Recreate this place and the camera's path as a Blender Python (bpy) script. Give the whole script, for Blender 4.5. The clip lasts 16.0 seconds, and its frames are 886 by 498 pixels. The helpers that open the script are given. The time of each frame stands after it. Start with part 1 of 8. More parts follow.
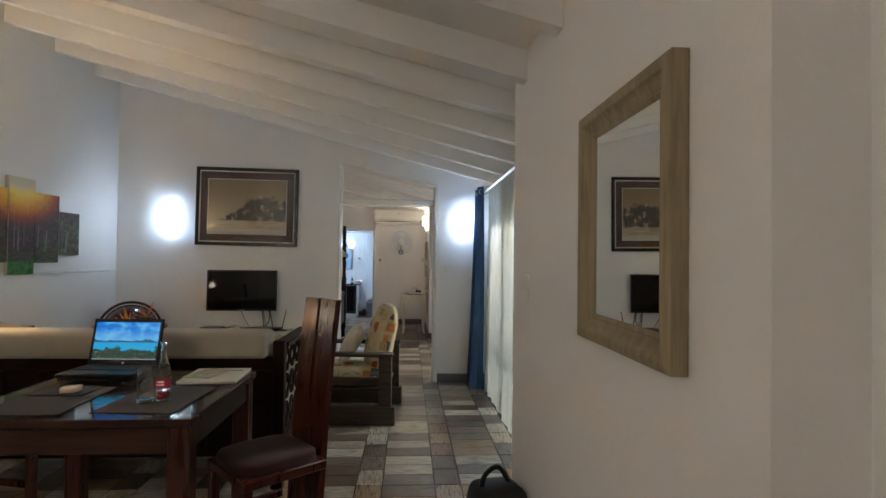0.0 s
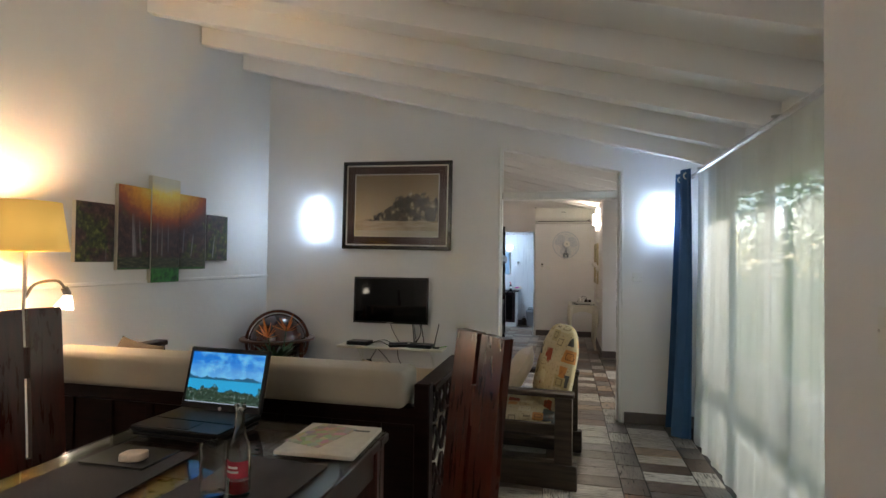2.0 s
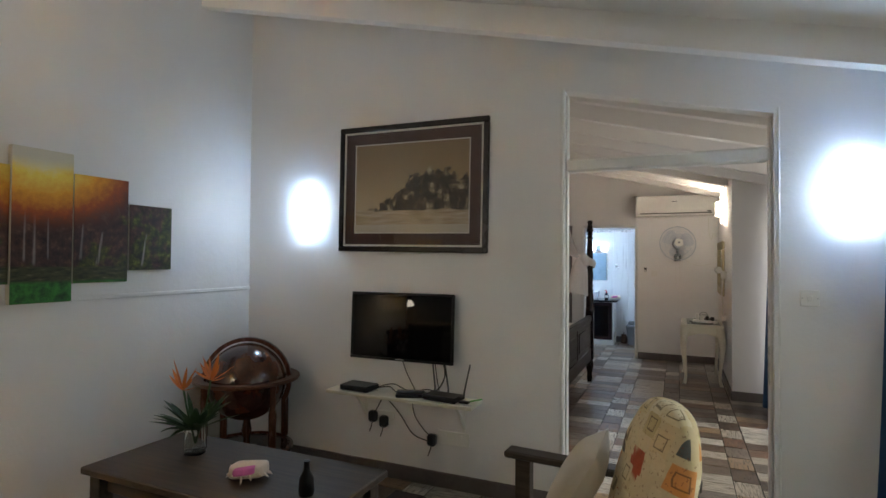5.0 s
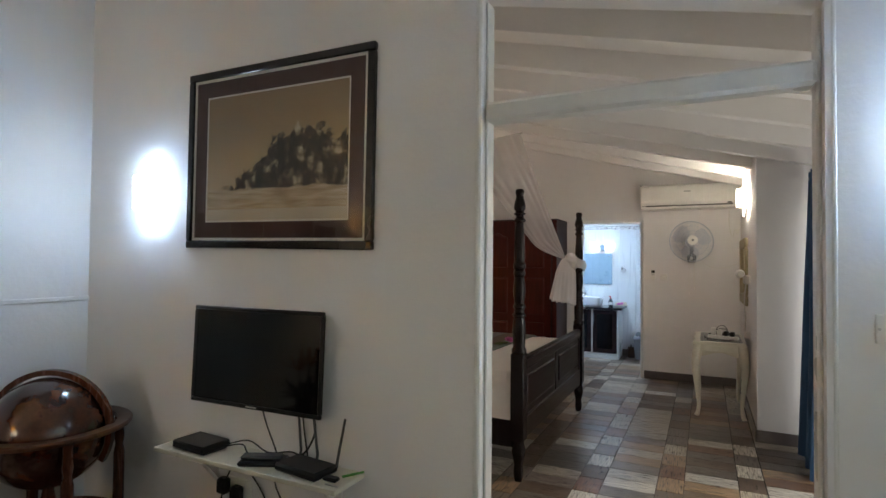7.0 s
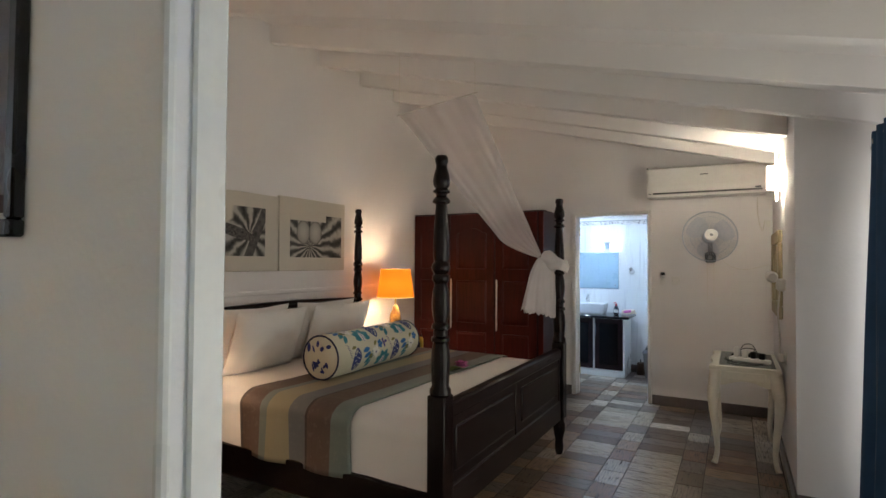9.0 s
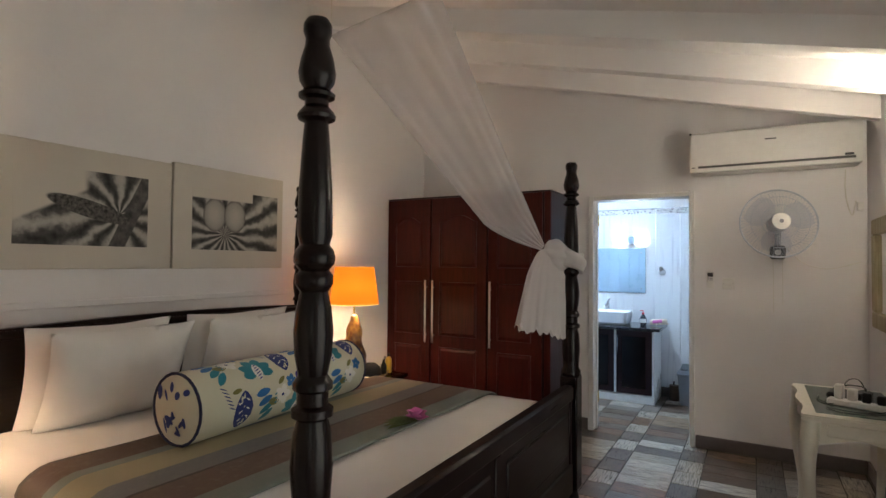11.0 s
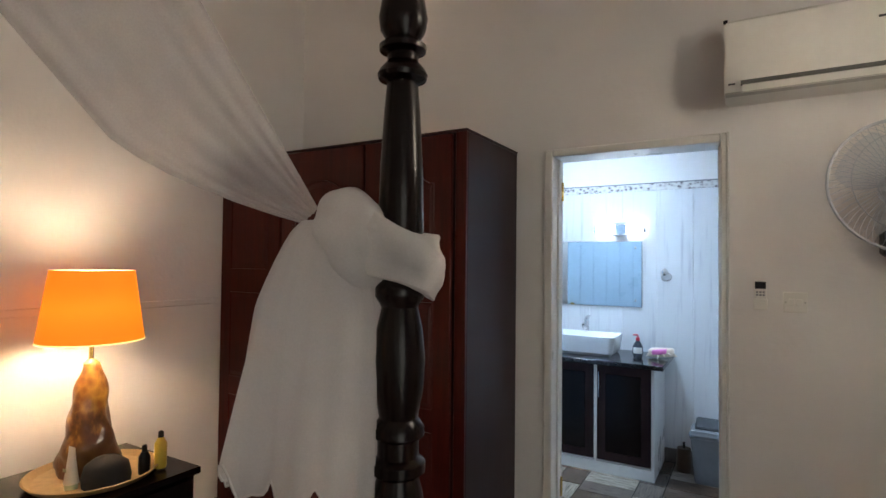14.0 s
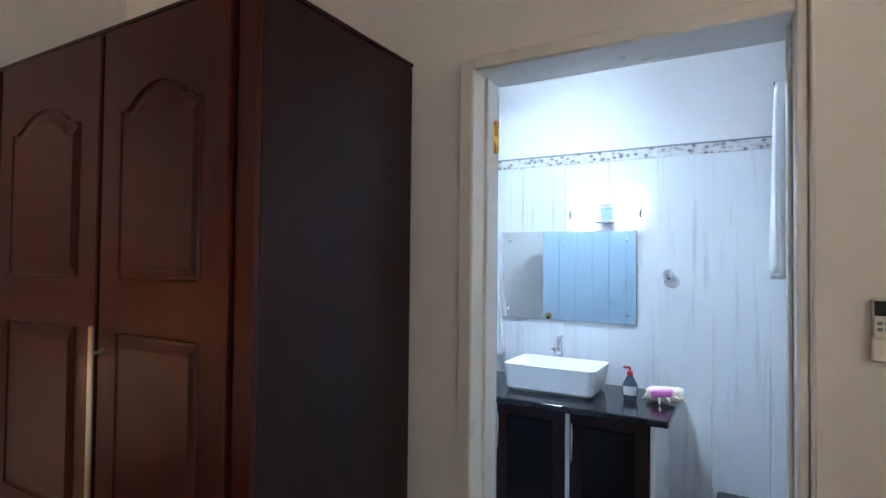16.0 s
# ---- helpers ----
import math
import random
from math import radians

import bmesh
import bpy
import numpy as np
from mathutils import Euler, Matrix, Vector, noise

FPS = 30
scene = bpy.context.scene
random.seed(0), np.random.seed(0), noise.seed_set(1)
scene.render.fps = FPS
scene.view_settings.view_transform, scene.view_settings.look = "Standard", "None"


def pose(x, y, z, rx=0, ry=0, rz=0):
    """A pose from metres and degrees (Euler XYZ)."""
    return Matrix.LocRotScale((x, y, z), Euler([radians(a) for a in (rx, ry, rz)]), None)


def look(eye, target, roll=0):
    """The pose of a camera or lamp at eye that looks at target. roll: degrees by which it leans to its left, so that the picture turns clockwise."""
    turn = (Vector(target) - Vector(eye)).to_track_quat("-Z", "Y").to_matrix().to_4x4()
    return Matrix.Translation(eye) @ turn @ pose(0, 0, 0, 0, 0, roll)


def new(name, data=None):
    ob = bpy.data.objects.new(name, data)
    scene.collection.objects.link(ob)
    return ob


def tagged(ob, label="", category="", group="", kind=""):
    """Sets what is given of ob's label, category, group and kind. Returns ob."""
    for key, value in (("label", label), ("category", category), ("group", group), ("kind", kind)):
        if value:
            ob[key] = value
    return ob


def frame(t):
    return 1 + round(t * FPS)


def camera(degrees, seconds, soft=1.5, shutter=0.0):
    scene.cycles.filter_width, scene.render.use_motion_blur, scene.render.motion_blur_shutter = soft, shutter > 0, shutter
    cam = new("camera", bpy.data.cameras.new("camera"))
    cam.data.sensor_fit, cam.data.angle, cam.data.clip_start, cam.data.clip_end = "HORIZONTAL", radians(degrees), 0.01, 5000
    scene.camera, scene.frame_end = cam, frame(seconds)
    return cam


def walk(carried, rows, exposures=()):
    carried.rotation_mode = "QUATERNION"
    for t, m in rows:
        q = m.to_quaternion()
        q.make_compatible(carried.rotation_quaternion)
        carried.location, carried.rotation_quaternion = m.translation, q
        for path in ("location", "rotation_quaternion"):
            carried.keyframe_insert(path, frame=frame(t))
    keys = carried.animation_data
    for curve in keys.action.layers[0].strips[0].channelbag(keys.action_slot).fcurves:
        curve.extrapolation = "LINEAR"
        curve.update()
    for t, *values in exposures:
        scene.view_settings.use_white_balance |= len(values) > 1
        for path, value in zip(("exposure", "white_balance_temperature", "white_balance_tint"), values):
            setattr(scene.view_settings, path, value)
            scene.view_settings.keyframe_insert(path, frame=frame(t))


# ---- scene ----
cam = camera(79.5, 16.0)
PATH = [
    (0, (0.452, 0.05, 1.417), (0.581, 2.045, 1.452), 0.7),
    (0.5, (0.425, 0.285, 1.416), (0.383, 2.284, 1.455), 1.0),
    (1, (0.303, 0.561, 1.424), (0.136, 2.554, 1.46), 1.0),
    (1.5, (0.248, 0.818, 1.416), (-0.047, 2.795, 1.452), 1.0),
    (2, (0.267, 1.127, 1.442), (-0.178, 3.076, 1.48), 0.7),
    (2.5, (0.24, 1.419, 1.427), (-0.311, 3.341, 1.468), 0.8),
    (3, (0.2, 1.677, 1.444), (-0.409, 3.582, 1.486), 0.8),
    (3.5, (0.236, 1.993, 1.442), (-0.425, 3.881, 1.487), 0.6),
    (3.7, (0.246, 2.116, 1.449), (-0.439, 3.995, 1.493), 0.5),
    (6, (0.322, 3.633, 1.486), (-0.532, 5.441, 1.527), 0.7),
    (6.5, (0.346, 3.965, 1.47), (-0.517, 5.768, 1.514), 0.7),
    (7, (0.436, 4.291, 1.481), (-0.446, 6.085, 1.525), 0.5),
    (7.5, (0.469, 4.61, 1.464), (-0.443, 6.39, 1.51), 0.5),
    (8, (0.498, 4.936, 1.47), (-0.423, 6.711, 1.514), 0.5),
    (8.5, (0.543, 5.267, 1.476), (-0.398, 7.032, 1.522), 0.4),
    (11, (0.13, 6.914, 1.441), (-0.875, 8.643, 1.492), 0.5),
    (11.5, (0.105, 7.225, 1.416), (-0.89, 8.959, 1.47), 0.4),
    (12, (0.079, 7.559, 1.437), (-0.919, 9.292, 1.483), 0.4),
    (12.5, (-0.031, 7.904, 1.446), (-1.029, 9.637, 1.494), 0.5),
    (13, (-0.088, 8.248, 1.423), (-1.076, 9.986, 1.475), 0.4),
    (13.5, (-0.112, 8.616, 1.445), (-1.103, 10.352, 1.498), 0.3),
    (14, (-0.196, 8.954, 1.45), (-1.194, 10.687, 1.498), 0.6),
    (14.5, (-0.246, 9.27, 1.438), (-1.238, 11.006, 1.49), 0.6),
    (15, (-0.265, 9.596, 1.455), (-1.249, 11.336, 1.505), 0.2),
    (15.5, (-0.332, 9.937, 1.444), (-1.323, 11.674, 1.498), 0.3),
    (16, (-0.396, 10.243, 1.45), (-1.387, 11.98, 1.494), 0.6),
]
walk(cam, [(t, look(eye, target, roll)) for t, eye, target, roll in PATH],
     exposures=((0.0, 2.75), (1.5, 2.78), (3.0, 2.74), (7.0, 2.84), (11.0, 2.88), (14.0, 2.78), (16.0, 2.78)))

# ---------------------------------------------------------------- world and daylight
world = bpy.data.worlds.new("sky")
scene.world = world
world.use_nodes = True
sky = world.node_tree.nodes.new("ShaderNodeTexSky")
sky.sky_type = 'NISHITA'
sky.sun_disc = False
sky.sun_elevation, sky.sun_rotation = radians(35), radians(60)
background = world.node_tree.nodes["Background"]
background.inputs["Strength"].default_value = 0.06
world.node_tree.links.new(sky.outputs[0], background.inputs["Color"])
sun = new("sun", bpy.data.lights.new("sun", "SUN"))
sun.data.energy, sun.data.angle, sun.data.color = 1.5, radians(12), (1.0, 0.95, 0.86)
sun.matrix_world = look((20, 12, 14), (3, 4, 0))

# daylight that the garden sends through the glazed opening of the bedroom
day = new("window_light", bpy.data.lights.new("window_light", "AREA"))
day.data.shape, day.data.size, day.data.size_y = "RECTANGLE", 1.8, 2.25
day.data.energy, day.data.color = 4.0, (1.0, 0.94, 0.89)
day.matrix_world = look((1.49, 8.125, 1.05), (0.0, 8.125, 1.05)) @ pose(0, 0, 0, 0, 0, 90)

# strengths of the lamps that are switched on, the added fill pendant last
SCONCE, SCONCE_BED, SHADE, READING, ORANGE, BATH, FILL_PENDANT = 4.0, 6.0, 2.8, 4.0, 0.92, 1.5, 9.0


# ---------------------------------------------------------------- node helpers
class G:
    """Small wrapper for building one node material."""

    def __init__(self, name):
        self.mat = bpy.data.materials.new(name)
        self.mat.use_nodes = True
        self.t = self.mat.node_tree
        self.bsdf = self.t.nodes["Principled BSDF"]
        self._tc = None

    def put(self, socket, v):
        if isinstance(v, bpy.types.NodeSocket):
            self.t.links.new(v, socket)
        elif isinstance(v, (tuple, list)) and len(v) == 3 and socket.type == 'RGBA':
            socket.default_value = (*v, 1)
        else:
            socket.default_value = v

    def node(self, kind, operation=None, feature=None, interpolation_type=None, data_type=None, blend_type=None):
        n = self.t.nodes.new(kind)
        if operation:
            n.operation = operation
        if feature:
            n.feature = feature
        if interpolation_type:
            n.interpolation_type = interpolation_type
        if data_type:
            n.data_type = data_type
        if blend_type:
            n.blend_type = blend_type
        return n

    def obj(self):
        if self._tc is None:
            self._tc = self.node("ShaderNodeTexCoord")
        return self._tc.outputs["Object"]

    def pos(self):
        return self.node("ShaderNodeNewGeometry").outputs["Position"]

    def rnd(self):
        return self.node("ShaderNodeObjectInfo").outputs["Random"]

    def island(self):
        return self.node("ShaderNodeNewGeometry").outputs["Random Per Island"]

    def m(self, op, a, b=0.0, c=0.0):
        n = self.node("ShaderNodeMath", operation=op)
        for i, v in enumerate((a, b, c)):
            self.put(n.inputs[i], v)
        return n.outputs[0]

    def sep(self, v):
        n = self.node("ShaderNodeSeparateXYZ")
        self.put(n.inputs[0], v)
        return n.outputs[0], n.outputs[1], n.outputs[2]

    def comb(self, x, y, z):
        n = self.node("ShaderNodeCombineXYZ")
        for i, v in enumerate((x, y, z)):
            self.put(n.inputs[i], v)
        return n.outputs[0]

    def scale(self, v, s):
        n = self.node("ShaderNodeVectorMath", operation="MULTIPLY")
        self.put(n.inputs[0], v)
        n.inputs[1].default_value = s
        return n.outputs[0]

    def noise(self, v, s, detail=3.0, rough=0.55, distort=0.0):
        n = self.node("ShaderNodeTexNoise")
        self.put(n.inputs["Vector"], v)
        n.inputs["Scale"].default_value = s
        n.inputs["Detail"].default_value = detail
        n.inputs["Roughness"].default_value = rough
        n.inputs["Distortion"].default_value = distort
        return n.outputs[0]

    def cells(self, v, s, out="Color", feature="F1"):
        n = self.node("ShaderNodeTexVoronoi", feature=feature)
        self.put(n.inputs["Vector"], v)
        n.inputs["Scale"].default_value = s
        return n.outputs[out]

    def step(self, v, a, b, lo=0.0, hi=1.0):
        n = self.node("ShaderNodeMapRange", interpolation_type="SMOOTHSTEP")
        self.put(n.inputs[0], v)
        for i, x in enumerate((a, b, lo, hi)):
            self.put(n.inputs[i + 1], x)
        return n.outputs[0]

    def mix(self, f, a, b, blend="MIX"):
        n = self.node("ShaderNodeMix", data_type="RGBA", blend_type=blend)
        self.put(n.inputs[0], f)
        self.put(n.inputs[6], a)
        self.put(n.inputs[7], b)
        return n.outputs[2]

    def ramp(self, f, stops, const=False):
        n = self.node("ShaderNodeValToRGB")
        if const:
            n.color_ramp.interpolation = "CONSTANT"
        els = n.color_ramp.elements
        els[0].position, els[0].color = stops[0][0], (*stops[0][1], 1)
        els[1].position, els[1].color = stops[-1][0], (*stops[-1][1], 1)
        for p, c in stops[1:-1]:
            els.new(p).color = (*c, 1)
        self.put(n.inputs[0], f)
        return n.outputs[0]

    def done(self, color, rough=0.5, metal=0.0, bump=None, height=0.002, **extra):
        self.put(self.bsdf.inputs["Base Color"], color)
        self.put(self.bsdf.inputs["Roughness"], rough)
        self.put(self.bsdf.inputs["Metallic"], metal)
        for k, v in extra.items():
            self.put(self.bsdf.inputs[k.replace("_", " ")], v)
        if bump is not None:
            b = self.node("ShaderNodeBump")
            b.inputs["Distance"].default_value = height
            self.put(b.inputs["Height"], bump)
            self.t.links.new(b.outputs[0], self.bsdf.inputs["Normal"])
        return self.mat


def plain(name, c, rough=0.5, metal=0.0, vary=0.12, scale=30.0, height=0.0004, **extra):
    """One colour with fine grain and larger stains."""
    g = G(name)
    n1 = g.noise(g.obj(), scale, 4)
    n2 = g.noise(g.obj(), scale / 9, 3)
    f = g.m("MULTIPLY", n1, n2)
    f = g.m("MULTIPLY", f, 2.4)
    col = g.mix(f, [v * (1 - vary) for v in c], [min(1, v * (1 + vary)) for v in c])
    r = g.m("ADD", g.m("MULTIPLY", n2, 0.2), rough - 0.1)
    return g.done(col, r, metal, n1, height, **extra)


def wood(name, dark, light, rough=0.35, axis=2, grain=14.0, height=0.0006, coat=0.0, spec=0.3):
    """Stained timber with grain running along one axis."""
    g = G(name)
    s = [grain * 5.0] * 3
    s[axis] = grain * 0.35
    v = g.scale(g.obj(), s)
    n1 = g.noise(v, 1.0, 5, 0.6, 0.6)
    n2 = g.noise(g.obj(), 2.2, 3)
    f = g.m("ADD", g.m("MULTIPLY", n1, 0.75), g.m("MULTIPLY", n2, 0.35))
    col = g.mix(g.step(f, 0.3, 0.8), dark, light)
    r = g.m("ADD", g.m("MULTIPLY", n1, 0.18), rough - 0.08)
    return g.done(col, r, 0.0, n1, height, Coat_Weight=coat, Coat_Roughness=0.15, Specular_IOR_Level=spec)


def glow(name, c, strength):
    g = G(name)
    g.bsdf.inputs["Emission Color"].default_value = (*c, 1)
    g.bsdf.inputs["Emission Strength"].default_value = strength
    return g.done(c, 0.4)


def fabric(name, c, vary=0.1, rough=0.9, weave=420.0):
    g = G(name)
    n1 = g.noise(g.obj(), weave, 2)
    n2 = g.noise(g.obj(), 6.0, 3)
    col = g.mix(n2, [v * (1 - vary) for v in c], [min(1, v * (1 + vary)) for v in c])
    h = g.m("ADD", g.m("MULTIPLY", n1, 0.25), g.m("MULTIPLY", n2, 1.0))
    return g.done(col, rough, 0.0, h, 0.004, Sheen_Weight=0.15)


# ---------------------------------------------------------------- materials
def wall_paint(name, c):
    g = G(name)
    p = g.pos()
    n1 = g.noise(p, 55, 4)
    n2 = g.noise(p, 1.3, 4)
    n3 = g.noise(p, 7, 3)
    f = g.m("ADD", g.m("MULTIPLY", n2, 0.7), g.m("MULTIPLY", n3, 0.3))
    col = g.mix(f, [v * 0.94 for v in c], [min(1, v * 1.04) for v in c])
    h = g.m("ADD", g.m("MULTIPLY", n1, 0.25), g.m("MULTIPLY", n3, 0.75))
    return g.done(col, g.m("ADD", 0.5, g.m("MULTIPLY", n3, 0.2)), 0.0, h, 0.004)


M_WALL = wall_paint("white_wall_paint", (0.825, 0.81, 0.80))
M_CEIL = wall_paint("white_ceiling_paint", (0.86, 0.845, 0.83))
M_TRIM = plain("white_gloss_paint", (0.78, 0.77, 0.74), 0.3, vary=0.05)
# door leaf in one even pale blue
M_DOOR = plain("pale_blue_door_gloss", (0.40, 0.56, 0.72), 0.3, vary=0.05)
M_SKIRT = plain("grey_brown_skirting", (0.12, 0.10, 0.095), 0.4, vary=0.2)
M_GROUT = plain("dark_grout", (0.045, 0.04, 0.036), 0.8)
M_BLACKWOOD = wood("ebony_stained_wood", (0.004, 0.002, 0.002), (0.009, 0.0042, 0.0036), 0.22, 2, 10, 0.0002, spec=0.25)
M_BLACKWOOD_Y = wood("ebony_stained_wood_y", (0.006, 0.004, 0.004), (0.016, 0.008, 0.007), 0.30, 1, 10, 0.0002, spec=0.2)
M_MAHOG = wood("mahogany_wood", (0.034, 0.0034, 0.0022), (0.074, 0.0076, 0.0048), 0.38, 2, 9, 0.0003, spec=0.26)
# mahogany copy, wardrobe side's shade and bluish sheen mixed in; also on vanity doors
M_MAHOG_SIDE = wood("dark_shaded_mahogany", (0.016, 0.0065, 0.0078), (0.030, 0.0115, 0.0132), 0.40, 2, 7, 0.0002, spec=0.24)
M_CHAIR = wood("red_brown_hardwood", (0.032, 0.0055, 0.003), (0.085, 0.017, 0.009), 0.28, 2, 8, coat=0.35)
M_TABLE = wood("red_brown_table_wood", (0.018, 0.005, 0.003), (0.055, 0.017, 0.009), 0.3, 0, 7, coat=0.3)
M_SOFAWOOD = wood("dark_sofa_wood", (0.007, 0.0024, 0.0018), (0.020, 0.0066, 0.0046), 0.4, 0, 8, spec=0.12)
M_GREYWOOD = wood("weathered_brown_wood", (0.03, 0.022, 0.016), (0.09, 0.066, 0.048), 0.5, 0, 8)
M_GLOBEWOOD = wood("polished_globe_wood", (0.04, 0.012, 0.006), (0.13, 0.04, 0.018), 0.25, 2, 12, coat=0.4)
M_WHITEFURN = plain("antique_white_lacquer", (0.72, 0.69, 0.58), 0.3, vary=0.07)
M_CHROME = plain("chrome", (0.75, 0.75, 0.76), 0.14, 1.0, vary=0.04)
M_STEEL = plain("brushed_steel", (0.55, 0.54, 0.52), 0.32, 1.0)
M_PEWTER = plain("dark_pewter", (0.13, 0.12, 0.11), 0.38, 1.0)
M_BRASS = plain("brass", (0.75, 0.55, 0.18), 0.25, 1.0)
M_BLACK = plain("black_plastic", (0.006, 0.006, 0.0065), 0.35, Specular_IOR_Level=0.3)
M_DARKGREY = plain("dark_grey_plastic", (0.05, 0.055, 0.06), 0.4)
M_SCREEN = plain("tv_screen_glass", (0.003, 0.003, 0.0035), 0.04, vary=0.02, height=0.0, Specular_IOR_Level=0.2)
M_WHITEPL = plain("white_plastic", (0.78, 0.77, 0.73), 0.35, vary=0.04)
M_GREYPL = plain("grey_plastic", (0.22, 0.23, 0.25), 0.45)
M_CERAMIC = plain("white_ceramic", (0.85, 0.86, 0.87), 0.08, vary=0.03)
M_GRANITE = plain("black_granite", (0.012, 0.012, 0.014), 0.1, vary=0.6, scale=140)
M_CREAM = fabric("cream_upholstery", (0.40, 0.365, 0.30))
M_LINEN = fabric("white_bed_linen", (0.78, 0.75, 0.71), 0.04)
M_PILLOW = fabric("cream_scatter_cushion", (0.62, 0.54, 0.42))
M_REDSEAT = fabric("dark_red_seat_fabric", (0.030, 0.004, 0.0045))
M_PLACEMAT = fabric("brown_woven_placemat", (0.022, 0.011, 0.011), weave=900)
M_TOWEL = fabric("white_towelling", (0.80, 0.80, 0.80), 0.04)
M_BLUECURT = fabric("blue_curtain_cloth", (0.035, 0.10, 0.22), 0.25)
M_RATTAN = plain("rattan", (0.30, 0.2, 0.09), 0.6, vary=0.3)
M_CANVAS = fabric("bare_canvas_edge", (0.62, 0.58, 0.48))
M_MOUNT = fabric("cream_picture_mount", (0.62, 0.58, 0.50), 0.04)
M_BLACKFRAME = plain("black_picture_frame", (0.008, 0.006, 0.006), 0.25)
M_MATBROWN = plain("brown_card_mount", (0.065, 0.03, 0.026), 0.8)
M_MATWHITE = plain("white_card_bevel", (0.7, 0.68, 0.62), 0.7)
M_CABLE = plain("black_cable", (0.012, 0.012, 0.012), 0.45)
M_WHITECABLE = plain("white_cable", (0.7, 0.68, 0.62), 0.45)
M_LEAF = plain("green_leaf", (0.02, 0.06, 0.018), 0.45, vary=0.5)
M_PETAL = plain("orange_heliconia", (0.78, 0.24, 0.035), 0.5, vary=0.3)
M_PINK = plain("pink_petal", (0.65, 0.15, 0.42), 0.55, vary=0.25)
M_SHELLW = plain("pale_shell", (0.72, 0.6, 0.48), 0.35, vary=0.15)

g = G("mirror_silver")
M_MIRROR = g.done((0.86, 0.88, 0.87), 0.01, 1.0)
g = G("clear_glass")
M_GLASS = g.done((0.96, 0.98, 0.97), 0.02, 0.0, Transmission_Weight=1.0, IOR=1.45)


def thin_glass(name, tint, spec=0.5):
    """Clear sheet: see-through with a mirror-like sheen."""
    g = G(name)
    out = g.t.nodes["Material Output"]
    tr = g.node("ShaderNodeBsdfTransparent")
    tr.inputs[0].default_value = (*tint, 1)
    gl = g.node("ShaderNodeBsdfGlossy")
    gl.inputs["Roughness"].default_value = 0.02
    lw = g.node("ShaderNodeLayerWeight")
    lw.inputs[0].default_value = 0.5
    mx = g.node("ShaderNodeMixShader")
    g.put(mx.inputs[0], g.m("ADD", 0.03 * spec * 2, g.m("MULTIPLY", g.m("POWER", lw.outputs["Facing"], 5.0), 0.8)))
    g.t.links.new(tr.outputs[0], mx.inputs[1])
    g.t.links.new(gl.outputs[0], mx.inputs[2])
    g.t.links.new(mx.outputs[0], out.inputs[0])
    return g.mat


M_PANE = thin_glass("window_pane", (0.95, 0.97, 0.96))
M_PICGLASS = thin_glass("picture_glass", (0.97, 0.97, 0.97))
M_TABLEGLASS = thin_glass("table_glass_sheet", (0.93, 0.96, 0.94))


def sheer(name, c, clear, lit):
    """Thin cloth that lets light through."""
    g = G(name)
    out = g.t.nodes["Material Output"]
    tr = g.node("ShaderNodeBsdfTransparent")
    tl = g.node("ShaderNodeBsdfTranslucent")
    df = g.node("ShaderNodeBsdfDiffuse")
    n = g.noise(g.obj(), 300, 2)
    n2 = g.noise(g.obj(), 3, 3)
    tl.inputs[0].default_value = (*c, 1)
    df.inputs[0].default_value = (*c, 1)
    a = g.node("ShaderNodeMixShader")
    a.inputs[0].default_value = lit
    g.t.links.new(df.outputs[0], a.inputs[1])
    g.t.links.new(tl.outputs[0], a.inputs[2])
    b = g.node("ShaderNodeMixShader")
    f = g.m("ADD", g.m("MULTIPLY", g.m("ADD", n, n2), 0.12), clear - 0.12)
    g.put(b.inputs[0], f)
    g.t.links.new(a.outputs[0], b.inputs[1])
    g.t.links.new(tr.outputs[0], b.inputs[2])
    g.t.links.new(b.outputs[0], out.inputs[0])
    return g.mat


M_SHEER = sheer("white_sheer_cloth", (0.82, 0.84, 0.80), 0.38, 0.6)
M_NET = sheer("white_net_cloth", (0.84, 0.81, 0.80), 0.44, 0.45)
M_NET_THICK = sheer("gathered_net_cloth", (0.86, 0.83, 0.82), 0.30, 0.4)


def shade_cloth(name, c, strength, top, span):
    """Lit lampshade cloth, glowing from the bulb inside."""
    g = G(name)
    x, y, z = g.sep(g.obj())
    weave = g.noise(g.scale(g.obj(), (1, 1, 3)), 260, 2)
    f = g.step(z, top - span, top)
    hot = g.m("SUBTRACT", 1.0, g.m("ABSOLUTE", g.m("SUBTRACT", g.m("MULTIPLY", f, 2.0), 0.9)))
    s = g.m("MULTIPLY", g.m("ADD", 0.7, g.m("MULTIPLY", hot, 0.3)), strength)
    s = g.m("MULTIPLY", s, g.m("ADD", 0.85, g.m("MULTIPLY", weave, 0.3)))
    g.put(g.bsdf.inputs["Emission Color"], c)
    g.put(g.bsdf.inputs["Emission Strength"], s)
    return g.done(c, 0.8)


# ---------------------------------------------------------------- mesh helpers
def box(bm, x0, x1, y0, y1, z0, z1, bev=0.0, m=None):
    r = bmesh.ops.create_cube(bm, size=1.0)
    vs = r["verts"]
    mm = Matrix.Translation(((x0 + x1) / 2, (y0 + y1) / 2, (z0 + z1) / 2)) @ Matrix.Diagonal((x1 - x0, y1 - y0, z1 - z0, 1))
    bmesh.ops.transform(bm, matrix=(m or Matrix()) @ mm, verts=vs)
    if bev > 0:
        es = list({e for v in vs for e in v.link_edges})
        bmesh.ops.bevel(bm, geom=es, offset=bev, segments=1 if bev < 0.02 else 4, affect='EDGES', profile=0.5)
    return bm


def boxm(*a, **k):
    return box(bmesh.new(), *a, **k)


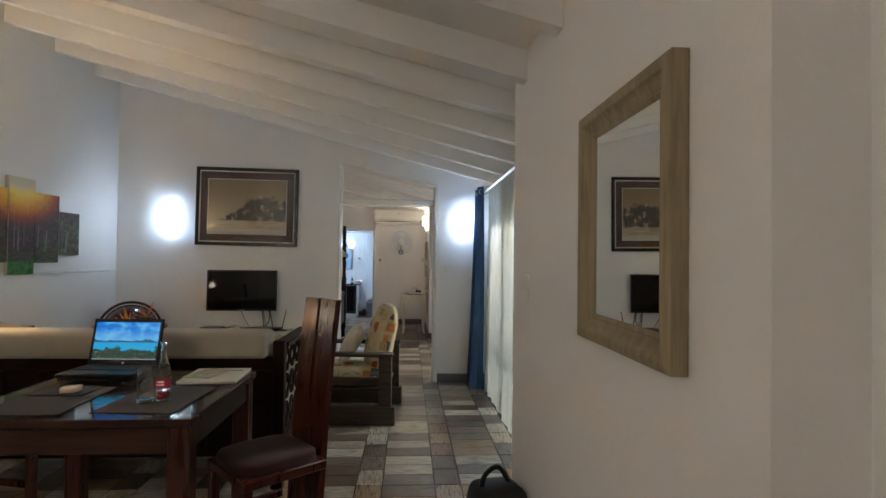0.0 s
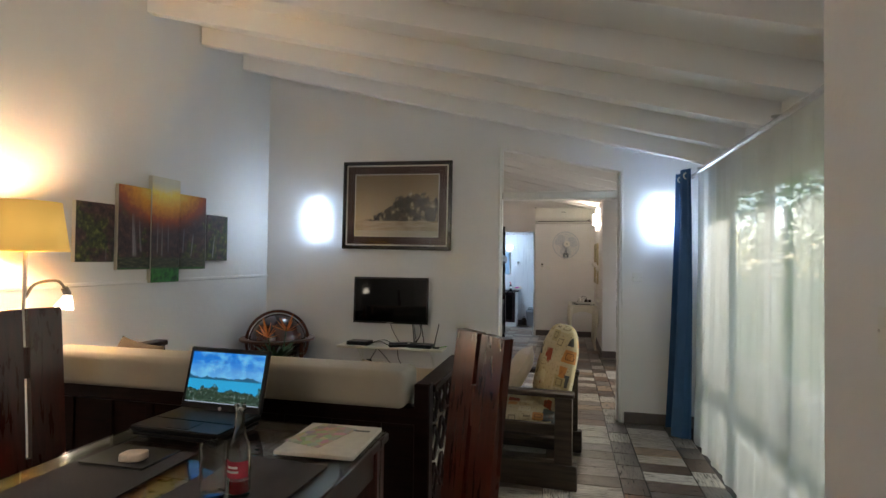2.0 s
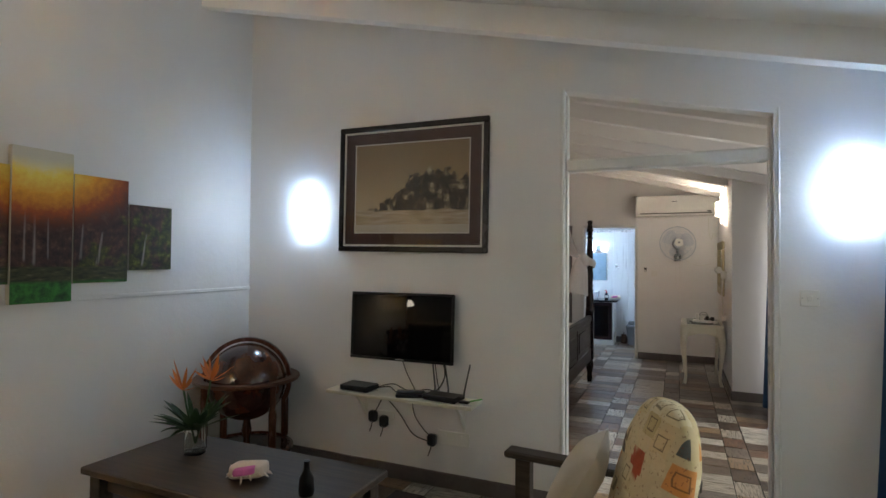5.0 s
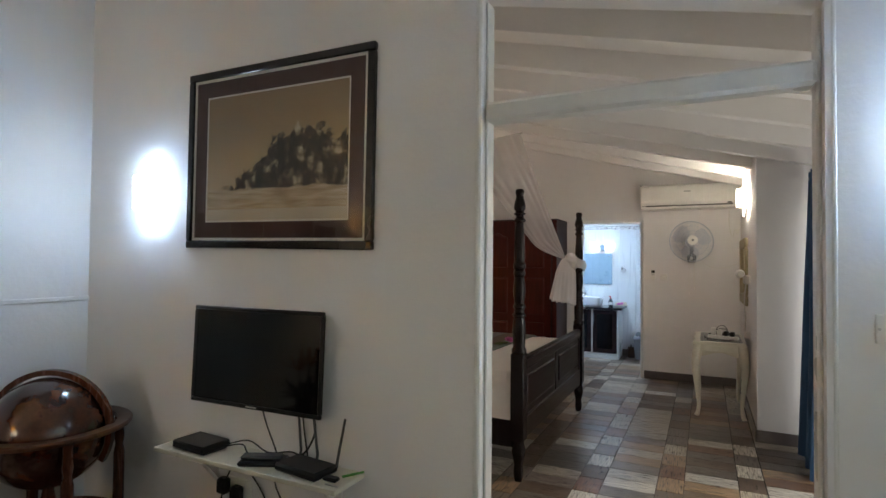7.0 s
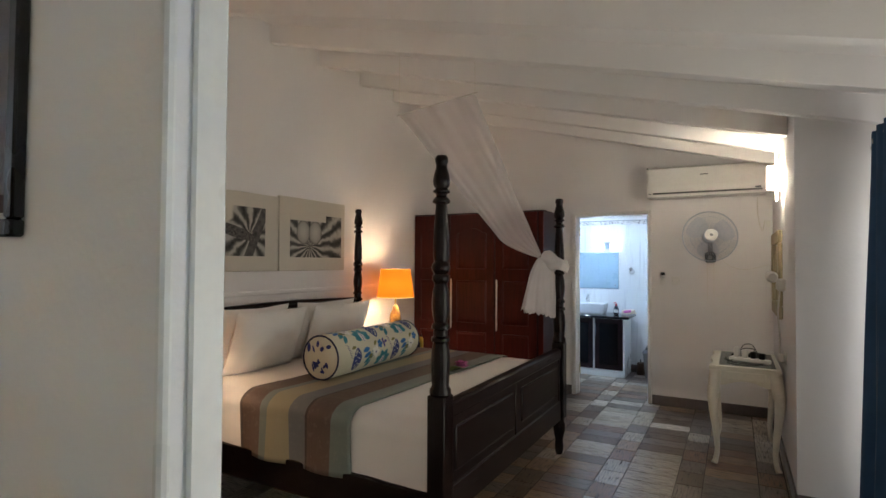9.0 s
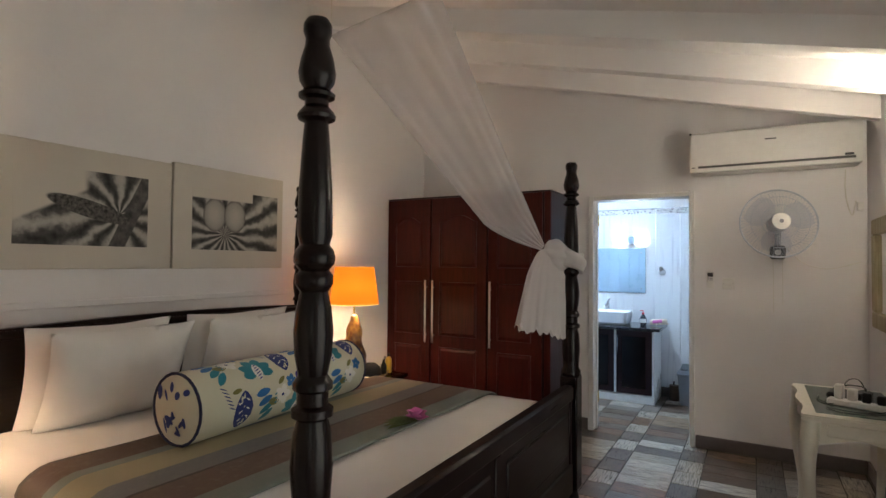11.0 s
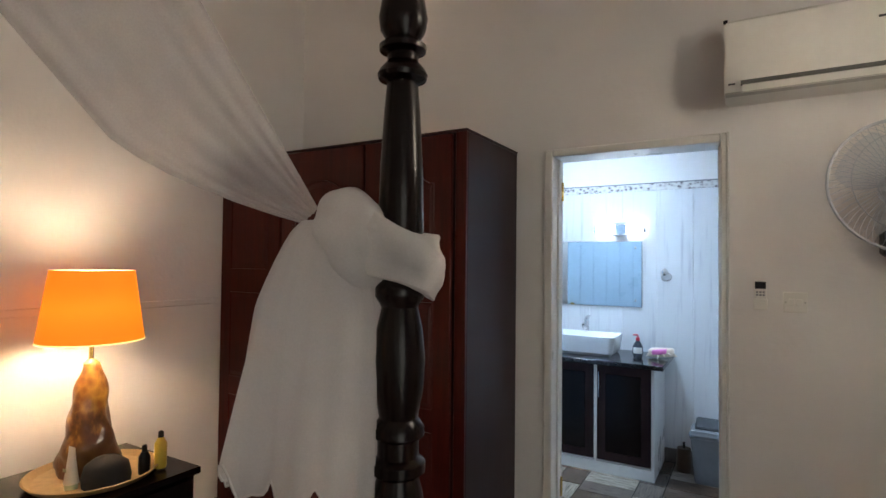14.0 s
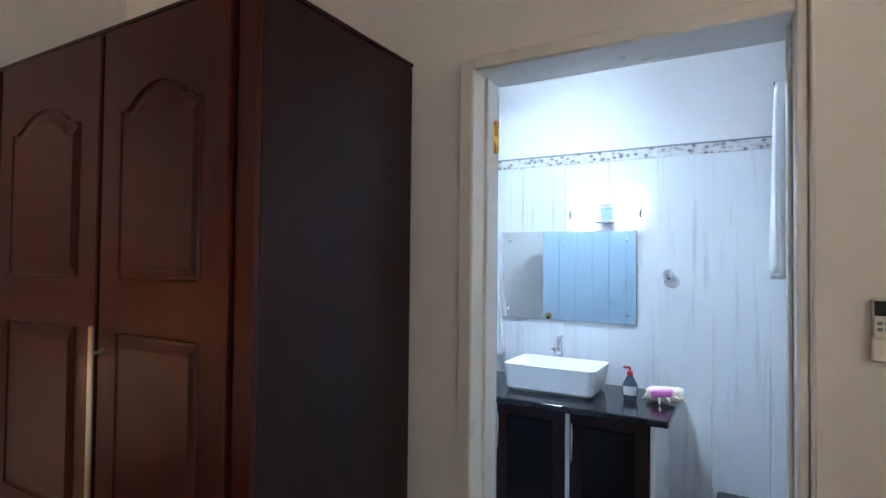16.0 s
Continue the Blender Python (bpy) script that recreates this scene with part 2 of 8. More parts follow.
def lathe(bm, prof, seg=24, m=None, a0=0.0, a1=360.0, cap=True):
    m = m or Matrix()
    full = abs(a1 - a0) > 359
    n = seg if full else seg + 1
    rings = []
    for r, z in prof:
        ring = []
        for i in range(n):
            a = radians(a0 + (a1 - a0) * i / seg)
            ring.append(bm.verts.new(m @ Vector((r * math.cos(a), r * math.sin(a), z))))
        rings.append(ring)
    for p, q in zip(rings, rings[1:]):
        for i in range(seg):
            j = (i + 1) % n
            bm.faces.new((p[i], p[j], q[j], q[i]))
    if full and cap and prof[0] != prof[-1]:
        if prof[0][0] > 1e-5:
            bm.faces.new(list(reversed(rings[0])))
        if prof[-1][0] > 1e-5:
            bm.faces.new(rings[-1])
    return bm


def lathem(prof, seg=24, m=None, **k):
    return lathe(bmesh.new(), prof, seg, m, **k)


def tube(bm, pts, r, seg=8, cap=True):
    """A round rod along a line of points; r may be one radius or one for each point."""
    pts = [Vector(p) for p in pts]
    rs = r if isinstance(r, (list, tuple)) else [r] * len(pts)
    up = Vector((0, 0, 1))
    rings = []
    for i, p in enumerate(pts):
        d = (pts[min(i + 1, len(pts) - 1)] - pts[max(i - 1, 0)]).normalized()
        if abs(d.dot(up)) > 0.95:
            up = Vector((0, 1, 0)) if abs(d.y) < 0.9 else Vector((1, 0, 0))
        a = d.cross(up).normalized()
        b = a.cross(d).normalized()
        up = b
        rings.append([bm.verts.new(p + rs[i] * (math.cos(6.28319 * k / seg) * a + math.sin(6.28319 * k / seg) * b)) for k in range(seg)])
    for p, q in zip(rings, rings[1:]):
        for k in range(seg):
            bm.faces.new((p[k], p[(k + 1) % seg], q[(k + 1) % seg], q[k]))
    if cap:
        bm.faces.new(list(reversed(rings[0])))
        bm.faces.new(rings[-1])
    return bm


def tubem(pts, r, seg=8):
    return tube(bmesh.new(), pts, r, seg)


def arc(p, q, sag, n=10):
    """Points of a slack line from p to q."""
    p, q = Vector(p), Vector(q)
    return [p.lerp(q, i / n) + Vector((0, 0, -sag * 4 * (i / n) * (1 - i / n))) for i in range(n + 1)]


def curve(pts, n=8):
    """A smooth line through the points."""
    pts = [Vector(p) for p in pts]
    P = [2 * pts[0] - pts[1]] + pts + [2 * pts[-1] - pts[-2]]
    out = []
    for i in range(1, len(P) - 2):
        for k in range(n):
            t = k / n
            a, b, c, d = P[i - 1:i + 3]
            out.append(0.5 * ((2 * b) + (c - a) * t + (2 * a - 5 * b + 4 * c - d) * t * t + (3 * b - a - 3 * c + d) * t ** 3))
    return out + [pts[-1]]


def grid(bm, fn, nu, nv, closed=False):
    """A surface from a function of u and v in 0..1."""
    rows = [[bm.verts.new(fn(i / nu, j / nv)) for i in range(nu if closed else nu + 1)] for j in range(nv + 1)]
    n = len(rows[0])
    for a, b in zip(rows, rows[1:]):
        for i in range(nu):
            bm.faces.new((a[i], a[(i + 1) % n], b[(i + 1) % n], b[i]))
    return bm


def prism(bm, outline, axis, lo, hi):
    """A flat outline (list of 2D points) pushed along an axis from lo to hi."""
    def at(p, w):
        v = list(p)
        v.insert(axis, w)
        return bm.verts.new(v)
    a = [at(p, lo) for p in outline]
    b = [at(p, hi) for p in outline]
    n = len(a)
    bm.faces.new(a)
    bm.faces.new(list(reversed(b)))
    for i in range(n):
        bm.faces.new((a[i], b[i], b[(i + 1) % n], a[(i + 1) % n]))
    return bm


def mesh_of(name, bm, material, smooth=True):
    bmesh.ops.recalc_face_normals(bm, faces=bm.faces[:])
    me = bpy.data.meshes.new(name)
    bm.to_mesh(me)
    bm.free()
    if material:
        me.materials.append(material)
    if smooth:
        me.polygons.foreach_set("use_smooth", [True] * len(me.polygons))
        me.set_sharp_from_angle(angle=radians(38))
    return me


def part(name, bm, material, parent=None, label="", smooth=True):
    ob = new(name, mesh_of(name, bm, material, smooth))
    if parent is not None:
        ob.parent = parent
    if label:
        ob["label"] = label
    return ob


def thing(name, m, label, category, group="", kind=""):
    ob = new(name)
    ob.empty_display_size = 0.1
    ob.matrix_world = m
    return tagged(ob, label, category, group, kind)


def struct(name, bm, material, label, category):
    ob = part(name, bm, material, smooth=False)
    return tagged(ob, label, category, "", "structure")


def inflate(w, d, h, power=2.6, n=18, wob=0.006, seed=0.0):
    """A stuffed cushion: width, depth, height about its centre."""
    bm = bmesh.new()
    def f(u, v):
        a, b = (u - 0.5) * 2 * math.pi, (v - 0.5) * math.pi
        def s(x, e):
            return math.copysign(abs(x) ** e, x)
        e1, e2 = 0.5, 0.34
        x = s(math.cos(b), e1) * s(math.cos(a), e2)
        y = s(math.sin(b), e1)
        z = s(math.cos(b), e1) * s(math.sin(a), e2)
        rr = 1 - 0.0
        k = (1 - abs(x) ** power) * (1 - abs(z) ** power)
        p = Vector((x * w / 2, y * d / 2, z * h / 2))
        q = noise.noise(p * 6 + Vector((seed, 0, 0)))
        return p + Vector((q * wob, q * wob, q * wob))
    return grid(bm, f, n * 2, n)


def pillow_shape(w, d, h, n=22, wob=0.01, seed=0.0, pinch=0.07):
    """A sewn pillow with drawn-out corners: width, thickness, height about its centre."""
    bm = bmesh.new()
    for side in (-1, 1):
        def f(u, v):
            a, b = u * 2 - 1, v * 2 - 1
            x = a * w / 2 * (1 - pinch * (1 - b * b) * abs(a))
            z = b * h / 2 * (1 - pinch * (1 - a * a) * abs(b))
            th = (max(0.0, 1 - abs(a) ** 3.2) * max(0.0, 1 - abs(b) ** 3.2)) ** 0.62
            q = noise.noise(Vector((x * 5 + seed, z * 5, side * 3.0)))
            q2 = noise.noise(Vector((x * 13 + seed, z * 11, side)))
            e = min(1.0, th * 3)
            return Vector((x, side * d / 2 * th * (1 + 0.12 * q) + wob * 0.5 * q2 * e, z + 0.006 * q))
        grid(bm, f, n, n)
    bmesh.ops.remove_doubles(bm, verts=bm.verts[:], dist=0.0008)
    return bm

# ---------------------------------------------------------------- the place in numbers
LEFT, TVY, TVY2, BEDY, BEDY2 = -2.77, 6.16, 6.265, 11.60, 11.75
PIERX, OUTX, OUTX2, BEDR = 1.03, 1.45, 1.60, 0.825
BATHY, BATHL, BATHR = 13.235, -2.30, -0.21
LEFTB = -2.83
BACKY = -1.6


def ceil_z(x):
    return 3.375 - 0.25 * (x + 2.66)


def wall_x(name, x0, x1, y0, y1, label, mat=None, z0=0.0):
    """A wall block whose top follows the sloping ceiling."""
    bm = bmesh.new()
    prism(bm, [(x0, z0), (x1, z0), (x1, ceil_z(x1)), (x0, ceil_z(x0))], 1, y0, y1)
    return struct(name, bm, mat or M_WALL, label, "wall")


floor = struct("floor", boxm(LEFT - 0.15, OUTX2, BACKY - 0.15, BATHY + 0.15, -0.12, -0.004), M_GROUT, "floor of wood-look plank tiles with dark grout", "floor")

wall_x("wall_west", LEFT - 0.15, LEFT, BACKY, TVY2, "white painted plaster wall of the living room")
wall_x("wall_west_bedroom", LEFT - 0.15, LEFTB, TVY2, BATHY + 0.15, "white painted plaster wall of the bedroom")
wall_x("wall_south", LEFT, OUTX2, BACKY - 0.15, BACKY, "white painted plaster wall behind the dining table")
wall_x("wall_mirror_pier", PIERX, OUTX2, 0.865, 2.947, "off-white painted plaster pier with a framed mirror")
wall_x("wall_entry", 1.20, OUTX2, BACKY, 0.865, "off-white painted wall beside the entry")

# outside wall with two glazed openings
for nm, a, b in (("wall_east_a", 2.947, 3.15), ("wall_east_b", 5.80, 6.95), ("wall_east_c", 9.30, BATHY + 0.15)):
    wall_x(nm, OUTX, OUTX2, a, b, "white painted outside wall")
for nm, a, b in (("wall_east_lintel", 3.15, 5.80), ("wall_east_lintel_bedroom", 6.95, 9.30)):
    wall_x(nm, OUTX, OUTX2, a, b, "white painted wall above a window", z0=2.06)

# wall with the tall opening between living room and bedroom
OPL, OPR = -0.325, 0.750
wall_x("wall_picture", LEFT, OPL, TVY, TVY2, "white painted wall with picture and television")
wall_x("wall_switch", OPR, OUTX, TVY, TVY2, "white painted wall with sconce and switch")
bm = bmesh.new()
prism(bm, [(OPL, 2.500), (OPR, 2.255), (OPR, ceil_z(OPR)), (OPL, ceil_z(OPL))], 1, TVY, TVY2)
struct("wall_above_opening", bm, M_WALL, "white painted wall above the opening", "wall")
# rounded wall ends and the crossing beam
for nm, x0, x1 in (("trim_opening_a", OPL, OPL + 0.010), ("trim_opening_b", OPR - 0.016, OPR)):
    top = 2.49 if x0 < 0 else 2.25
    struct(nm, boxm(x0, x1, TVY + 0.04, TVY2 + 0.006, 0.0, top, 0.006), M_TRIM, "white painted timber jamb lining", "trim")
struct("trim_transom", boxm(OPL + 0.008, OPR - 0.014, TVY + 0.012, TVY2 - 0.012, 2.012, 2.088, 0.012), M_TRIM, "white painted timber transom across the opening", "trim")
bm = bmesh.new()
tube(bm, [(OPL - 0.012, TVY + 0.006, 0), (OPL - 0.012, TVY + 0.006, 2.51)], 0.014, 10)
struct("trim_bead_a", bm, M_TRIM, "rounded white plaster corner bead", "trim")
bm = bmesh.new()
tube(bm, [(OPR + 0.022, TVY + 0.006, 0), (OPR + 0.022, TVY + 0.006, 2.28)], 0.009, 10)
struct("trim_bead_b", bm, M_TRIM, "rounded white plaster corner bead", "trim")

# bedroom: desk wall with its end, back wall with the bathroom door
wall_x("wall_desk", BEDR, OUTX, 9.45, BEDY, "white painted wall beside the dressing table")
BDL, BDR, BDT = -1.068, -0.306, 1.990
wall_x("wall_bath_a", LEFTB, BDL - 0.045, BEDY, BEDY2, "white painted wall behind the wardrobe")
wall_x("wall_bath_b", BDR + 0.024, OUTX, BEDY, BEDY2, "white painted wall with air conditioner and fan")
wall_x("wall_bath_lintel", BDL - 0.045, BDR + 0.024, BEDY, BEDY2, "white painted wall above the bathroom door", z0=BDT + 0.04)

# bathroom shell
wall_x("wall_bath_back", LEFTB, OUTX, BATHY, BATHY + 0.15, "white painted bathroom wall")
wall_x("wall_bath_left", BATHL - 0.1, BATHL, BEDY2, BATHY, "white painted bathroom wall")
wall_x("wall_bath_right", BATHR, BATHR + 0.1, BEDY2, BATHY, "white painted bathroom wall")

# ceiling boards with rafters, one mesh
bm = bmesh.new()
x0, x1 = LEFT - 0.15, OUTX2
prism(bm, [(x0, ceil_z(x0)), (x1, ceil_z(x1)), (x1, ceil_z(x1) + 0.12), (x0, ceil_z(x0) + 0.12)], 1, BACKY - 0.15, BATHY + 0.15)
xa, xb = LEFT + 0.002, OUTX - 0.002
for y in [5.665 - 0.605 * k for k in range(12)] + [6.90 + 0.60 * k for k in range(8)]:
    xe = xb if not (0.86 < y < 2.947) else PIERX - 0.002
    if y < 0.865:
        xe = 1.198
    if y > 9.4:
        xe = BEDR - 0.002
    d = 0.15
    xs = xa if y < TVY2 else LEFTB + 0.002
    prism(bm, [(xs, ceil_z(xs) - d), (xe, ceil_z(xe) - d), (xe, ceil_z(xe) + 0.02), (xs, ceil_z(xs) + 0.02)], 1, y, y + 0.075)
struct("ceiling", bm, M_CEIL, "sloping white board ceiling with painted rafters", "ceiling")

# skirting boards
def skirt(n, x0, x1, y0, y1):
    struct("baseboard_%d" % n, boxm(x0, x1, y0, y1, 0.0, 0.10, 0.004), M_SKIRT, "grey-brown skirting board", "baseboard")


skirt(1, LEFT, LEFT + 0.014, BACKY, TVY)
skirt(2, LEFT + 0.014, OPL - 0.03, TVY - 0.014, TVY)
skirt(3, OPR + 0.045, OUTX, TVY - 0.014, TVY)
skirt(4, LEFTB, LEFTB + 0.014, TVY2, BEDY)
skirt(5, BDR + 0.04, BEDR - 0.014, BEDY - 0.014, BEDY)
skirt(6, BEDR - 0.014, BEDR, 9.436, BEDY)
skirt(7, BEDR, OUTX, 9.436, 9.45)
skirt(8, LEFTB + 0.014, BDL - 0.05, BEDY - 0.014, BEDY)
skirt(9, BATHL, BATHR, BATHY - 0.022, BATHY - 0.008)

# shallow ledge line on the west wall
struct("trim_ledge", boxm(LEFT, LEFT + 0.012, BACKY, TVY, 1.235, 1.262, 0.004), M_WALL, "low plaster ledge line on the wall", "trim")
struct("trim_ledge_bedroom", boxm(LEFTB, LEFTB + 0.012, TVY2, 11.0, 1.20, 1.235, 0.004), M_WALL, "low plaster ledge line on the wall", "trim")


# ---------------------------------------------------------------- bathroom door
def bathroom_door():
    d = thing("door_1", pose(0, 0, 0), "white painted bathroom door folded open against the wall", "door", kind="structure")
    def jamb(a, b, z0, z1, x=True):
        bm = bmesh.new()
        if x:
            box(bm, a, b, BEDY - 0.016, BEDY2 + 0.012, z0, z1, 0.005)
        return bm
    part("jamb", jamb(BDL - 0.045, BDL, 0, BDT + 0.04), M_TRIM, d)
    part("jamb", jamb(BDR, BDR + 0.024, 0, BDT + 0.04), M_TRIM, d)
    part("head", boxm(BDL, BDR, BEDY - 0.016, BEDY2 + 0.012, BDT, BDT + 0.04, 0.005), M_TRIM, d)
    part("stop", boxm(BDL, BDL + 0.012, BEDY + 0.06, BEDY + 0.10, 0, BDT, 0.003), M_TRIM, d)
    part("stop", boxm(BDR - 0.012, BDR, BEDY + 0.06, BEDY + 0.10, 0, BDT, 0.003), M_TRIM, d)
    part("architrave", boxm(BDR + 0.024, BDR + 0.034, BEDY - 0.026, BEDY, 0, BDT + 0.045, 0.006), M_TRIM, d)
    lx0, lx1, y0 = -0.79, -0.01, 0.0
    leaf = part("leaf", boxm(lx0, lx1, y0, y0 + 0.04, 0.01, 1.98, 0.004), M_DOOR, d, "pale blue boarded leaf")
    leaf.matrix_local = pose(BDL - 0.02, BEDY2 + 0.02, 0, 0, 0, -16)
    for i in range(6):
        a = lx0 + 0.004 + i * 0.1287
        part("board", boxm(a, a + 0.122, y0 + 0.04, y0 + 0.048, 0.014, 1.976, 0.003), M_DOOR, leaf)
    part("knob", lathem([(0.0, 0.07), (0.022, 0.065), (0.028, 0.05), (0.02, 0.03), (0.01, 0.02), (0.01, 0.0)], 16, pose(lx0 + 0.05, y0 + 0.04, 1.02, -90)), M_BRASS, leaf, "brass knob")
    for z in (0.22, 1.78):
        bm = bmesh.new()
        box(bm, BDL - 0.001, BDL + 0.004, BEDY + 0.105, BEDY + 0.135, z, z + 0.10, 0.001)
        tube(bm, [(BDL + 0.006, BEDY + 0.138, z), (BDL + 0.006, BEDY + 0.138, z + 0.10)], 0.006, 8)
        part("hinge", bm, M_BRASS, d, "brass hinge")


bathroom_door()


# ---------------------------------------------------------------- windows, curtains and the garden outside
def window(name, y0, y1, label):
    w = thing(name, pose(0, 0, 0), label, "window", kind="structure")
    f = bmesh.new()
    xm = OUTX + 0.06
    for a, b, c, d in ((y0, y1, 0.0, 0.06), (y0, y1, 2.0, 2.06), (y0, y0 + 0.06, 0.06, 2.0), (y1 - 0.06, y1, 0.06, 2.0)):
        box(f, xm, xm + 0.06, a, b, c, d, 0.004)
    part("window_frame", f, M_TRIM, w)
    n = 3
    step = (y1 - y0 - 0.12) / n
    for i in range(n):
        a = y0 + 0.06 + i * step
        s = bmesh.new()
        box(s, xm + 0.012, xm + 0.048, a, a + 0.05, 0.06, 2.0, 0.003)
        box(s, xm + 0.012, xm + 0.048, a + step - 0.05, a + step, 0.06, 2.0, 0.003)
        box(s, xm + 0.012, xm + 0.048, a + 0.05, a + step - 0.05, 0.06, 0.14, 0.003)
        box(s, xm + 0.012, xm + 0.048, a + 0.05, a + step - 0.05, 0.66, 0.76, 0.003)
        box(s, xm + 0.012, xm + 0.048, a + 0.05, a + step - 0.05, 1.93, 2.0, 0.003)
        sash = part("sash", s, M_TRIM, w)
        p = part("pane", boxm(xm + 0.028, xm + 0.032, a + 0.05, a + step - 0.05, 0.76, 1.93), M_PANE, sash)
        p.visible_shadow = False
        p = part("pane", boxm(xm + 0.028, xm + 0.032, a + 0.05, a + step - 0.05, 0.14, 0.66), M_PANE, sash)
        p.visible_shadow = False


window("window_1", 3.15, 5.80, "white framed glazed doors to the garden")
window("window_2", 6.95, 9.30, "white framed glazed doors to the garden")


def curtain_cloth(y0, y1, x, z0, z1, folds, amp, flare=0.0, nu=140, nv=14, seed=0.0, lift=0.0):
    bm = bmesh.new()
    def f(u, v):
        y = y0 + (y1 - y0) * u
        k = 1 - v
        a = amp * (0.45 + 0.55 * k)
        wv = math.sin(u * folds * 6.283 + 0.9 * math.sin(u * 11 + seed)) + 0.35 * math.sin(u * folds * 2.3 * 6.283 + seed * 2 + v)
        xx = x + a * wv + flare * k * k + 0.012 * noise.noise(Vector((u * 9, v * 2, seed)))
        zz = z0 + (z1 - z0) * v + lift * k * (0.5 + 0.5 * math.sin(u * 9 + seed))
        return Vector((xx, y + 0.02 * k * math.sin(u * 30 + seed), zz))
    return grid(bm, f, nu, nv)


def curtain_set(y0, y1, x, z, sheer_y, blue, bulge):
    rod = thing("curtain_rod", pose(0, 0, 0), "steel curtain rod on brackets below the rafters", "curtain rod")
    part("rod", tubem([(x, y0, z), (x, y1, z)], 0.014, 12), M_STEEL, rod)
    part("finial", lathem([(0.0, -0.012), (0.02, -0.008), (0.024, 0.0), (0.02, 0.01), (0.0, 0.014)], 14, pose(x, y1 + 0.01, z, 90)), M_STEEL, rod)
    for yb in (y0 + 0.95, y1 - 0.25):
        bm = bmesh.new()
        box(bm, x - 0.02, OUTX, yb - 0.012, yb + 0.012, z + 0.014, z + 0.028, 0.003)
        box(bm, OUTX - 0.012, OUTX, yb - 0.03, yb + 0.03, z - 0.03, z + 0.06, 0.003)
        part("bracket", bm, M_STEEL, rod)
    if sheer_y:
        s = part("sheer_curtain", curtain_cloth(sheer_y[0], sheer_y[1], x + 0.02, 0.025, z + 0.03, 10, 0.012, -0.02, 200, 16, 1.7, 0.015), M_SHEER)
        tagged(s, "white sheer curtain hanging from the steel rod over the window", "curtain")
    b0, b1, flare, folds = blue
    c = thing("blue_curtain", pose(0, 0, 0), "plain blue eyelet curtain drawn to one side", "curtain")
    part("cloth", curtain_cloth(b0, b1, x - 0.005 - bulge, 0.02, z + 0.055, folds, 0.060, flare, 90, 14, 0.6), M_BLUECURT, c)
    for i in range(3):
        yy = b0 + (b1 - b0) * (0.15 + 0.33 * i)
        r = bmesh.new()
        lathe(r, [(0.020, -0.004), (0.030, -0.003), (0.030, 0.003), (0.020, 0.004), (0.020, -0.004)], 18, pose(x - bulge, yy, z, 90, 0, 0))
        part("eyelet", r, M_STEEL, c, "steel eyelet")


curtain_set(3.09, 5.80, 1.28, 2.145, (3.08, 5.72), (5.74, 6.08, -0.03, 3.0), 0.045)
curtain_set(6.9, 9.36, 1.20, 2.13, (6.95, 8.5), (8.55, 9.32, -0.02, 4.5), 0.022)

struct("ground", boxm(-40, 60, -50, 60, -0.5, -0.16), plain("garden_soil", (0.05, 0.055, 0.03), 0.9, vary=0.5, scale=3), "ground of the garden outside", "ground")


def shrubs():
    """Leafy bushes outside the windows."""
    rng = random.Random(5)
    g = G("garden_leaves")
    r = g.island()
    col = g.ramp(r, [(0.0, (0.02, 0.07, 0.012)), (0.5, (0.05, 0.15, 0.02)), (1.0, (0.14, 0.28, 0.045))])
    mat = g.done(col, 0.5)
    thru = g.node("ShaderNodeBsdfTranslucent")
    g.put(thru.inputs[0], col)
    mx = g.node("ShaderNodeMixShader")
    mx.inputs[0].default_value = 0.45
    g.t.links.new(g.bsdf.outputs[0], mx.inputs[1])
    g.t.links.new(thru.outputs[0], mx.inputs[2])
    g.t.links.new(mx.outputs[0], g.t.nodes["Material Output"].inputs[0])
    verts, faces = [], []
    for i in range(17000):
        y, z = rng.uniform(1.5, 11.5), rng.uniform(-0.15, 3.3)
        x = 3.1 + 0.5 * noise.noise(Vector((y * 0.9, z, 3))) + rng.uniform(-0.35, 1.1)
        s = rng.uniform(0.08, 0.19)
        d = Vector((rng.uniform(-1, 1), rng.uniform(-1, 1), rng.uniform(-0.8, 0.5))).normalized()
        w = d.cross(Vector((rng.uniform(-1, 1), rng.uniform(-1, 1), 1))).normalized()
        p = Vector((x, y, z))
        k = len(verts)
        verts += [p, p + d * s * 0.5 + w * s * 0.22, p + d * s, p + d * s * 0.5 - w * s * 0.22]
        faces.append((k, k + 1, k + 2, k + 3))
    me = bpy.data.meshes.new("garden_shrubs")
    me.from_pydata([tuple(v) for v in verts], [], faces)
    me.materials.append(mat)
    tagged(new("garden_shrubs", me), "dense green shrubs outside the windows", "shrub", "", "stuff")


shrubs()

# ---------------------------------------------------------------- lamps on the walls
def shade_shell():
    """A bowed glass shell with thickness, open above and below."""
    bm = bmesh.new()
    rows = []
    for k in range(17):
        a = math.pi * k / 16
        for_z = []
        for r, z in ((1.0, -0.085), (1.0, 0.085), (0.93, 0.085), (0.93, -0.085)):
            for_z.append(bm.verts.new((0.068 * r * math.cos(a), -0.048 - 0.056 * r * math.sin(a), z)))
        rows.append(for_z)
    for p, q in zip(rows, rows[1:]):
        for i in range(4):
            bm.faces.new((p[i], p[(i + 1) % 4], q[(i + 1) % 4], q[i]))
    bm.faces.new(rows[0])
    bm.faces.new(rows[-1])
    return bm


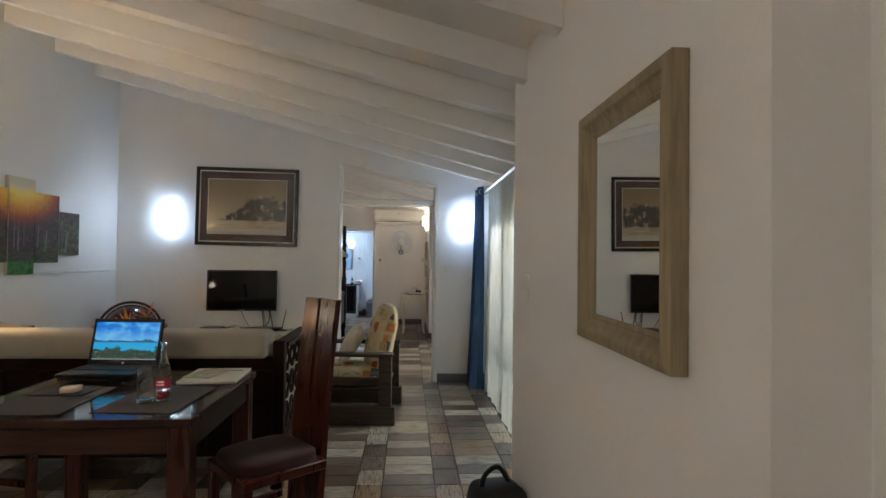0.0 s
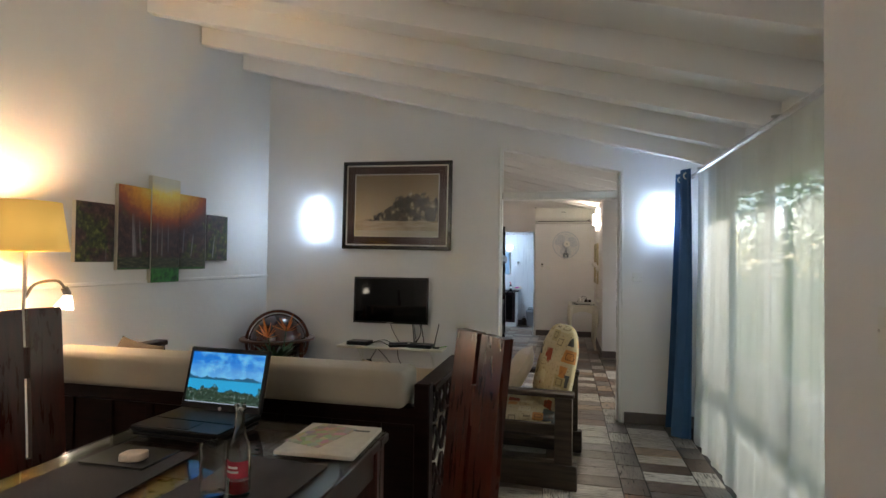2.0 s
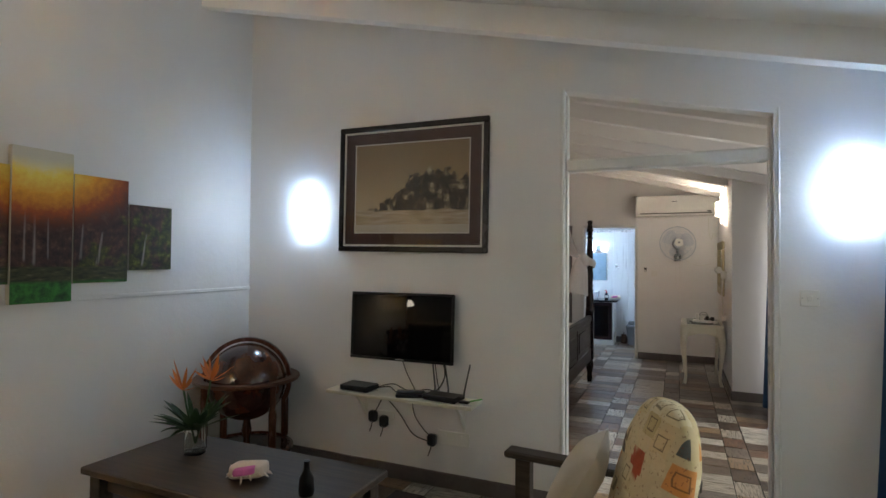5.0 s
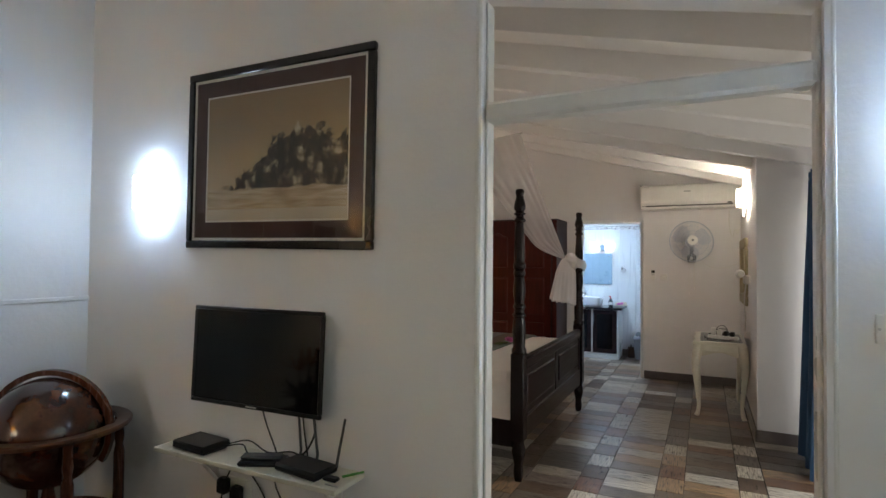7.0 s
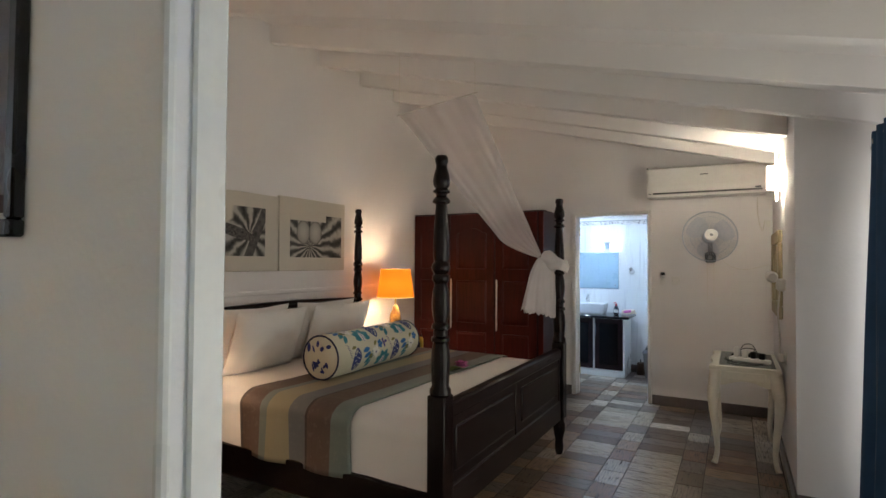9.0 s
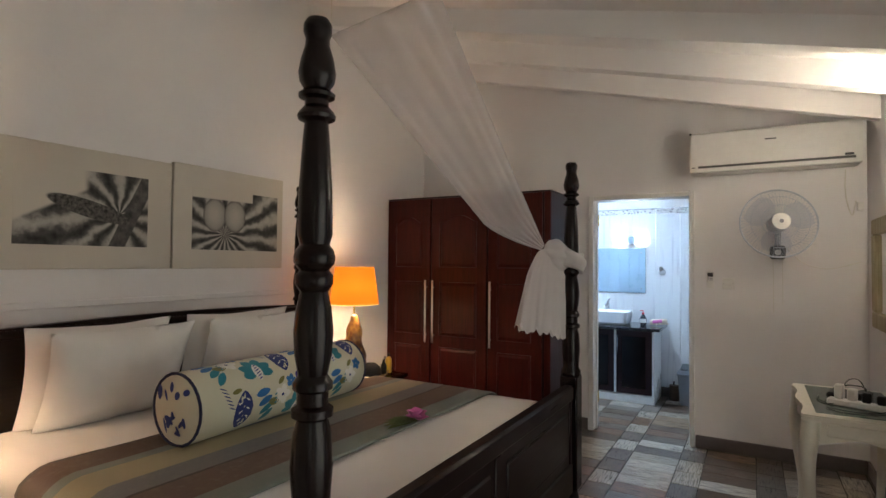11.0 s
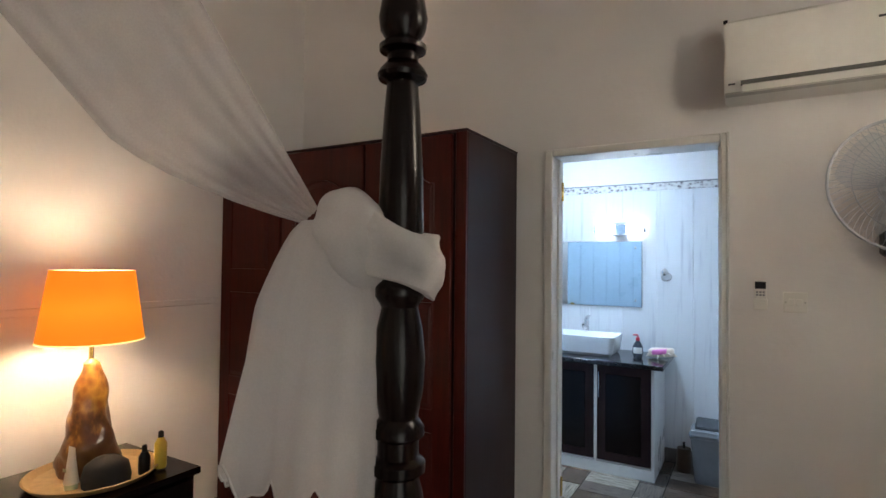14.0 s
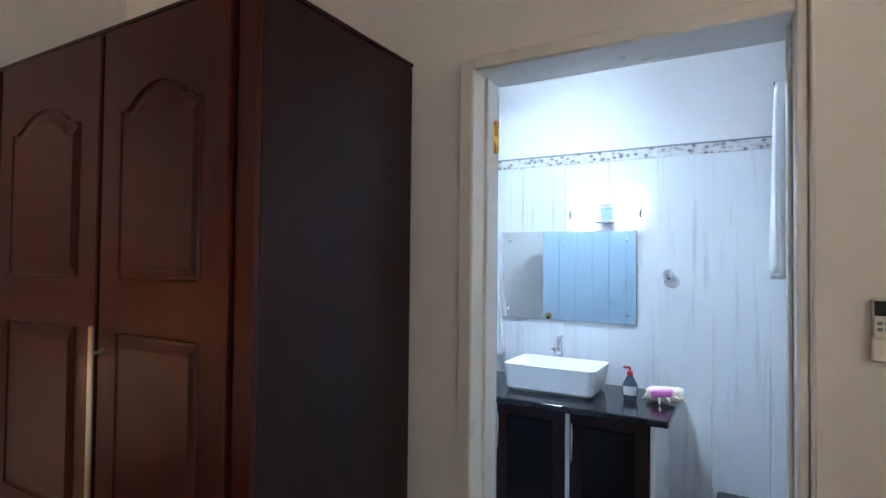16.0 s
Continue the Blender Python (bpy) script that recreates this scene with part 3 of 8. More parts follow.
def wall_sconce(m, strength, c, label):
    """Glass wall light: a bowed frosted shade on a taller frosted strip; local -y points into the room."""
    s = thing("wall_sconce", m, label, "wall lamp", "wall sconces")
    part("back_plate", boxm(-0.056, 0.056, -0.022, 0.0, -0.085, 0.085, 0.006), M_WHITEPL, s, "white back plate")
    lit = glow("frosted_lit_glass", c, strength)
    part("glass_strip", boxm(-0.034, 0.034, -0.046, -0.034, -0.175, 0.185, 0.004), lit, s, "lit frosted glass strip")
    part("shade", shade_shell(), lit, s, "lit frosted glass shade")
    for z in (-0.1, 0.1):
        part("clip", boxm(-0.038, 0.038, -0.036, -0.018, z - 0.006, z + 0.006, 0.002), M_CHROME, s, "chrome clip")
    return s


COOL = (0.64, 0.81, 1.0)
wall_sconce(pose(-2.205, TVY, 1.825), SCONCE, COOL, "lit frosted glass wall sconce beside the picture")
wall_sconce(pose(1.095, TVY, 1.825), SCONCE, COOL, "lit frosted glass wall sconce beside the curtain")
wall_sconce(pose(BEDR, 10.35, 2.13, 0, 0, -90), SCONCE_BED, (1.0, 0.89, 0.73), "lit frosted glass wall sconce above the dressing table")


def switch_plate(m, label, w=0.082, h=0.082, rockers=1):
    s = thing("light_switch", m, label, "switch")
    part("plate", boxm(-w / 2, w / 2, -0.010, 0, -h / 2, h / 2, 0.003), M_WHITEPL, s)
    for i in range(rockers):
        cx = (i - (rockers - 1) / 2) * w * 0.3
        part("rocker", boxm(cx - 0.011, cx + 0.011, -0.016, -0.009, -0.014, 0.014, 0.002), M_WHITEPL, s)
    for sx in (-1, 1):
        part("screw", lathem([(0.004, 0.0), (0.004, 0.002), (0.0, 0.0025)], 8, pose(sx * w * 0.4, -0.010, 0, 90)), M_STEEL, s)
    return s


switch_plate(pose(0.902, TVY, 1.302), "white plastic light switch on the wall by the opening")
switch_plate(pose(PIERX, 2.605, 1.28, 0, 0, -90), "white plastic light switch on the pier", 0.09, 0.12)
switch_plate(pose(-0.033, BEDY, 1.297), "white double light switch below the fan", 0.085, 0.085, 2)


# ---------------------------------------------------------------- living room pictures
def frame_rect(bm, x0, x1, z0, z1, w, y0, y1, bev=0.004):
    box(bm, x0, x1, y0, y1, z1 - w, z1, bev)
    box(bm, x0, x1, y0, y1, z0, z0 + w, bev)
    box(bm, x0, x0 + w, y0, y1, z0 + w, z1 - w, bev)
    box(bm, x1 - w, x1, y0, y1, z0 + w, z1 - w, bev)
    return bm


def beach_print():
    g = G("sepia_beach_print")
    x, y, z = g.sep(g.obj())
    p = g.comb(x, 0.0, z)
    skyc = g.ramp(g.step(z, 0.0, 0.62), [(0.0, (0.56, 0.44, 0.27)), (0.5, (0.43, 0.325, 0.185)), (1.0, (0.27, 0.19, 0.10))])
    n = g.noise(p, 9.0, 6, 0.62)
    n2 = g.noise(p, 32.0, 5, 0.6)
    hump = g.m("ADD", g.m("MULTIPLY", g.step(x, -0.32, 0.16), 0.235), g.m("MULTIPLY", g.step(x, 0.2, 0.44), -0.06))
    edge = g.m("ADD", g.m("ADD", 0.185, hump), g.m("ADD", g.m("MULTIPLY", g.m("SUBTRACT", n, 0.5), 0.34), g.m("MULTIPLY", g.m("SUBTRACT", n2, 0.5), 0.10)))
    rock = g.m("MULTIPLY", g.step(g.m("SUBTRACT", edge, z), -0.004, 0.012), g.step(x, -0.36, -0.26))
    rk = g.m("ADD", g.m("MULTIPLY", g.m("SUBTRACT", n2, 0.5), 1.9), g.m("ADD", 0.36, g.m("MULTIPLY", g.m("SUBTRACT", g.noise(p, 13, 3), 0.5), 1.2)))
    boulder = g.cells(g.scale(p, (1, 1, 0.62)), 15.0, "Distance")
    rk = g.m("ADD", g.m("MULTIPLY", rk, 0.62), g.m("MULTIPLY", g.step(boulder, 0.62, 0.12), 0.34))
    rockc = g.ramp(rk, [(0.18, (0.010, 0.008, 0.006)), (0.34, (0.055, 0.044, 0.028)), (0.47, (0.21, 0.17, 0.11)), (0.64, (0.52, 0.45, 0.32))])
    col = g.mix(rock, skyc, rockc)
    st = g.noise(g.scale(p, (3, 1, 28)), 2.0, 4)
    sand = g.ramp(st, [(0.3, (0.30, 0.22, 0.13)), (0.5, (0.48, 0.38, 0.25)), (0.7, (0.64, 0.55, 0.41))])
    beach = g.m("ADD", 0.150, g.m("MULTIPLY", g.m("SUBTRACT", g.noise(g.scale(p, (1, 1, 0)), 6, 3), 0.5), 0.06))
    col = g.mix(g.step(g.m("SUBTRACT", beach, z), -0.004, 0.006), col, sand)
    col = g.mix(g.step(z, 0.052, 0.054, 1.0, 0.0), col, (0.55, 0.50, 0.40))
    return g.done(col, 0.6)


def framed_beach():
    t = thing("framed_picture", pose(-1.364, TVY, 1.529, 0, 0.65, 0), "framed sepia print of a rocky beach under glass", "picture")
    w, h = 0.562, 0.875
    part("frame", frame_rect(bmesh.new(), -w, w, 0, h, 0.038, -0.026, 0.0, 0.005), M_BLACKFRAME, t, "black wooden frame")
    part("fillet", frame_rect(bmesh.new(), -w + 0.038, w - 0.038, 0.038, h - 0.038, 0.013, -0.016, -0.004, 0.0), M_MATWHITE, t)
    part("mount", frame_rect(bmesh.new(), -w + 0.051, w - 0.051, 0.051, h - 0.051, 0.076, -0.014, -0.004, 0.0), M_MATBROWN, t, "brown card mount")
    part("bevel", frame_rect(bmesh.new(), -w + 0.127, w - 0.127, 0.127, h - 0.127, 0.008, -0.013, -0.004, 0.0), M_MATWHITE, t)
    p = part("print", boxm(-w + 0.135, w - 0.135, -0.012, -0.004, 0.0, h - 0.27), beach_print(), t, "sepia photograph of rocks and sand")
    p.location = (0, 0, 0.135)
    part("glass", boxm(-w + 0.036, w - 0.036, -0.0195, -0.018, 0.036, h - 0.036), M_PICGLASS, t)


framed_beach()


def waterfall_print():
    g = G("waterfall_print")
    x, y, z = g.sep(g.pos())
    y, z = g.m("ADD", y, 0.038), g.m("ADD", z, 0.034)
    p = g.comb(0.0, y, z)
    n = g.noise(p, 5.0, 6, 0.62)
    n2 = g.noise(p, 22.0, 6, 0.68)
    yc = g.m("SUBTRACT", y, 4.68)
    ay = g.m("ABSOLUTE", yc)
    rock = g.ramp(n2, [(0.35, (0.016, 0.009, 0.009)), (0.55, (0.070, 0.031, 0.026)), (0.7, (0.16, 0.082, 0.058))])
    leaf = g.ramp(n2, [(0.38, (0.012, 0.016, 0.006)), (0.52, (0.055, 0.062, 0.012)), (0.64, (0.16, 0.18, 0.032)), (0.75, (0.34, 0.34, 0.09))])
    bush = g.m("ADD", g.m("MULTIPLY", n, 1.0), g.m("ADD", g.m("MULTIPLY", g.step(ay, 0.05, 0.75), 0.16), g.m("MULTIPLY", g.step(z, 1.75, 1.45), 0.10)))
    col = g.mix(g.step(bush, 0.63, 0.74), rock, leaf)
    def fall(y0, w, z0, z1, lean, strength):
        nonlocal col
        k = g.m("SUBTRACT", g.m("SUBTRACT", y, y0), g.m("MULTIPLY", g.m("SUBTRACT", z1, z), lean))
        ww = g.m("ADD", w, g.m("MULTIPLY", g.m("SUBTRACT", z1, z), w * 2.8))
        d = g.m("DIVIDE", g.m("ABSOLUTE", k), ww)
        st = g.noise(g.scale(p, (1, 90, 3)), 1.0, 3)
        m = g.m("MULTIPLY", g.step(d, 1.0, 0.25), g.m("MULTIPLY", g.step(z, z1 + 0.01, z1 - 0.02), g.step(z, z0 - 0.01, z0 + 0.02)))
        m = g.m("MULTIPLY", m, g.m("MULTIPLY", g.step(st, 0.30, 0.72), strength * 0.85))
        col = g.mix(m, col, (0.62, 0.54, 0.52))
    fall(4.375, 0.016, 1.465, 1.78, 0.06, 0.7)
    fall(4.430, 0.008, 1.50, 1.74, 0.08, 0.5)
    fall(4.605, 0.006, 1.49, 1.76, 0.0, 0.5)
    fall(4.650, 0.007, 1.47, 1.74, 0.0, 0.6)
    fall(4.715, 0.005, 1.50, 1.72, 0.0, 0.45)
    fall(4.900, 0.008, 1.50, 1.70, -0.06, 0.5)
    fall(5.010, 0.009, 1.47, 1.66, -0.16, 0.7)
    fall(5.285, 0.007, 1.46, 1.66, -0.14, 0.75)
    fall(4.150, 0.007, 1.44, 1.53, -0.05, 0.6)
    d = g.m("SQRT", g.m("ADD", g.m("POWER", g.m("MULTIPLY", yc, 0.62), 2.0), g.m("POWER", g.m("SUBTRACT", z, 2.03), 2.0)))
    d = g.m("ADD", d, g.m("MULTIPLY", g.m("SUBTRACT", n2, 0.5), 0.13))
    light = g.ramp(d, [(0.0, (0.85, 0.80, 0.60)), (0.10, (0.92, 0.72, 0.12)), (0.19, (0.80, 0.36, 0.03)), (0.28, (0.42, 0.09, 0.012)), (0.37, (0.15, 0.03, 0.012)), (0.46, (0.04, 0.015, 0.012))])
    col = g.mix(g.step(d, 0.42, 0.24), col, light)
    top = g.m("MULTIPLY", g.step(z, 1.95, 2.04), g.step(ay, 0.17, 0.155))
    col = g.mix(top, col, (0.66, 0.62, 0.50))
    water = g.ramp(g.noise(g.scale(p, (1, 6, 26)), 2.5, 4), [(0.35, (0.015, 0.02, 0.010)), (0.6, (0.07, 0.07, 0.03)), (0.75, (0.20, 0.18, 0.12))])
    col = g.mix(g.m("MULTIPLY", g.step(z, 1.468, 1.455), g.step(ay, 0.49, 0.47)), col, water)
    pool = g.ramp(n2, [(0.35, (0.006, 0.05, 0.010)), (0.65, (0.05, 0.26, 0.04))])
    col = g.mix(g.step(z, 1.395, 1.37), col, pool)
    return g.done(col, 0.7, 0.0, g.noise(p, 600, 2), 0.0003)


def canvas(y0, y1, z0, z1, mat, off=0.0):
    t = thing("canvas_print", pose(LEFT, 0, 0), "stretched canvas panel of a sunlit forest waterfall", "picture", "five-panel waterfall picture")
    part("stretcher", boxm(0.002, 0.032 + off, y0, y1, z0, z1, 0.004), M_CANVAS, t, "bare canvas edge")
    part("print", boxm(0.0322 + off, 0.0342 + off, y0 + 0.002, y1 - 0.002, z0 + 0.002, z1 - 0.002), mat, t, "printed waterfall picture")


m = waterfall_print()
canvas(3.878, 4.178, 1.394, 1.789, m)
canvas(4.206, 4.502, 1.340, 1.939, m)
canvas(4.505, 4.802, 1.238, 2.041, m, 0.006)
canvas(4.809, 5.126, 1.334, 1.940, m)
canvas(5.133, 5.427, 1.402, 1.802, m)


def pier_mirror():
    t = thing("wall_mirror", pose(PIERX, 0, 0), "wall mirror in a wide pale distressed wooden frame", "mirror")
    mw = wood("pale_limed_wood", (0.22, 0.175, 0.10), (0.40, 0.33, 0.215), 0.55, 2, 10)
    y0, y1, z0, z1, w = 1.112, 1.715, 1.180, 1.860, 0.092
    def mitre(a, b, c, d, lab):
        bm = bmesh.new()
        o = [Vector((0, *a)), Vector((0, *b)), Vector((0, *c)), Vector((0, *d))]
        prof = [(0.0, -0.002), (0.0, -0.040), (0.22, -0.047), (0.40, -0.044), (0.46, -0.036), (0.62, -0.030), (0.80, -0.022), (0.86, -0.026), (1.0, -0.020), (1.0, -0.002)]
        rows = []
        for k, dx in prof:
            pa, pb = o[0].lerp(o[3], k), o[1].lerp(o[2], k)
            rows.append((bm.verts.new((dx, pa.y, pa.z)), bm.verts.new((dx, pb.y, pb.z))))
        for p, q in zip(rows, rows[1:]):
            bm.faces.new((p[0], p[1], q[1], q[0]))
        part("frame_rail", bm, mw, t, lab)
    iy0, iy1, iz0, iz1 = y0 + w, y1 - w, z0 + w * 0.84, z1 - w * 0.84
    mitre((y0, z1), (y1, z1), (iy1, iz1), (iy0, iz1), "pale wooden moulding")
    mitre((y1, z0), (y0, z0), (iy0, iz0), (iy1, iz0), "pale wooden moulding")
    mitre((y0, z0), (y0, z1), (iy0, iz1), (iy0, iz0), "pale wooden moulding")
    mitre((y1, z1), (y1, z0), (iy1, iz0), (iy1, iz1), "pale wooden moulding")
    part("mirror_glass", boxm(-0.018, -0.002, iy0 - 0.004, iy1 + 0.004, iz0 - 0.004, iz1 + 0.004), M_MIRROR, t, "silvered mirror glass")


pier_mirror()


# ---------------------------------------------------------------- television, shelf and devices
def television():
    t = thing("television", pose(-1.378, TVY, 0.814), "black flat television on a wall bracket, switched off", "television")
    part("bracket", boxm(-0.1, 0.1, -0.066, 0.0, 0.12, 0.32, 0.003), M_DARKGREY, t)
    part("body", boxm(-0.366, 0.366, -0.082, -0.062, 0.006, 0.434, 0.006), M_BLACK, t)
    part("bezel", frame_rect(bmesh.new(), -0.376, 0.376, -0.004, 0.444, 0.018, -0.096, -0.080, 0.004), M_BLACK, t)
    part("screen", boxm(-0.358, 0.358, -0.0895, -0.084, 0.014, 0.426), M_SCREEN, t, "glossy black screen")
    part("badge", boxm(-0.03, 0.03, -0.0975, -0.0962, 0.003, 0.009), M_STEEL, t)
    tip = pose(0, -0.06, 0.22, -2.4, 0, 1.9) @ pose(0, 0.06, -0.22)
    for ob in t.children:
        if not ob.name.startswith("bracket"):
            ob.matrix_local = tip


television()


def wall_shelf():
    t = thing("wall_shelf", pose(-1.36, TVY, 0.575), "narrow white wall shelf below the television", "shelf")
    part("board", boxm(-0.525, 0.525, -0.205, 0, 0, 0.022, 0.003), M_WHITEFURN, t)
    for x in (-0.33, 0.40):
        bm = bmesh.new()
        box(bm, x - 0.011, x + 0.011, -0.006, 0.0, -0.20, 0.0, 0.001)
        box(bm, x - 0.011, x + 0.011, -0.16, 0.0, -0.006, 0.0, 0.001)
        tube(bm, [(x, -0.145, -0.006), (x, -0.10, -0.05), (x, -0.004, -0.17)], 0.009, 8)
        part("bracket", bm, M_WHITEPL, t, "white metal bracket")


wall_shelf()
SH = 0.597
t = thing("set_top_box", pose(-1.68, TVY - 0.11, SH, 0, 0, -4), "small black set-top box on the wall shelf", "device")
part("case", boxm(-0.11, 0.11, -0.075, 0.075, 0.004, 0.040, 0.006), M_BLACK, t)
for x in (-0.09, 0.09):
    part("foot", boxm(x - 0.012, x + 0.012, -0.06, 0.06, 0.0, 0.005), M_DARKGREY, t)
t = thing("desk_phone", pose(-1.28, TVY - 0.12, SH, 0, 0, 25), "black cordless handset lying on the wall shelf", "telephone")
part("cradle", boxm(-0.10, 0.10, -0.05, 0.05, 0, 0.022, 0.008), M_BLACK, t)
part("handset", boxm(-0.095, 0.085, -0.03, 0.025, 0.022, 0.040, 0.008), M_DARKGREY, t)
t = thing("wifi_router", pose(-1.06, TVY - 0.105, SH, 0, 0, -6), "black router with three raised aerials on the wall shelf", "router")
part("case", boxm(-0.12, 0.12, -0.07, 0.07, 0, 0.034, 0.010), M_BLACK, t)
for x, lean in ((-0.10, -0.02), (0.0, -0.03), (0.115, 0.04)):
    part("aerial", tubem([(x, 0.06, 0.02), (x, 0.066, 0.05), (x + lean, 0.066, 0.225)], [0.007, 0.006, 0.005], 8), M_DARKGREY, t)
t = thing("car_keys", pose(-0.895, TVY - 0.13, SH), "bunch of keys with a black fob on the wall shelf", "keys")
part("fob", boxm(-0.045, 0.02, -0.02, 0.016, 0, 0.016, 0.005), M_BLACK, t)
part("key", boxm(-0.01, 0.05, -0.045, -0.036, 0.0, 0.004), M_STEEL, t)
t = thing("green_pencil", pose(-0.855, TVY - 0.06, SH), "short green pencil on the wall shelf", "pencil")
part("barrel", tubem([(-0.03, -0.03, 0.005), (0.02, 0.05, 0.005)], 0.005, 6), plain("green_lacquer", (0.10, 0.35, 0.06), 0.4), t)


def cable(name, pts, r=0.0035, mat=None, label="thin black cable hanging on the wall"):
    ob = part(name, tubem(curve(pts, 7), r, 6), mat or M_CABLE)
    return tagged(ob, label, "cable")


yb = TVY - 0.012
cable("cable", [(-1.42, yb, 0.86), (-1.38, yb, 0.74), (-1.31, yb - 0.01, 0.63), (-1.29, yb - 0.02, 0.61)])
cable("cable", [(-1.17, yb, 0.86), (-1.15, yb, 0.72), (-1.13, yb, 0.62)])
cable("cable", [(-1.12, yb, 0.86), (-1.09, yb, 0.74), (-1.12, yb - 0.02, 0.65), (-1.18, yb - 0.03, 0.612)], 0.005)
cable("cable", [(-1.57, TVY - 0.07, 0.61), (-1.48, TVY - 0.05, 0.625), (-1.40, TVY - 0.08, 0.602), (-1.26, TVY - 0.04, 0.605)])
cable("cable", [(-1.57, TVY - 0.05, 0.615), (-1.46, TVY - 0.03, 0.64), (-1.34, TVY - 0.03, 0.605), (-1.2, TVY - 0.03, 0.63), (-1.1, TVY - 0.04, 0.60)])
cable("cable", [(-1.53, yb - 0.03, 0.56), (-1.56, yb - 0.03, 0.50), (-1.60, yb - 0.02, 0.44)], 0.004)
cable("cable", [(-1.53, yb - 0.02, 0.56), (-1.42, yb, 0.44), (-1.32, yb, 0.32), (-1.20, yb - 0.01, 0.29)])
cable("cable", [(-1.33, yb, 0.57), (-1.31, yb, 0.45), (-1.24, yb, 0.36), (-1.19, yb - 0.01, 0.33)])
for x, z, w, nm in ((-1.545, 0.40, 0.16, "wall_socket"), (-1.03, 0.325, 0.22, "wall_socket")):
    t = thing(nm, pose(x, TVY, z), "white wall socket plate below the shelf", "socket")
    part("plate", boxm(-w / 2, w / 2, -0.010, 0, -0.045, 0.045, 0.003), M_WHITEPL, t)
    for k in (-0.25, 0.25):
        part("switch", boxm(k * w - 0.008, k * w + 0.008, -0.014, -0.009, 0.012, 0.030, 0.001), M_WHITEPL, t)
for x, z in ((-1.615, 0.41), (-1.53, 0.385), (-1.17, 0.31)):
    t = thing("power_plug", pose(x, TVY - 0.010, z), "black mains adapter plugged into the wall", "plug")
    part("body", boxm(-0.03, 0.03, -0.05, 0, -0.04, 0.035, 0.012), M_BLACK, t)
    part("lead", tubem(curve([(0, -0.03, -0.03), (-0.01, -0.03, -0.07), (-0.03, -0.02, -0.11)], 5), 0.004, 6), M_CABLE, t)


# ---------------------------------------------------------------- globe bar
def globe():
    t = thing("globe_bar", pose(-2.42, 5.79, 0, 0, 0, 30), "antique-style floor globe in a brown wooden stand", "globe")
    g = G("old_map_globe")
    p = g.obj()
    n = g.noise(p, 5.0, 5, 0.6)
    n2 = g.noise(p, 30.0, 3)
    col = g.ramp(g.m("ADD", g.m("MULTIPLY", n, 0.9), g.m("MULTIPLY", n2, 0.1)), [(0.35, (0.026, 0.006, 0.004)), (0.49, (0.055, 0.012, 0.007)), (0.52, (0.11, 0.036, 0.015)), (0.62, (0.06, 0.02, 0.009)), (0.7, (0.05, 0.045, 0.022))])
    mat = g.done(col, 0.18, 0.0, None, 0.0, Coat_Weight=0.6, Coat_Roughness=0.08)
    r = 0.262
    prof = [(r * math.cos(radians(a)), r * math.sin(radians(a))) for a in range(-90, 91, 6)]
    prof[0], prof[-1] = (0.0, -r), (0.0, r)
    b = part("sphere", lathem(prof, 40), mat, t, "glossy brown map globe")
    b.location = (0, 0, 0.637)
    part("equator_seam", lathem([(r, 0.633), (r + 0.004, 0.635), (r + 0.004, 0.639), (r, 0.641)], 40), M_BRASS, t)
    part("horizon_ring", lathem([(0.283, 0.650), (0.345, 0.650), (0.350, 0.657), (0.350, 0.668), (0.344, 0.674), (0.283, 0.672), (0.283, 0.650)], 48), wood("ring_wood", (0.05, 0.018, 0.009), (0.13, 0.055, 0.024), 0.3, 0, 9, coat=0.3), t, "printed wooden horizon ring")
    pts = [(0.285 * math.cos(radians(a)), 0, 0.637 + 0.285 * math.sin(radians(a))) for a in range(-30, 211, 10)]
    bm = bmesh.new()
    rows = []
    for x, y, z in pts:
        d = Vector((x, 0, z - 0.637)).normalized()
        c = Vector((0, 0, 0.637))
        rows.append([bm.verts.new(c + d * rr + Vector((0, yy, 0))) for rr, yy in ((0.272, -0.017), (0.298, -0.017), (0.298, 0.017), (0.272, 0.017))])
    for a, b2 in zip(rows, rows[1:]):
        for i in range(4):
            bm.faces.new((a[i], a[(i + 1) % 4], b2[(i + 1) % 4], b2[i]))
    part("meridian", bm, M_GLOBEWOOD, t, "wooden meridian arch")
    leg = [(0.020, 0), (0.026, 0.02), (0.026, 0.05), (0.016, 0.07), (0.022, 0.12), (0.016, 0.16), (0.026, 0.20), (0.026, 0.46), (0.018, 0.50), (0.024, 0.54), (0.020, 0.60), (0.024, 0.652)]
    for k in range(4):
        a = radians(45 + 90 * k)
        part("leg", lathem(leg, 14, pose(0.305 * math.cos(a), 0.305 * math.sin(a), 0)), M_GLOBEWOOD, t)
    part("tray", lathem([(0.0, 0.16), (0.29, 0.16), (0.31, 0.17), (0.31, 0.19), (0.29, 0.20), (0.28, 0.185), (0.0, 0.185)], 36), M_GLOBEWOOD, t, "round lower tray")
    part("spindle", lathem([(0.03, 0.185), (0.02, 0.24), (0.035, 0.30), (0.02, 0.38), (0.03, 0.435)], 14), M_GLOBEWOOD, t)


globe()


# ---------------------------------------------------------------- dining table and what stands on it
TZ = 0.762


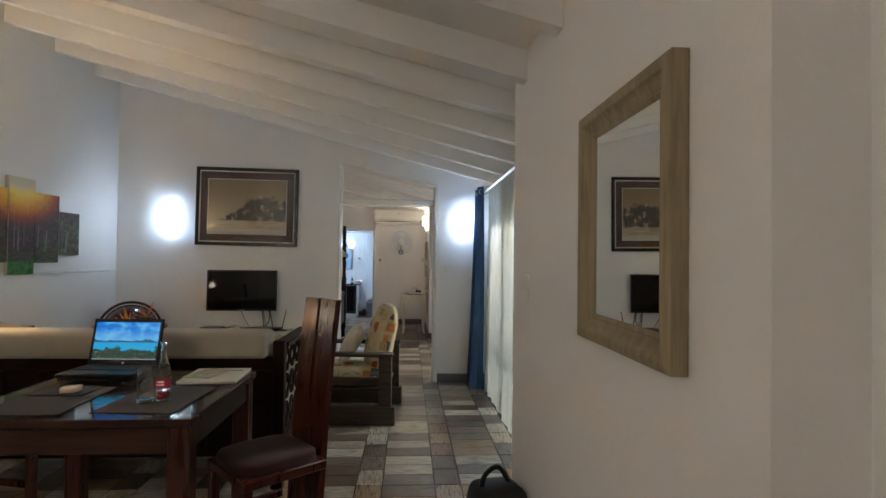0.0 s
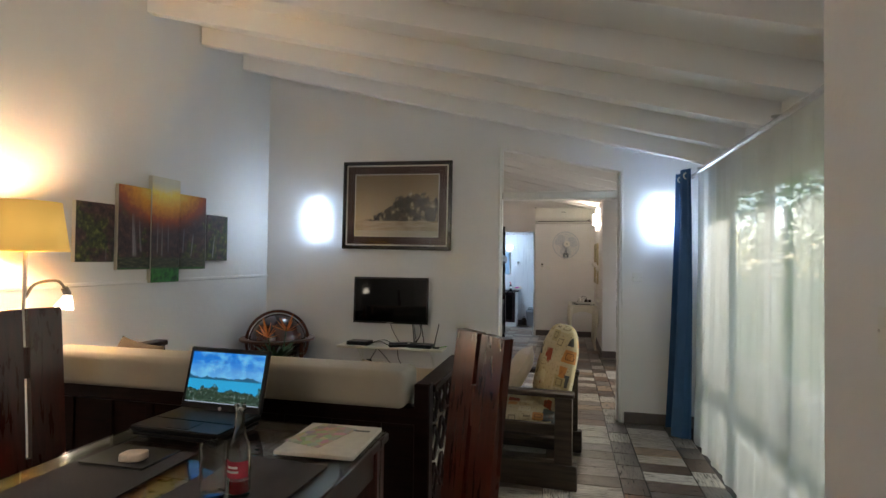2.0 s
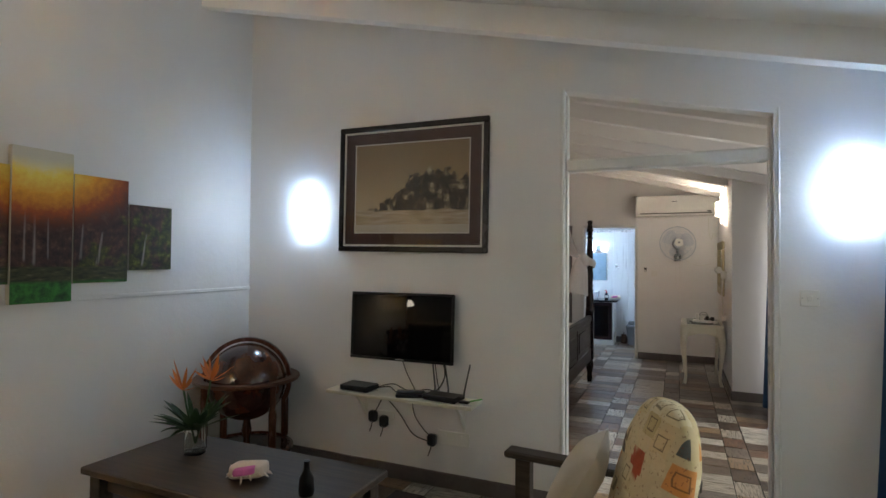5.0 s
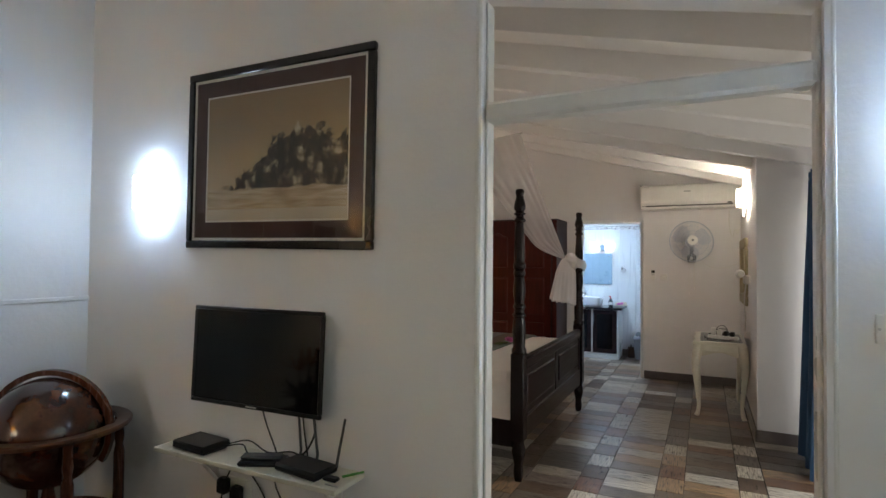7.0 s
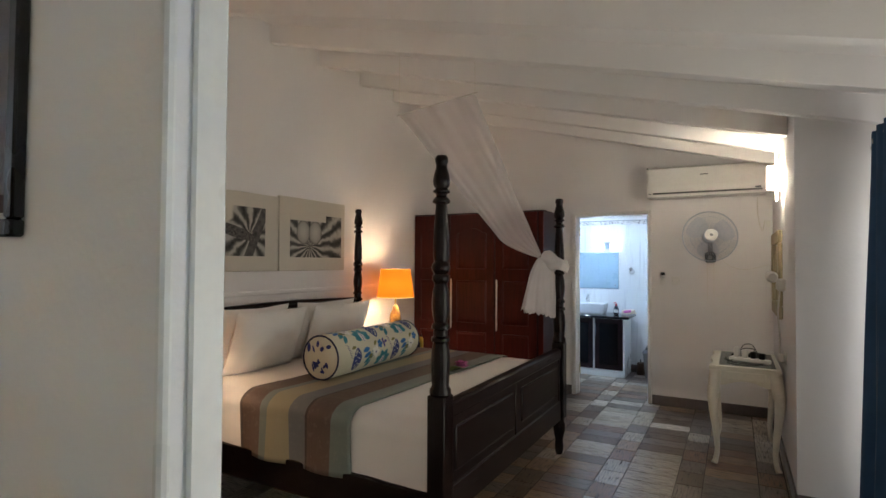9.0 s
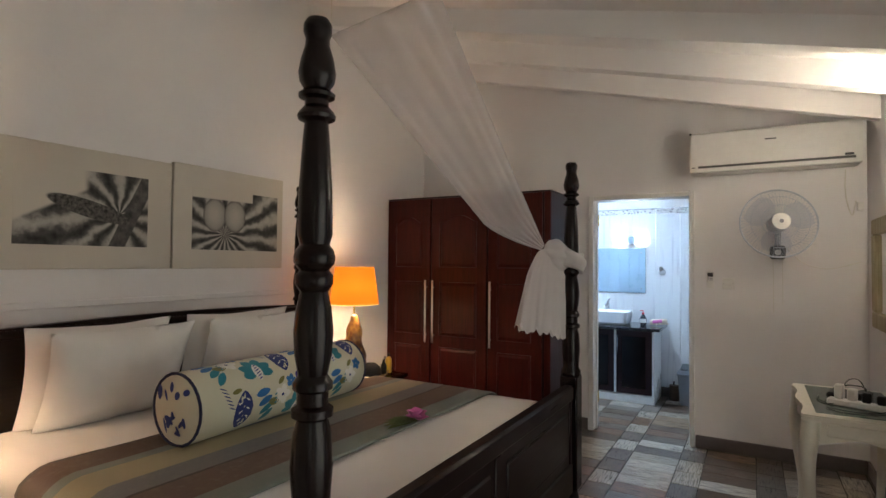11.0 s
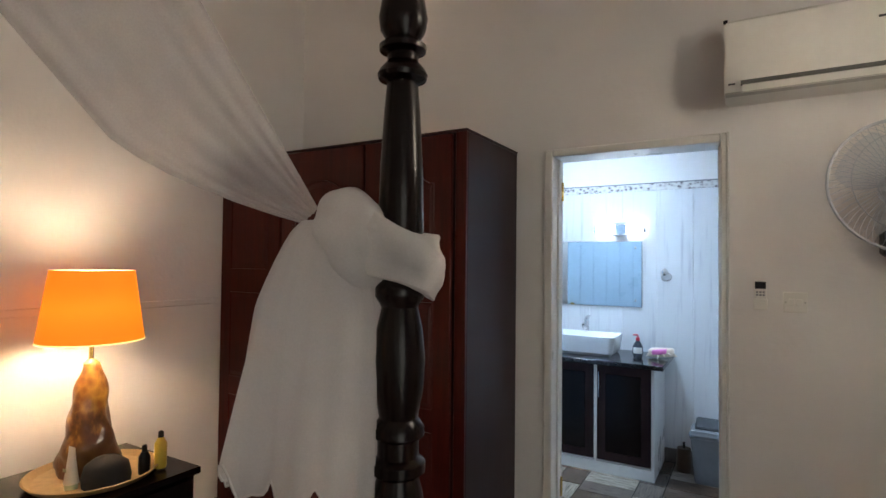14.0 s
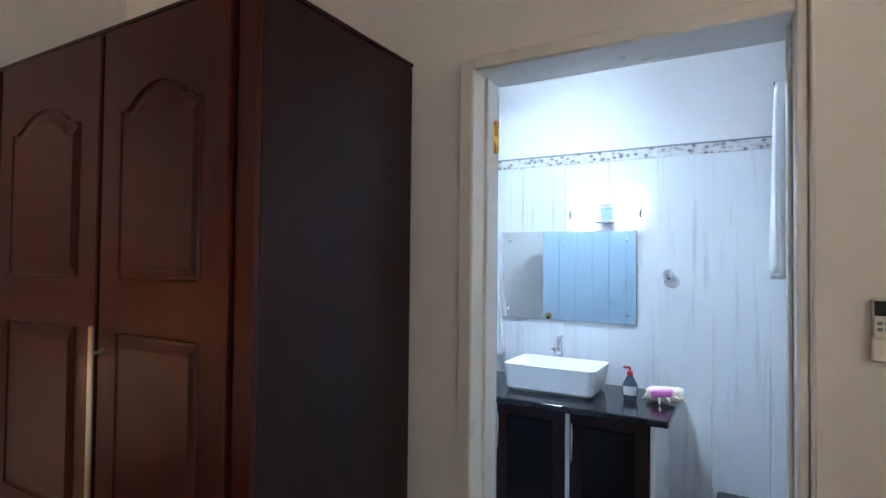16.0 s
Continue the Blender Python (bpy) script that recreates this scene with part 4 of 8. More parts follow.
def dining_table():
    t = thing("dining_table", pose(-0.868, 2.64, 0), "square red-brown wooden dining table with a glass top", "table")
    w, d = 0.485, 0.445
    part("top_frame", frame_rect_flat(w, d, 0.09, 0.743, 0.776), M_TABLE, t)
    for i in range(3):
        for j in range(3):
            x0, y0 = -w + 0.09 + i * (2 * w - 0.18) / 3, -d + 0.09 + j * (2 * d - 0.18) / 3
            part("top_panel", boxm(x0 + 0.001, x0 + (2 * w - 0.18) / 3 - 0.001, y0 + 0.001, y0 + (2 * d - 0.18) / 3 - 0.001, 0.746, 0.7735, 0.002), M_CHAIR if (i + j) % 2 else M_TABLE, t)
    part("glass_top", boxm(-w + 0.005, w - 0.005, -d + 0.005, d - 0.005, 0.7765, 0.7835, 0.002), M_TABLEGLASS, t, "clear glass sheet")
    for a in (0, 1):
        for s in (-1, 1):
            bm = bmesh.new()
            if a:
                box(bm, -w + 0.09, w - 0.09, s * (d - 0.04) - 0.014, s * (d - 0.04) + 0.014, 0.635, 0.742, 0.003)
            else:
                box(bm, s * (w - 0.04) - 0.014, s * (w - 0.04) + 0.014, -d + 0.09, d - 0.09, 0.635, 0.742, 0.003)
            part("apron", bm, M_TABLE, t)
    for sx in (-1, 1):
        for sy in (-1, 1):
            x, y = sx * (w - 0.055), sy * (d - 0.055)
            part("leg", boxm(x - 0.042, x + 0.042, y - 0.042, y + 0.042, 0, 0.744, 0.006), M_CHAIR, t)


def frame_rect_flat(w, d, k, z0, z1):
    bm = bmesh.new()
    box(bm, -w, w, -d, -d + k, z0, z1, 0.005)
    box(bm, -w, w, d - k, d, z0, z1, 0.005)
    box(bm, -w, -w + k, -d + k, d - k, z0, z1, 0.005)
    box(bm, w - k, w, -d + k, d - k, z0, z1, 0.005)
    return bm


dining_table()
TG = 0.784


def laptop():
    st = thing("laptop_stand", pose(-1.062, 2.875, TG, 0, 0, -3), "low black cooling stand under the laptop", "laptop stand")
    part("pad", boxm(-0.18, 0.18, -0.12, 0.12, 0.010, 0.026, 0.004), M_BLACK, st)
    for sx in (-1, 1):
        part("foot", boxm(sx * 0.15 - 0.02, sx * 0.15 + 0.02, -0.11, 0.11, 0.0, 0.010, 0.002), M_DARKGREY, st)
    t = thing("laptop", pose(-1.062, 2.875, TG + 0.0265, 0, 0, -3), "open black laptop showing a bay on its screen", "laptop")
    part("base", boxm(-0.187, 0.187, -0.125, 0.125, 0.0, 0.022, 0.005), M_BLACK, t)
    part("keyboard", boxm(-0.165, 0.165, -0.02, 0.105, 0.022, 0.0245), M_BLACK, t)
    part("touchpad", boxm(-0.05, 0.05, -0.11, -0.035, 0.022, 0.0235), M_BLACK, t)
    lid = part("lid", boxm(-0.187, 0.187, 0.0, 0.012, 0.0, 0.245, 0.004), M_BLACK, t)
    lid.matrix_local = pose(0, 0.118, 0.02, -14)
    g = G("laptop_picture")
    x, y, z = g.sep(g.obj())
    p = g.comb(x, 0.0, z)
    n = g.noise(p, 18, 5)
    cl = g.noise(g.scale(p, (1, 1, 1.7)), 16, 5)
    col = g.mix(g.step(cl, 0.42, 0.66), (0.002, 0.20, 0.78), (0.15, 0.58, 1.0))
    col = g.mix(g.step(z, 0.20, 0.135, 0.0, 0.45), col, (0.24, 0.68, 1.0))
    hill = g.m("ADD", 0.125, g.m("MULTIPLY", g.m("SUBTRACT", g.noise(g.comb(x, 0.0, 0.0), 14, 3), 0.45), 0.06))
    col = g.mix(g.step(g.m("SUBTRACT", hill, z), -0.002, 0.002), col, (0.015, 0.12, 0.24))
    col = g.mix(g.step(z, 0.120, 0.116), col, (0.02, 0.42, 0.80))
    land = g.m("ADD", 0.086, g.m("MULTIPLY", g.m("SUBTRACT", n, 0.5), 0.13))
    lc = g.ramp(g.noise(p, 95, 3), [(0.35, (0.004, 0.014, 0.010)), (0.55, (0.02, 0.06, 0.03)), (0.74, (0.34, 0.44, 0.48))])
    col = g.mix(g.step(g.m("SUBTRACT", land, z), -0.003, 0.003), col, lc)
    col = g.mix(g.step(z, 0.032, 0.0315), col, (0.35, 0.42, 0.50))
    g.put(g.bsdf.inputs["Emission Color"], col)
    g.put(g.bsdf.inputs["Emission Strength"], 0.115)
    part("screen", boxm(-0.170, 0.170, -0.0012, 0.001, 0.028, 0.226), g.done((0.004, 0.004, 0.004), 0.5), lid, "lit screen with blue bay wallpaper")
    part("logo", lathem([(0.007, 0.0), (0.007, 0.0008), (0.0, 0.0008)], 16, pose(0, -0.0004, 0.0095, 90)), M_STEEL, lid)


laptop()


def drinking_glass(x, y):
    t = thing("drinking_glass", pose(x, y, TG + 0.003), "tall empty drinking glass on the table", "glass")
    part("tumbler", lathem([(0.0, 0.0), (0.030, 0.0), (0.033, 0.012), (0.037, 0.145), (0.0345, 0.145), (0.031, 0.014), (0.0, 0.012)], 28), M_GLASS, t)


def drink_bottle(x, y):
    t = thing("soda_bottle", pose(x, y, TG + 0.003), "small glass soda bottle with a red drink and label", "bottle")
    prof = [(0.0, 0.0), (0.028, 0.0), (0.031, 0.01), (0.030, 0.05), (0.031, 0.09), (0.029, 0.125), (0.018, 0.165), (0.013, 0.20), (0.0125, 0.235), (0.015, 0.237), (0.015, 0.248), (0.010, 0.248), (0.010, 0.235), (0.0105, 0.20), (0.016, 0.165), (0.0265, 0.125), (0.0265, 0.012), (0.0, 0.008)]
    part("bottle_glass", lathem(prof, 28), M_GLASS, t, "clear bottle glass")
    part("drink", lathem([(0.0, 0.0085), (0.026, 0.012), (0.026, 0.045), (0.0, 0.045)], 24), plain("red_drink", (0.25, 0.01, 0.02), 0.1), t, "red drink")
    part("label", lathem([(0.0313, 0.055), (0.0316, 0.057), (0.0316, 0.098), (0.0313, 0.10)], 24, a0=190, a1=350), plain("red_paper_label", (0.42, 0.03, 0.06), 0.6), t, "red paper label")
    for k, z in enumerate((0.070, 0.082)):
        part("label_print", lathem([(0.0320, z), (0.0320, z + 0.006)], 12, a0=235 + 8 * k, a1=300 - 5 * k), M_WHITEPL, t)


drinking_glass(-0.662, 2.415)
drink_bottle(-0.602, 2.445)
for x, y, r in ((-1.08, 2.46, 91), (-0.63, 2.48, 87)):
    t = thing("placemat", pose(x, y, TG + 0.0005, 0, 0, r), "dark brown woven placemat on the glass table top", "placemat")
    part("mat", boxm(-0.225, 0.225, -0.165, 0.165, 0, 0.0025), M_PLACEMAT, t)
t = thing("round_tray", pose(-1.10, 2.60, TG + 0.0032), "black leather tray on a placemat", "tray")
part("tray", boxm(-0.12, 0.12, -0.085, 0.085, 0, 0.006, 0.003), M_BLACK, t)
t = thing("white_seashell", pose(-1.06, 2.57, TG + 0.0095), "small white seashell on the table", "shell")
part("shell", inflate(0.075, 0.05, 0.03, n=8, wob=0.01), M_SHELLW, t).location = (0, 0, 0.013)
t = thing("paper_pad", pose(-0.54, 2.905, TG + 0.0005, 0, 0, 2), "thick white pad of paper on the table", "paper")
part("pad_body", boxm(-0.14, 0.14, -0.155, 0.155, 0, 0.014, 0.002), M_MATWHITE, t)
part("print_bar", boxm(0.02, 0.11, 0.09, 0.105, 0.014, 0.0146), M_DARKGREY, t)
t = thing("travel_leaflet", pose(-0.585, 2.925, TG + 0.0152, 0, 0, -14), "folded printed leaflet lying on the paper pad", "leaflet")
gl = G("leaflet_print")
gl_n = gl.cells(gl.obj(), 34)
part("paper", boxm(-0.075, 0.075, -0.11, 0.11, 0, 0.0025), gl.done(gl.mix(0.45, (0.62, 0.60, 0.48), gl_n, "MULTIPLY"), 0.6), t)


# ---------------------------------------------------------------- dining chairs
def dining_chair(m, label):
    """Local +y is the front; the tall back of two wide boards stands at y = -0.2."""
    t = thing("dining_chair", m, label, "chair", "chairs round the dining table")
    hw = 0.145
    for s in (-1, 1):
        bm = bmesh.new()
        xs = (s * 0.012, s * hw)
        n = 16
        a, b = min(xs), max(xs)
        rows = []
        for k in range(n + 1):
            z = 1.20 * k / n
            y = -0.20 - 0.07 * max(0, (z - 0.45) / 0.75) ** 1.3 + 0.03 * max(0, (0.45 - z) / 0.45)
            tt = 0.016
            rows.append([bm.verts.new((a, y - tt, z)), bm.verts.new((b, y - tt, z)), bm.verts.new((b, y + tt, z)), bm.verts.new((a, y + tt, z))])
        for p, q in zip(rows, rows[1:]):
            for i in range(4):
                bm.faces.new((p[i], p[(i + 1) % 4], q[(i + 1) % 4], q[i]))
        bm.faces.new(rows[0]); bm.faces.new(rows[-1])
        bmesh.ops.bevel(bm, geom=[e for e in bm.edges if e.calc_face_angle(0) > 1.0], offset=0.004, segments=2, affect='EDGES')
        part("back_board", bm, M_CHAIR, t)
    for z0, z1 in ((0.46, 0.56), (0.90, 1.035)):
        z = (z0 + z1) / 2
        y = -0.20 - 0.07 * ((z - 0.45) / 0.75) ** 1.3
        part("spacer", boxm(-0.0125, 0.0125, y - 0.0145, y + 0.0145, z0, z1, 0.002), M_CHAIR, t)
    part("seat_frame", boxm(-0.20, 0.20, -0.184, 0.23, 0.40, 0.445, 0.006), M_CHAIR, t)
    part("seat", inflate(0.38, 0.40, 0.075, n=12, wob=0.003), M_REDSEAT, t, "dark red seat pad").matrix_local = pose(0, 0.025, 0.462, 0, 0, 0)
    for s in (-1, 1):
        part("leg", boxm(s * 0.175 - 0.021, s * 0.175 + 0.021, 0.185, 0.227, 0, 0.40, 0.004), M_CHAIR, t)
        part("stretcher", boxm(s * 0.175 - 0.012, s * 0.175 + 0.012, -0.15, 0.185, 0.16, 0.195, 0.003), M_CHAIR, t)


dining_chair(pose(-0.194, 2.690, 0, 0, 0, 131), "high-backed red-brown wooden dining chair turned from the table")
dining_chair(pose(-1.79, 2.94, 0, 0, 0, -104), "high-backed red-brown wooden dining chair beside the lamp")


# ---------------------------------------------------------------- sofa
def sofa():
    x0, x1, yb, yf = -2.38, -0.295, 3.36, 4.18
    t = thing("sofa", pose(0, 0, 0), "long dark wooden sofa with cream cushions", "sofa")
    part("back_rail", boxm(x0, x1, yb, yb + 0.06, 0.72, 0.80, 0.006), M_SOFAWOOD, t)
    part("back_panel", boxm(x0 + 0.07, x1 - 0.07, yb + 0.018, yb + 0.042, 0.20, 0.72), M_SOFAWOOD, t)
    for i in range(8):
        x = x0 + 0.2 + i * 0.235
        part("back_slat", boxm(x - 0.02, x + 0.02, yb + 0.004, yb + 0.018, 0.22, 0.72, 0.002), M_SOFAWOOD, t)
    part("seat_frame", boxm(x0 + 0.07, x1 - 0.07, yb + 0.06, yf, 0.22, 0.32, 0.004), M_SOFAWOOD, t)
    for xx in (x0, x1 - 0.07):
        part("post", boxm(xx, xx + 0.07, yb, yb + 0.07, 0, 0.90, 0.006), M_SOFAWOOD, t)
        part("post", boxm(xx, xx + 0.07, yf - 0.07, yf, 0, 0.86, 0.006), M_SOFAWOOD, t)
        part("arm_rail", boxm(xx - 0.012, xx + 0.082, yb + 0.07, yf + 0.01, 0.85, 0.885, 0.006), M_SOFAWOOD, t, "flat wooden arm")
        part("lower_rail", boxm(xx + 0.01, xx + 0.06, yb + 0.07, yf - 0.07, 0.24, 0.30, 0.003), M_SOFAWOOD, t)
        for k in range(4):
            y = yb + 0.09 + k * 0.155
            for z in (0.32, 0.50, 0.68):
                bm = bmesh.new()
                tube(bm, [(xx + 0.035, y, z), (xx + 0.035, y + 0.07, z + 0.085), (xx + 0.035, y + 0.14, z), ], 0.010, 6)
                tube(bm, [(xx + 0.035, y, z + 0.15), (xx + 0.035, y + 0.07, z + 0.065), (xx + 0.035, y + 0.14, z + 0.15)], 0.010, 6)
                part("fretwork", bm, M_SOFAWOOD, t)
    cb = bmesh.new()
    box(cb, x0 + 0.03, x1 - 0.092, yb - 0.075, yb + 0.145, 0.803, 0.962, 0.030)
    box(cb, x0 + 0.09, x1 - 0.094, yb + 0.072, yb + 0.205, 0.46, 0.86, 0.030)
    part("back_cushion", cb, M_CREAM, t, "long cream back cushion").modifiers.new("soft", "BEVEL").width = 0.01
    sc = bmesh.new()
    box(sc, x0 + 0.09, x1 - 0.09, yb + 0.21, yf - 0.02, 0.32, 0.47, 0.035)
    part("seat_cushion", sc, M_CREAM, t, "long cream seat cushion")


sofa()
ob = part("scatter_cushion", pillow_shape(0.42, 0.16, 0.42), M_PILLOW)
ob.matrix_world = pose(-0.62, 3.90, 0.685, 18, 8, 20)
tagged(ob, "small cream scatter cushion on the sofa", "cushion")
ob = part("scatter_cushion", pillow_shape(0.40, 0.15, 0.40), fabric("brown_cushion_cloth", (0.075, 0.05, 0.03), 0.3))
ob.matrix_world = pose(-2.14, 3.72, 0.755, -14, 4, -16)
tagged(ob, "brown scatter cushion standing at the end of the sofa", "cushion")


# ---------------------------------------------------------------- floor lamp
def floor_lamp():
    t = thing("floor_lamp", pose(-2.515, 3.385, 0), "lit steel floor lamp with cream shade and reading arm", "floor lamp")
    part("base", lathem([(0.0, 0.0), (0.11, 0.0), (0.11, 0.015), (0.03, 0.03), (0.0, 0.03)], 28), M_STEEL, t)
    part("stem", tubem([(0, 0, 0.03), (0, 0, 1.62)], 0.011, 12), M_STEEL, t)
    bm = bmesh.new()
    lathe(bm, [(0.195, 1.456), (0.155, 1.720)], 40, cap=False)
    part("shade", bm, shade_cloth("cream_lit_shade", (1.0, 0.60, 0.14), SHADE * 0.025, 1.715, 0.26), t, "lit cream cloth shade")
    part("bulb", lathem([(0.0, 1.56), (0.03, 1.575), (0.04, 1.61), (0.03, 1.65), (0.012, 1.67)], 16), glow("warm_bulb", (1.0, 0.76, 0.50), SHADE * 22), t, "lit bulb")
    arm = part("reading_arm", tubem(curve([(0, 0, 1.20), (0.03, 0.03, 1.28), (0.09, 0.10, 1.30), (0.10, 0.15, 1.25)], 6), 0.008, 8), M_PEWTER, t, "bent dark metal reading arm")
    part("reading_socket", tubem([(0.095, 0.145, 1.26), (0.10, 0.165, 1.215)], 0.019, 12), M_PEWTER, arm)
    bm = bmesh.new()
    lathe(bm, [(0.018, 0.0), (0.03, 0.03), (0.045, 0.07), (0.04, 0.072)], 20, pose(0.10, 0.165, 1.215, 160, 0, 0), cap=False)
    part("reading_shade", bm, glow("frosted_reading_shade", (1.0, 0.88, 0.72), READING), arm, "lit frosted glass reading shade")


floor_lamp()
# unseen fill lamp behind the start of the walk, added to brighten the room
t = thing("fill_pendant", pose(-2.0, -0.9, 0), "unseen globe pendant added to fill the entry end with light", "pendant lamp")
part("globe", lathem([(0.0, 2.08)] + [(0.12 * math.cos(radians(a)), 2.20 + 0.12 * math.sin(radians(a))) for a in range(-80, 81, 10)] + [(0.02, 2.32)], 24), glow("lit_opal_globe", (1.0, 0.88, 0.74), FILL_PENDANT), t, "lit opal globe")
part("flex", tubem([(0, 0, 2.32), (0, 0, ceil_z(-2.0))], 0.004, 6), M_CABLE, t)


# ---------------------------------------------------------------- coffee table with its things
def coffee_table():
    t = thing("coffee_table", pose(-1.60, 4.86, 0), "low dark wooden coffee table", "coffee table")
    part("top", boxm(-0.66, 0.66, -0.29, 0.29, 0.465, 0.50, 0.006), M_GREYWOOD, t)
    part("apron", boxm(-0.58, 0.58, -0.23, 0.23, 0.38, 0.464, 0.004), M_GREYWOOD, t)
    part("shelf", boxm(-0.58, 0.58, -0.23, 0.23, 0.12, 0.145, 0.004), M_GREYWOOD, t)
    for sx in (-1, 1):
        for sy in (-1, 1):
            part("leg", boxm(sx * 0.585 - 0.035, sx * 0.585 + 0.035, sy * 0.235 - 0.035, sy * 0.235 + 0.035, 0, 0.465, 0.004), M_GREYWOOD, t)


coffee_table()


def blade(bm, base, d, length, width, droop, n=5, curl=0.0):
    d = Vector(d).normalized()
    side = d.cross(Vector((0, 0, 1)))
    side = side.normalized() if side.length > 0.01 else Vector((1, 0, 0))
    prev = None
    for i in range(n + 1):
        k = i / n
        p = Vector(base) + d * length * k + Vector((0, 0, -droop * k * k))
        w = width * math.sin(math.pi * min(1, 0.12 + 0.88 * k)) * 0.5 + 0.001
        row = (bm.verts.new(p - side * w), bm.verts.new(p + Vector((0, 0, -w * 0.4))), bm.verts.new(p + side * w))
        if prev:
            bm.faces.new((prev[0], prev[1], row[1], row[0]))
            bm.faces.new((prev[1], prev[2], row[2], row[1]))
        prev = row
    return bm


def flower_vase():
    t = thing("flower_vase", pose(-1.93, 4.93, 0.50), "glass vase with orange heliconia and dark green leaves", "vase")
    part("vase", lathem([(0.0, 0.0), (0.05, 0.0), (0.055, 0.02), (0.05, 0.12), (0.058, 0.17), (0.054, 0.17), (0.046, 0.12), (0.05, 0.02), (0.0, 0.012)], 24), M_GLASS, t, "clear glass vase")
    rng = random.Random(3)
    bm = bmesh.new()
    for i in range(46):
        a = rng.uniform(0, 6.283)
        blade(bm, (0.02 * math.cos(a), 0.02 * math.sin(a), 0.12), (math.cos(a), math.sin(a), rng.uniform(0.5, 1.6)), rng.uniform(0.14, 0.25), rng.uniform(0.02, 0.045), rng.uniform(0.02, 0.08))
    part("leaves", bm, M_LEAF, t, "dark green leaves")
    for dx, dy, h, s in ((-0.07, -0.02, 0.33, 1.0), (0.06, 0.04, 0.38, 0.95)):
        part("stem", tubem(curve([(0, 0, 0.05), (dx * 0.6, dy * 0.6, 0.2), (dx, dy, h)], 5), 0.005, 6), M_LEAF, t)
        bm = bmesh.new()
        for k in range(9):
            a = math.radians(-78 + 19.5 * k) + rng.uniform(-0.12, 0.12)
            blade(bm, (dx, dy, h - 0.02), (math.sin(a), rng.uniform(-0.35, 0.35), math.cos(a)), s * rng.uniform(0.09, 0.16), rng.uniform(0.018, 0.030), -0.012)
        part("bloom", bm, M_PETAL, t, "orange and red heliconia bloom")


flower_vase()


def spiny_shell(m, label):
    t = thing("spiny_seashell", m, label, "shell")
    bm = inflate(0.15, 0.09, 0.06, n=10, wob=0.012)
    part("shell", bm, M_SHELLW, t).location = (0, 0, 0.042)
    bm = bmesh.new()
    rng = random.Random(9)
    for i in range(14):
        a = i / 14 * 6.283
        b = Vector((0.06 * math.cos(a), 0.035 * math.sin(a), 0.035))
        tip = Vector((0.105 * math.cos(a + 0.2), 0.07 * math.sin(a + 0.2), rng.uniform(0.0, 0.05)))
        tube(bm, [b, b.lerp(tip, 0.5) + Vector((0, 0, 0.006)), tip], [0.012, 0.007, 0.002], 6)
    part("spines", bm, M_SHELLW, t)
    part("lip", inflate(0.085, 0.040, 0.034, n=10, wob=0.020), M_PINK, t, "purple-pink inner lip").location = (0, -0.036, 0.050)


spiny_shell(pose(-1.45, 4.80, 0.50, 0, 0, 15), "spiny pink and cream seashell on the coffee table")
t = thing("remote_bottle", pose(-1.12, 4.78, 0.50), "small dark figurine bottle on the coffee table", "bottle")
part("body", lathem([(0.0, 0.0), (0.032, 0.0), (0.034, 0.02), (0.030, 0.07), (0.014, 0.10), (0.012, 0.13), (0.016, 0.14), (0.0, 0.142)], 18), M_BLACK, t)


# ---------------------------------------------------------------- armchair
def oval_cushion():
    """A thick upright cushion with a rounded top, local x is its thickness."""
    bm = bmesh.new()
    def f(u, v):
        a, b = (u - 0.5) * 2 * math.pi, (v - 0.5) * math.pi
        def s(x, e):
            return math.copysign(abs(x) ** e, x)
        z = s(math.sin(b), 0.75)
        wid = 0.25 * (1 - 0.18 * max(0, z) ** 2)
        y = s(math.cos(b), 0.62) * s(math.cos(a), 0.8) * wid
        x = s(math.cos(b), 0.55) * math.sin(a) * 0.085
        q = noise.noise(Vector((x * 8, y * 6, z * 3)))
        return Vector((x + 0.012 * q, y + 0.01 * q, z * 0.32))
    return grid(bm, f, 44, 24)


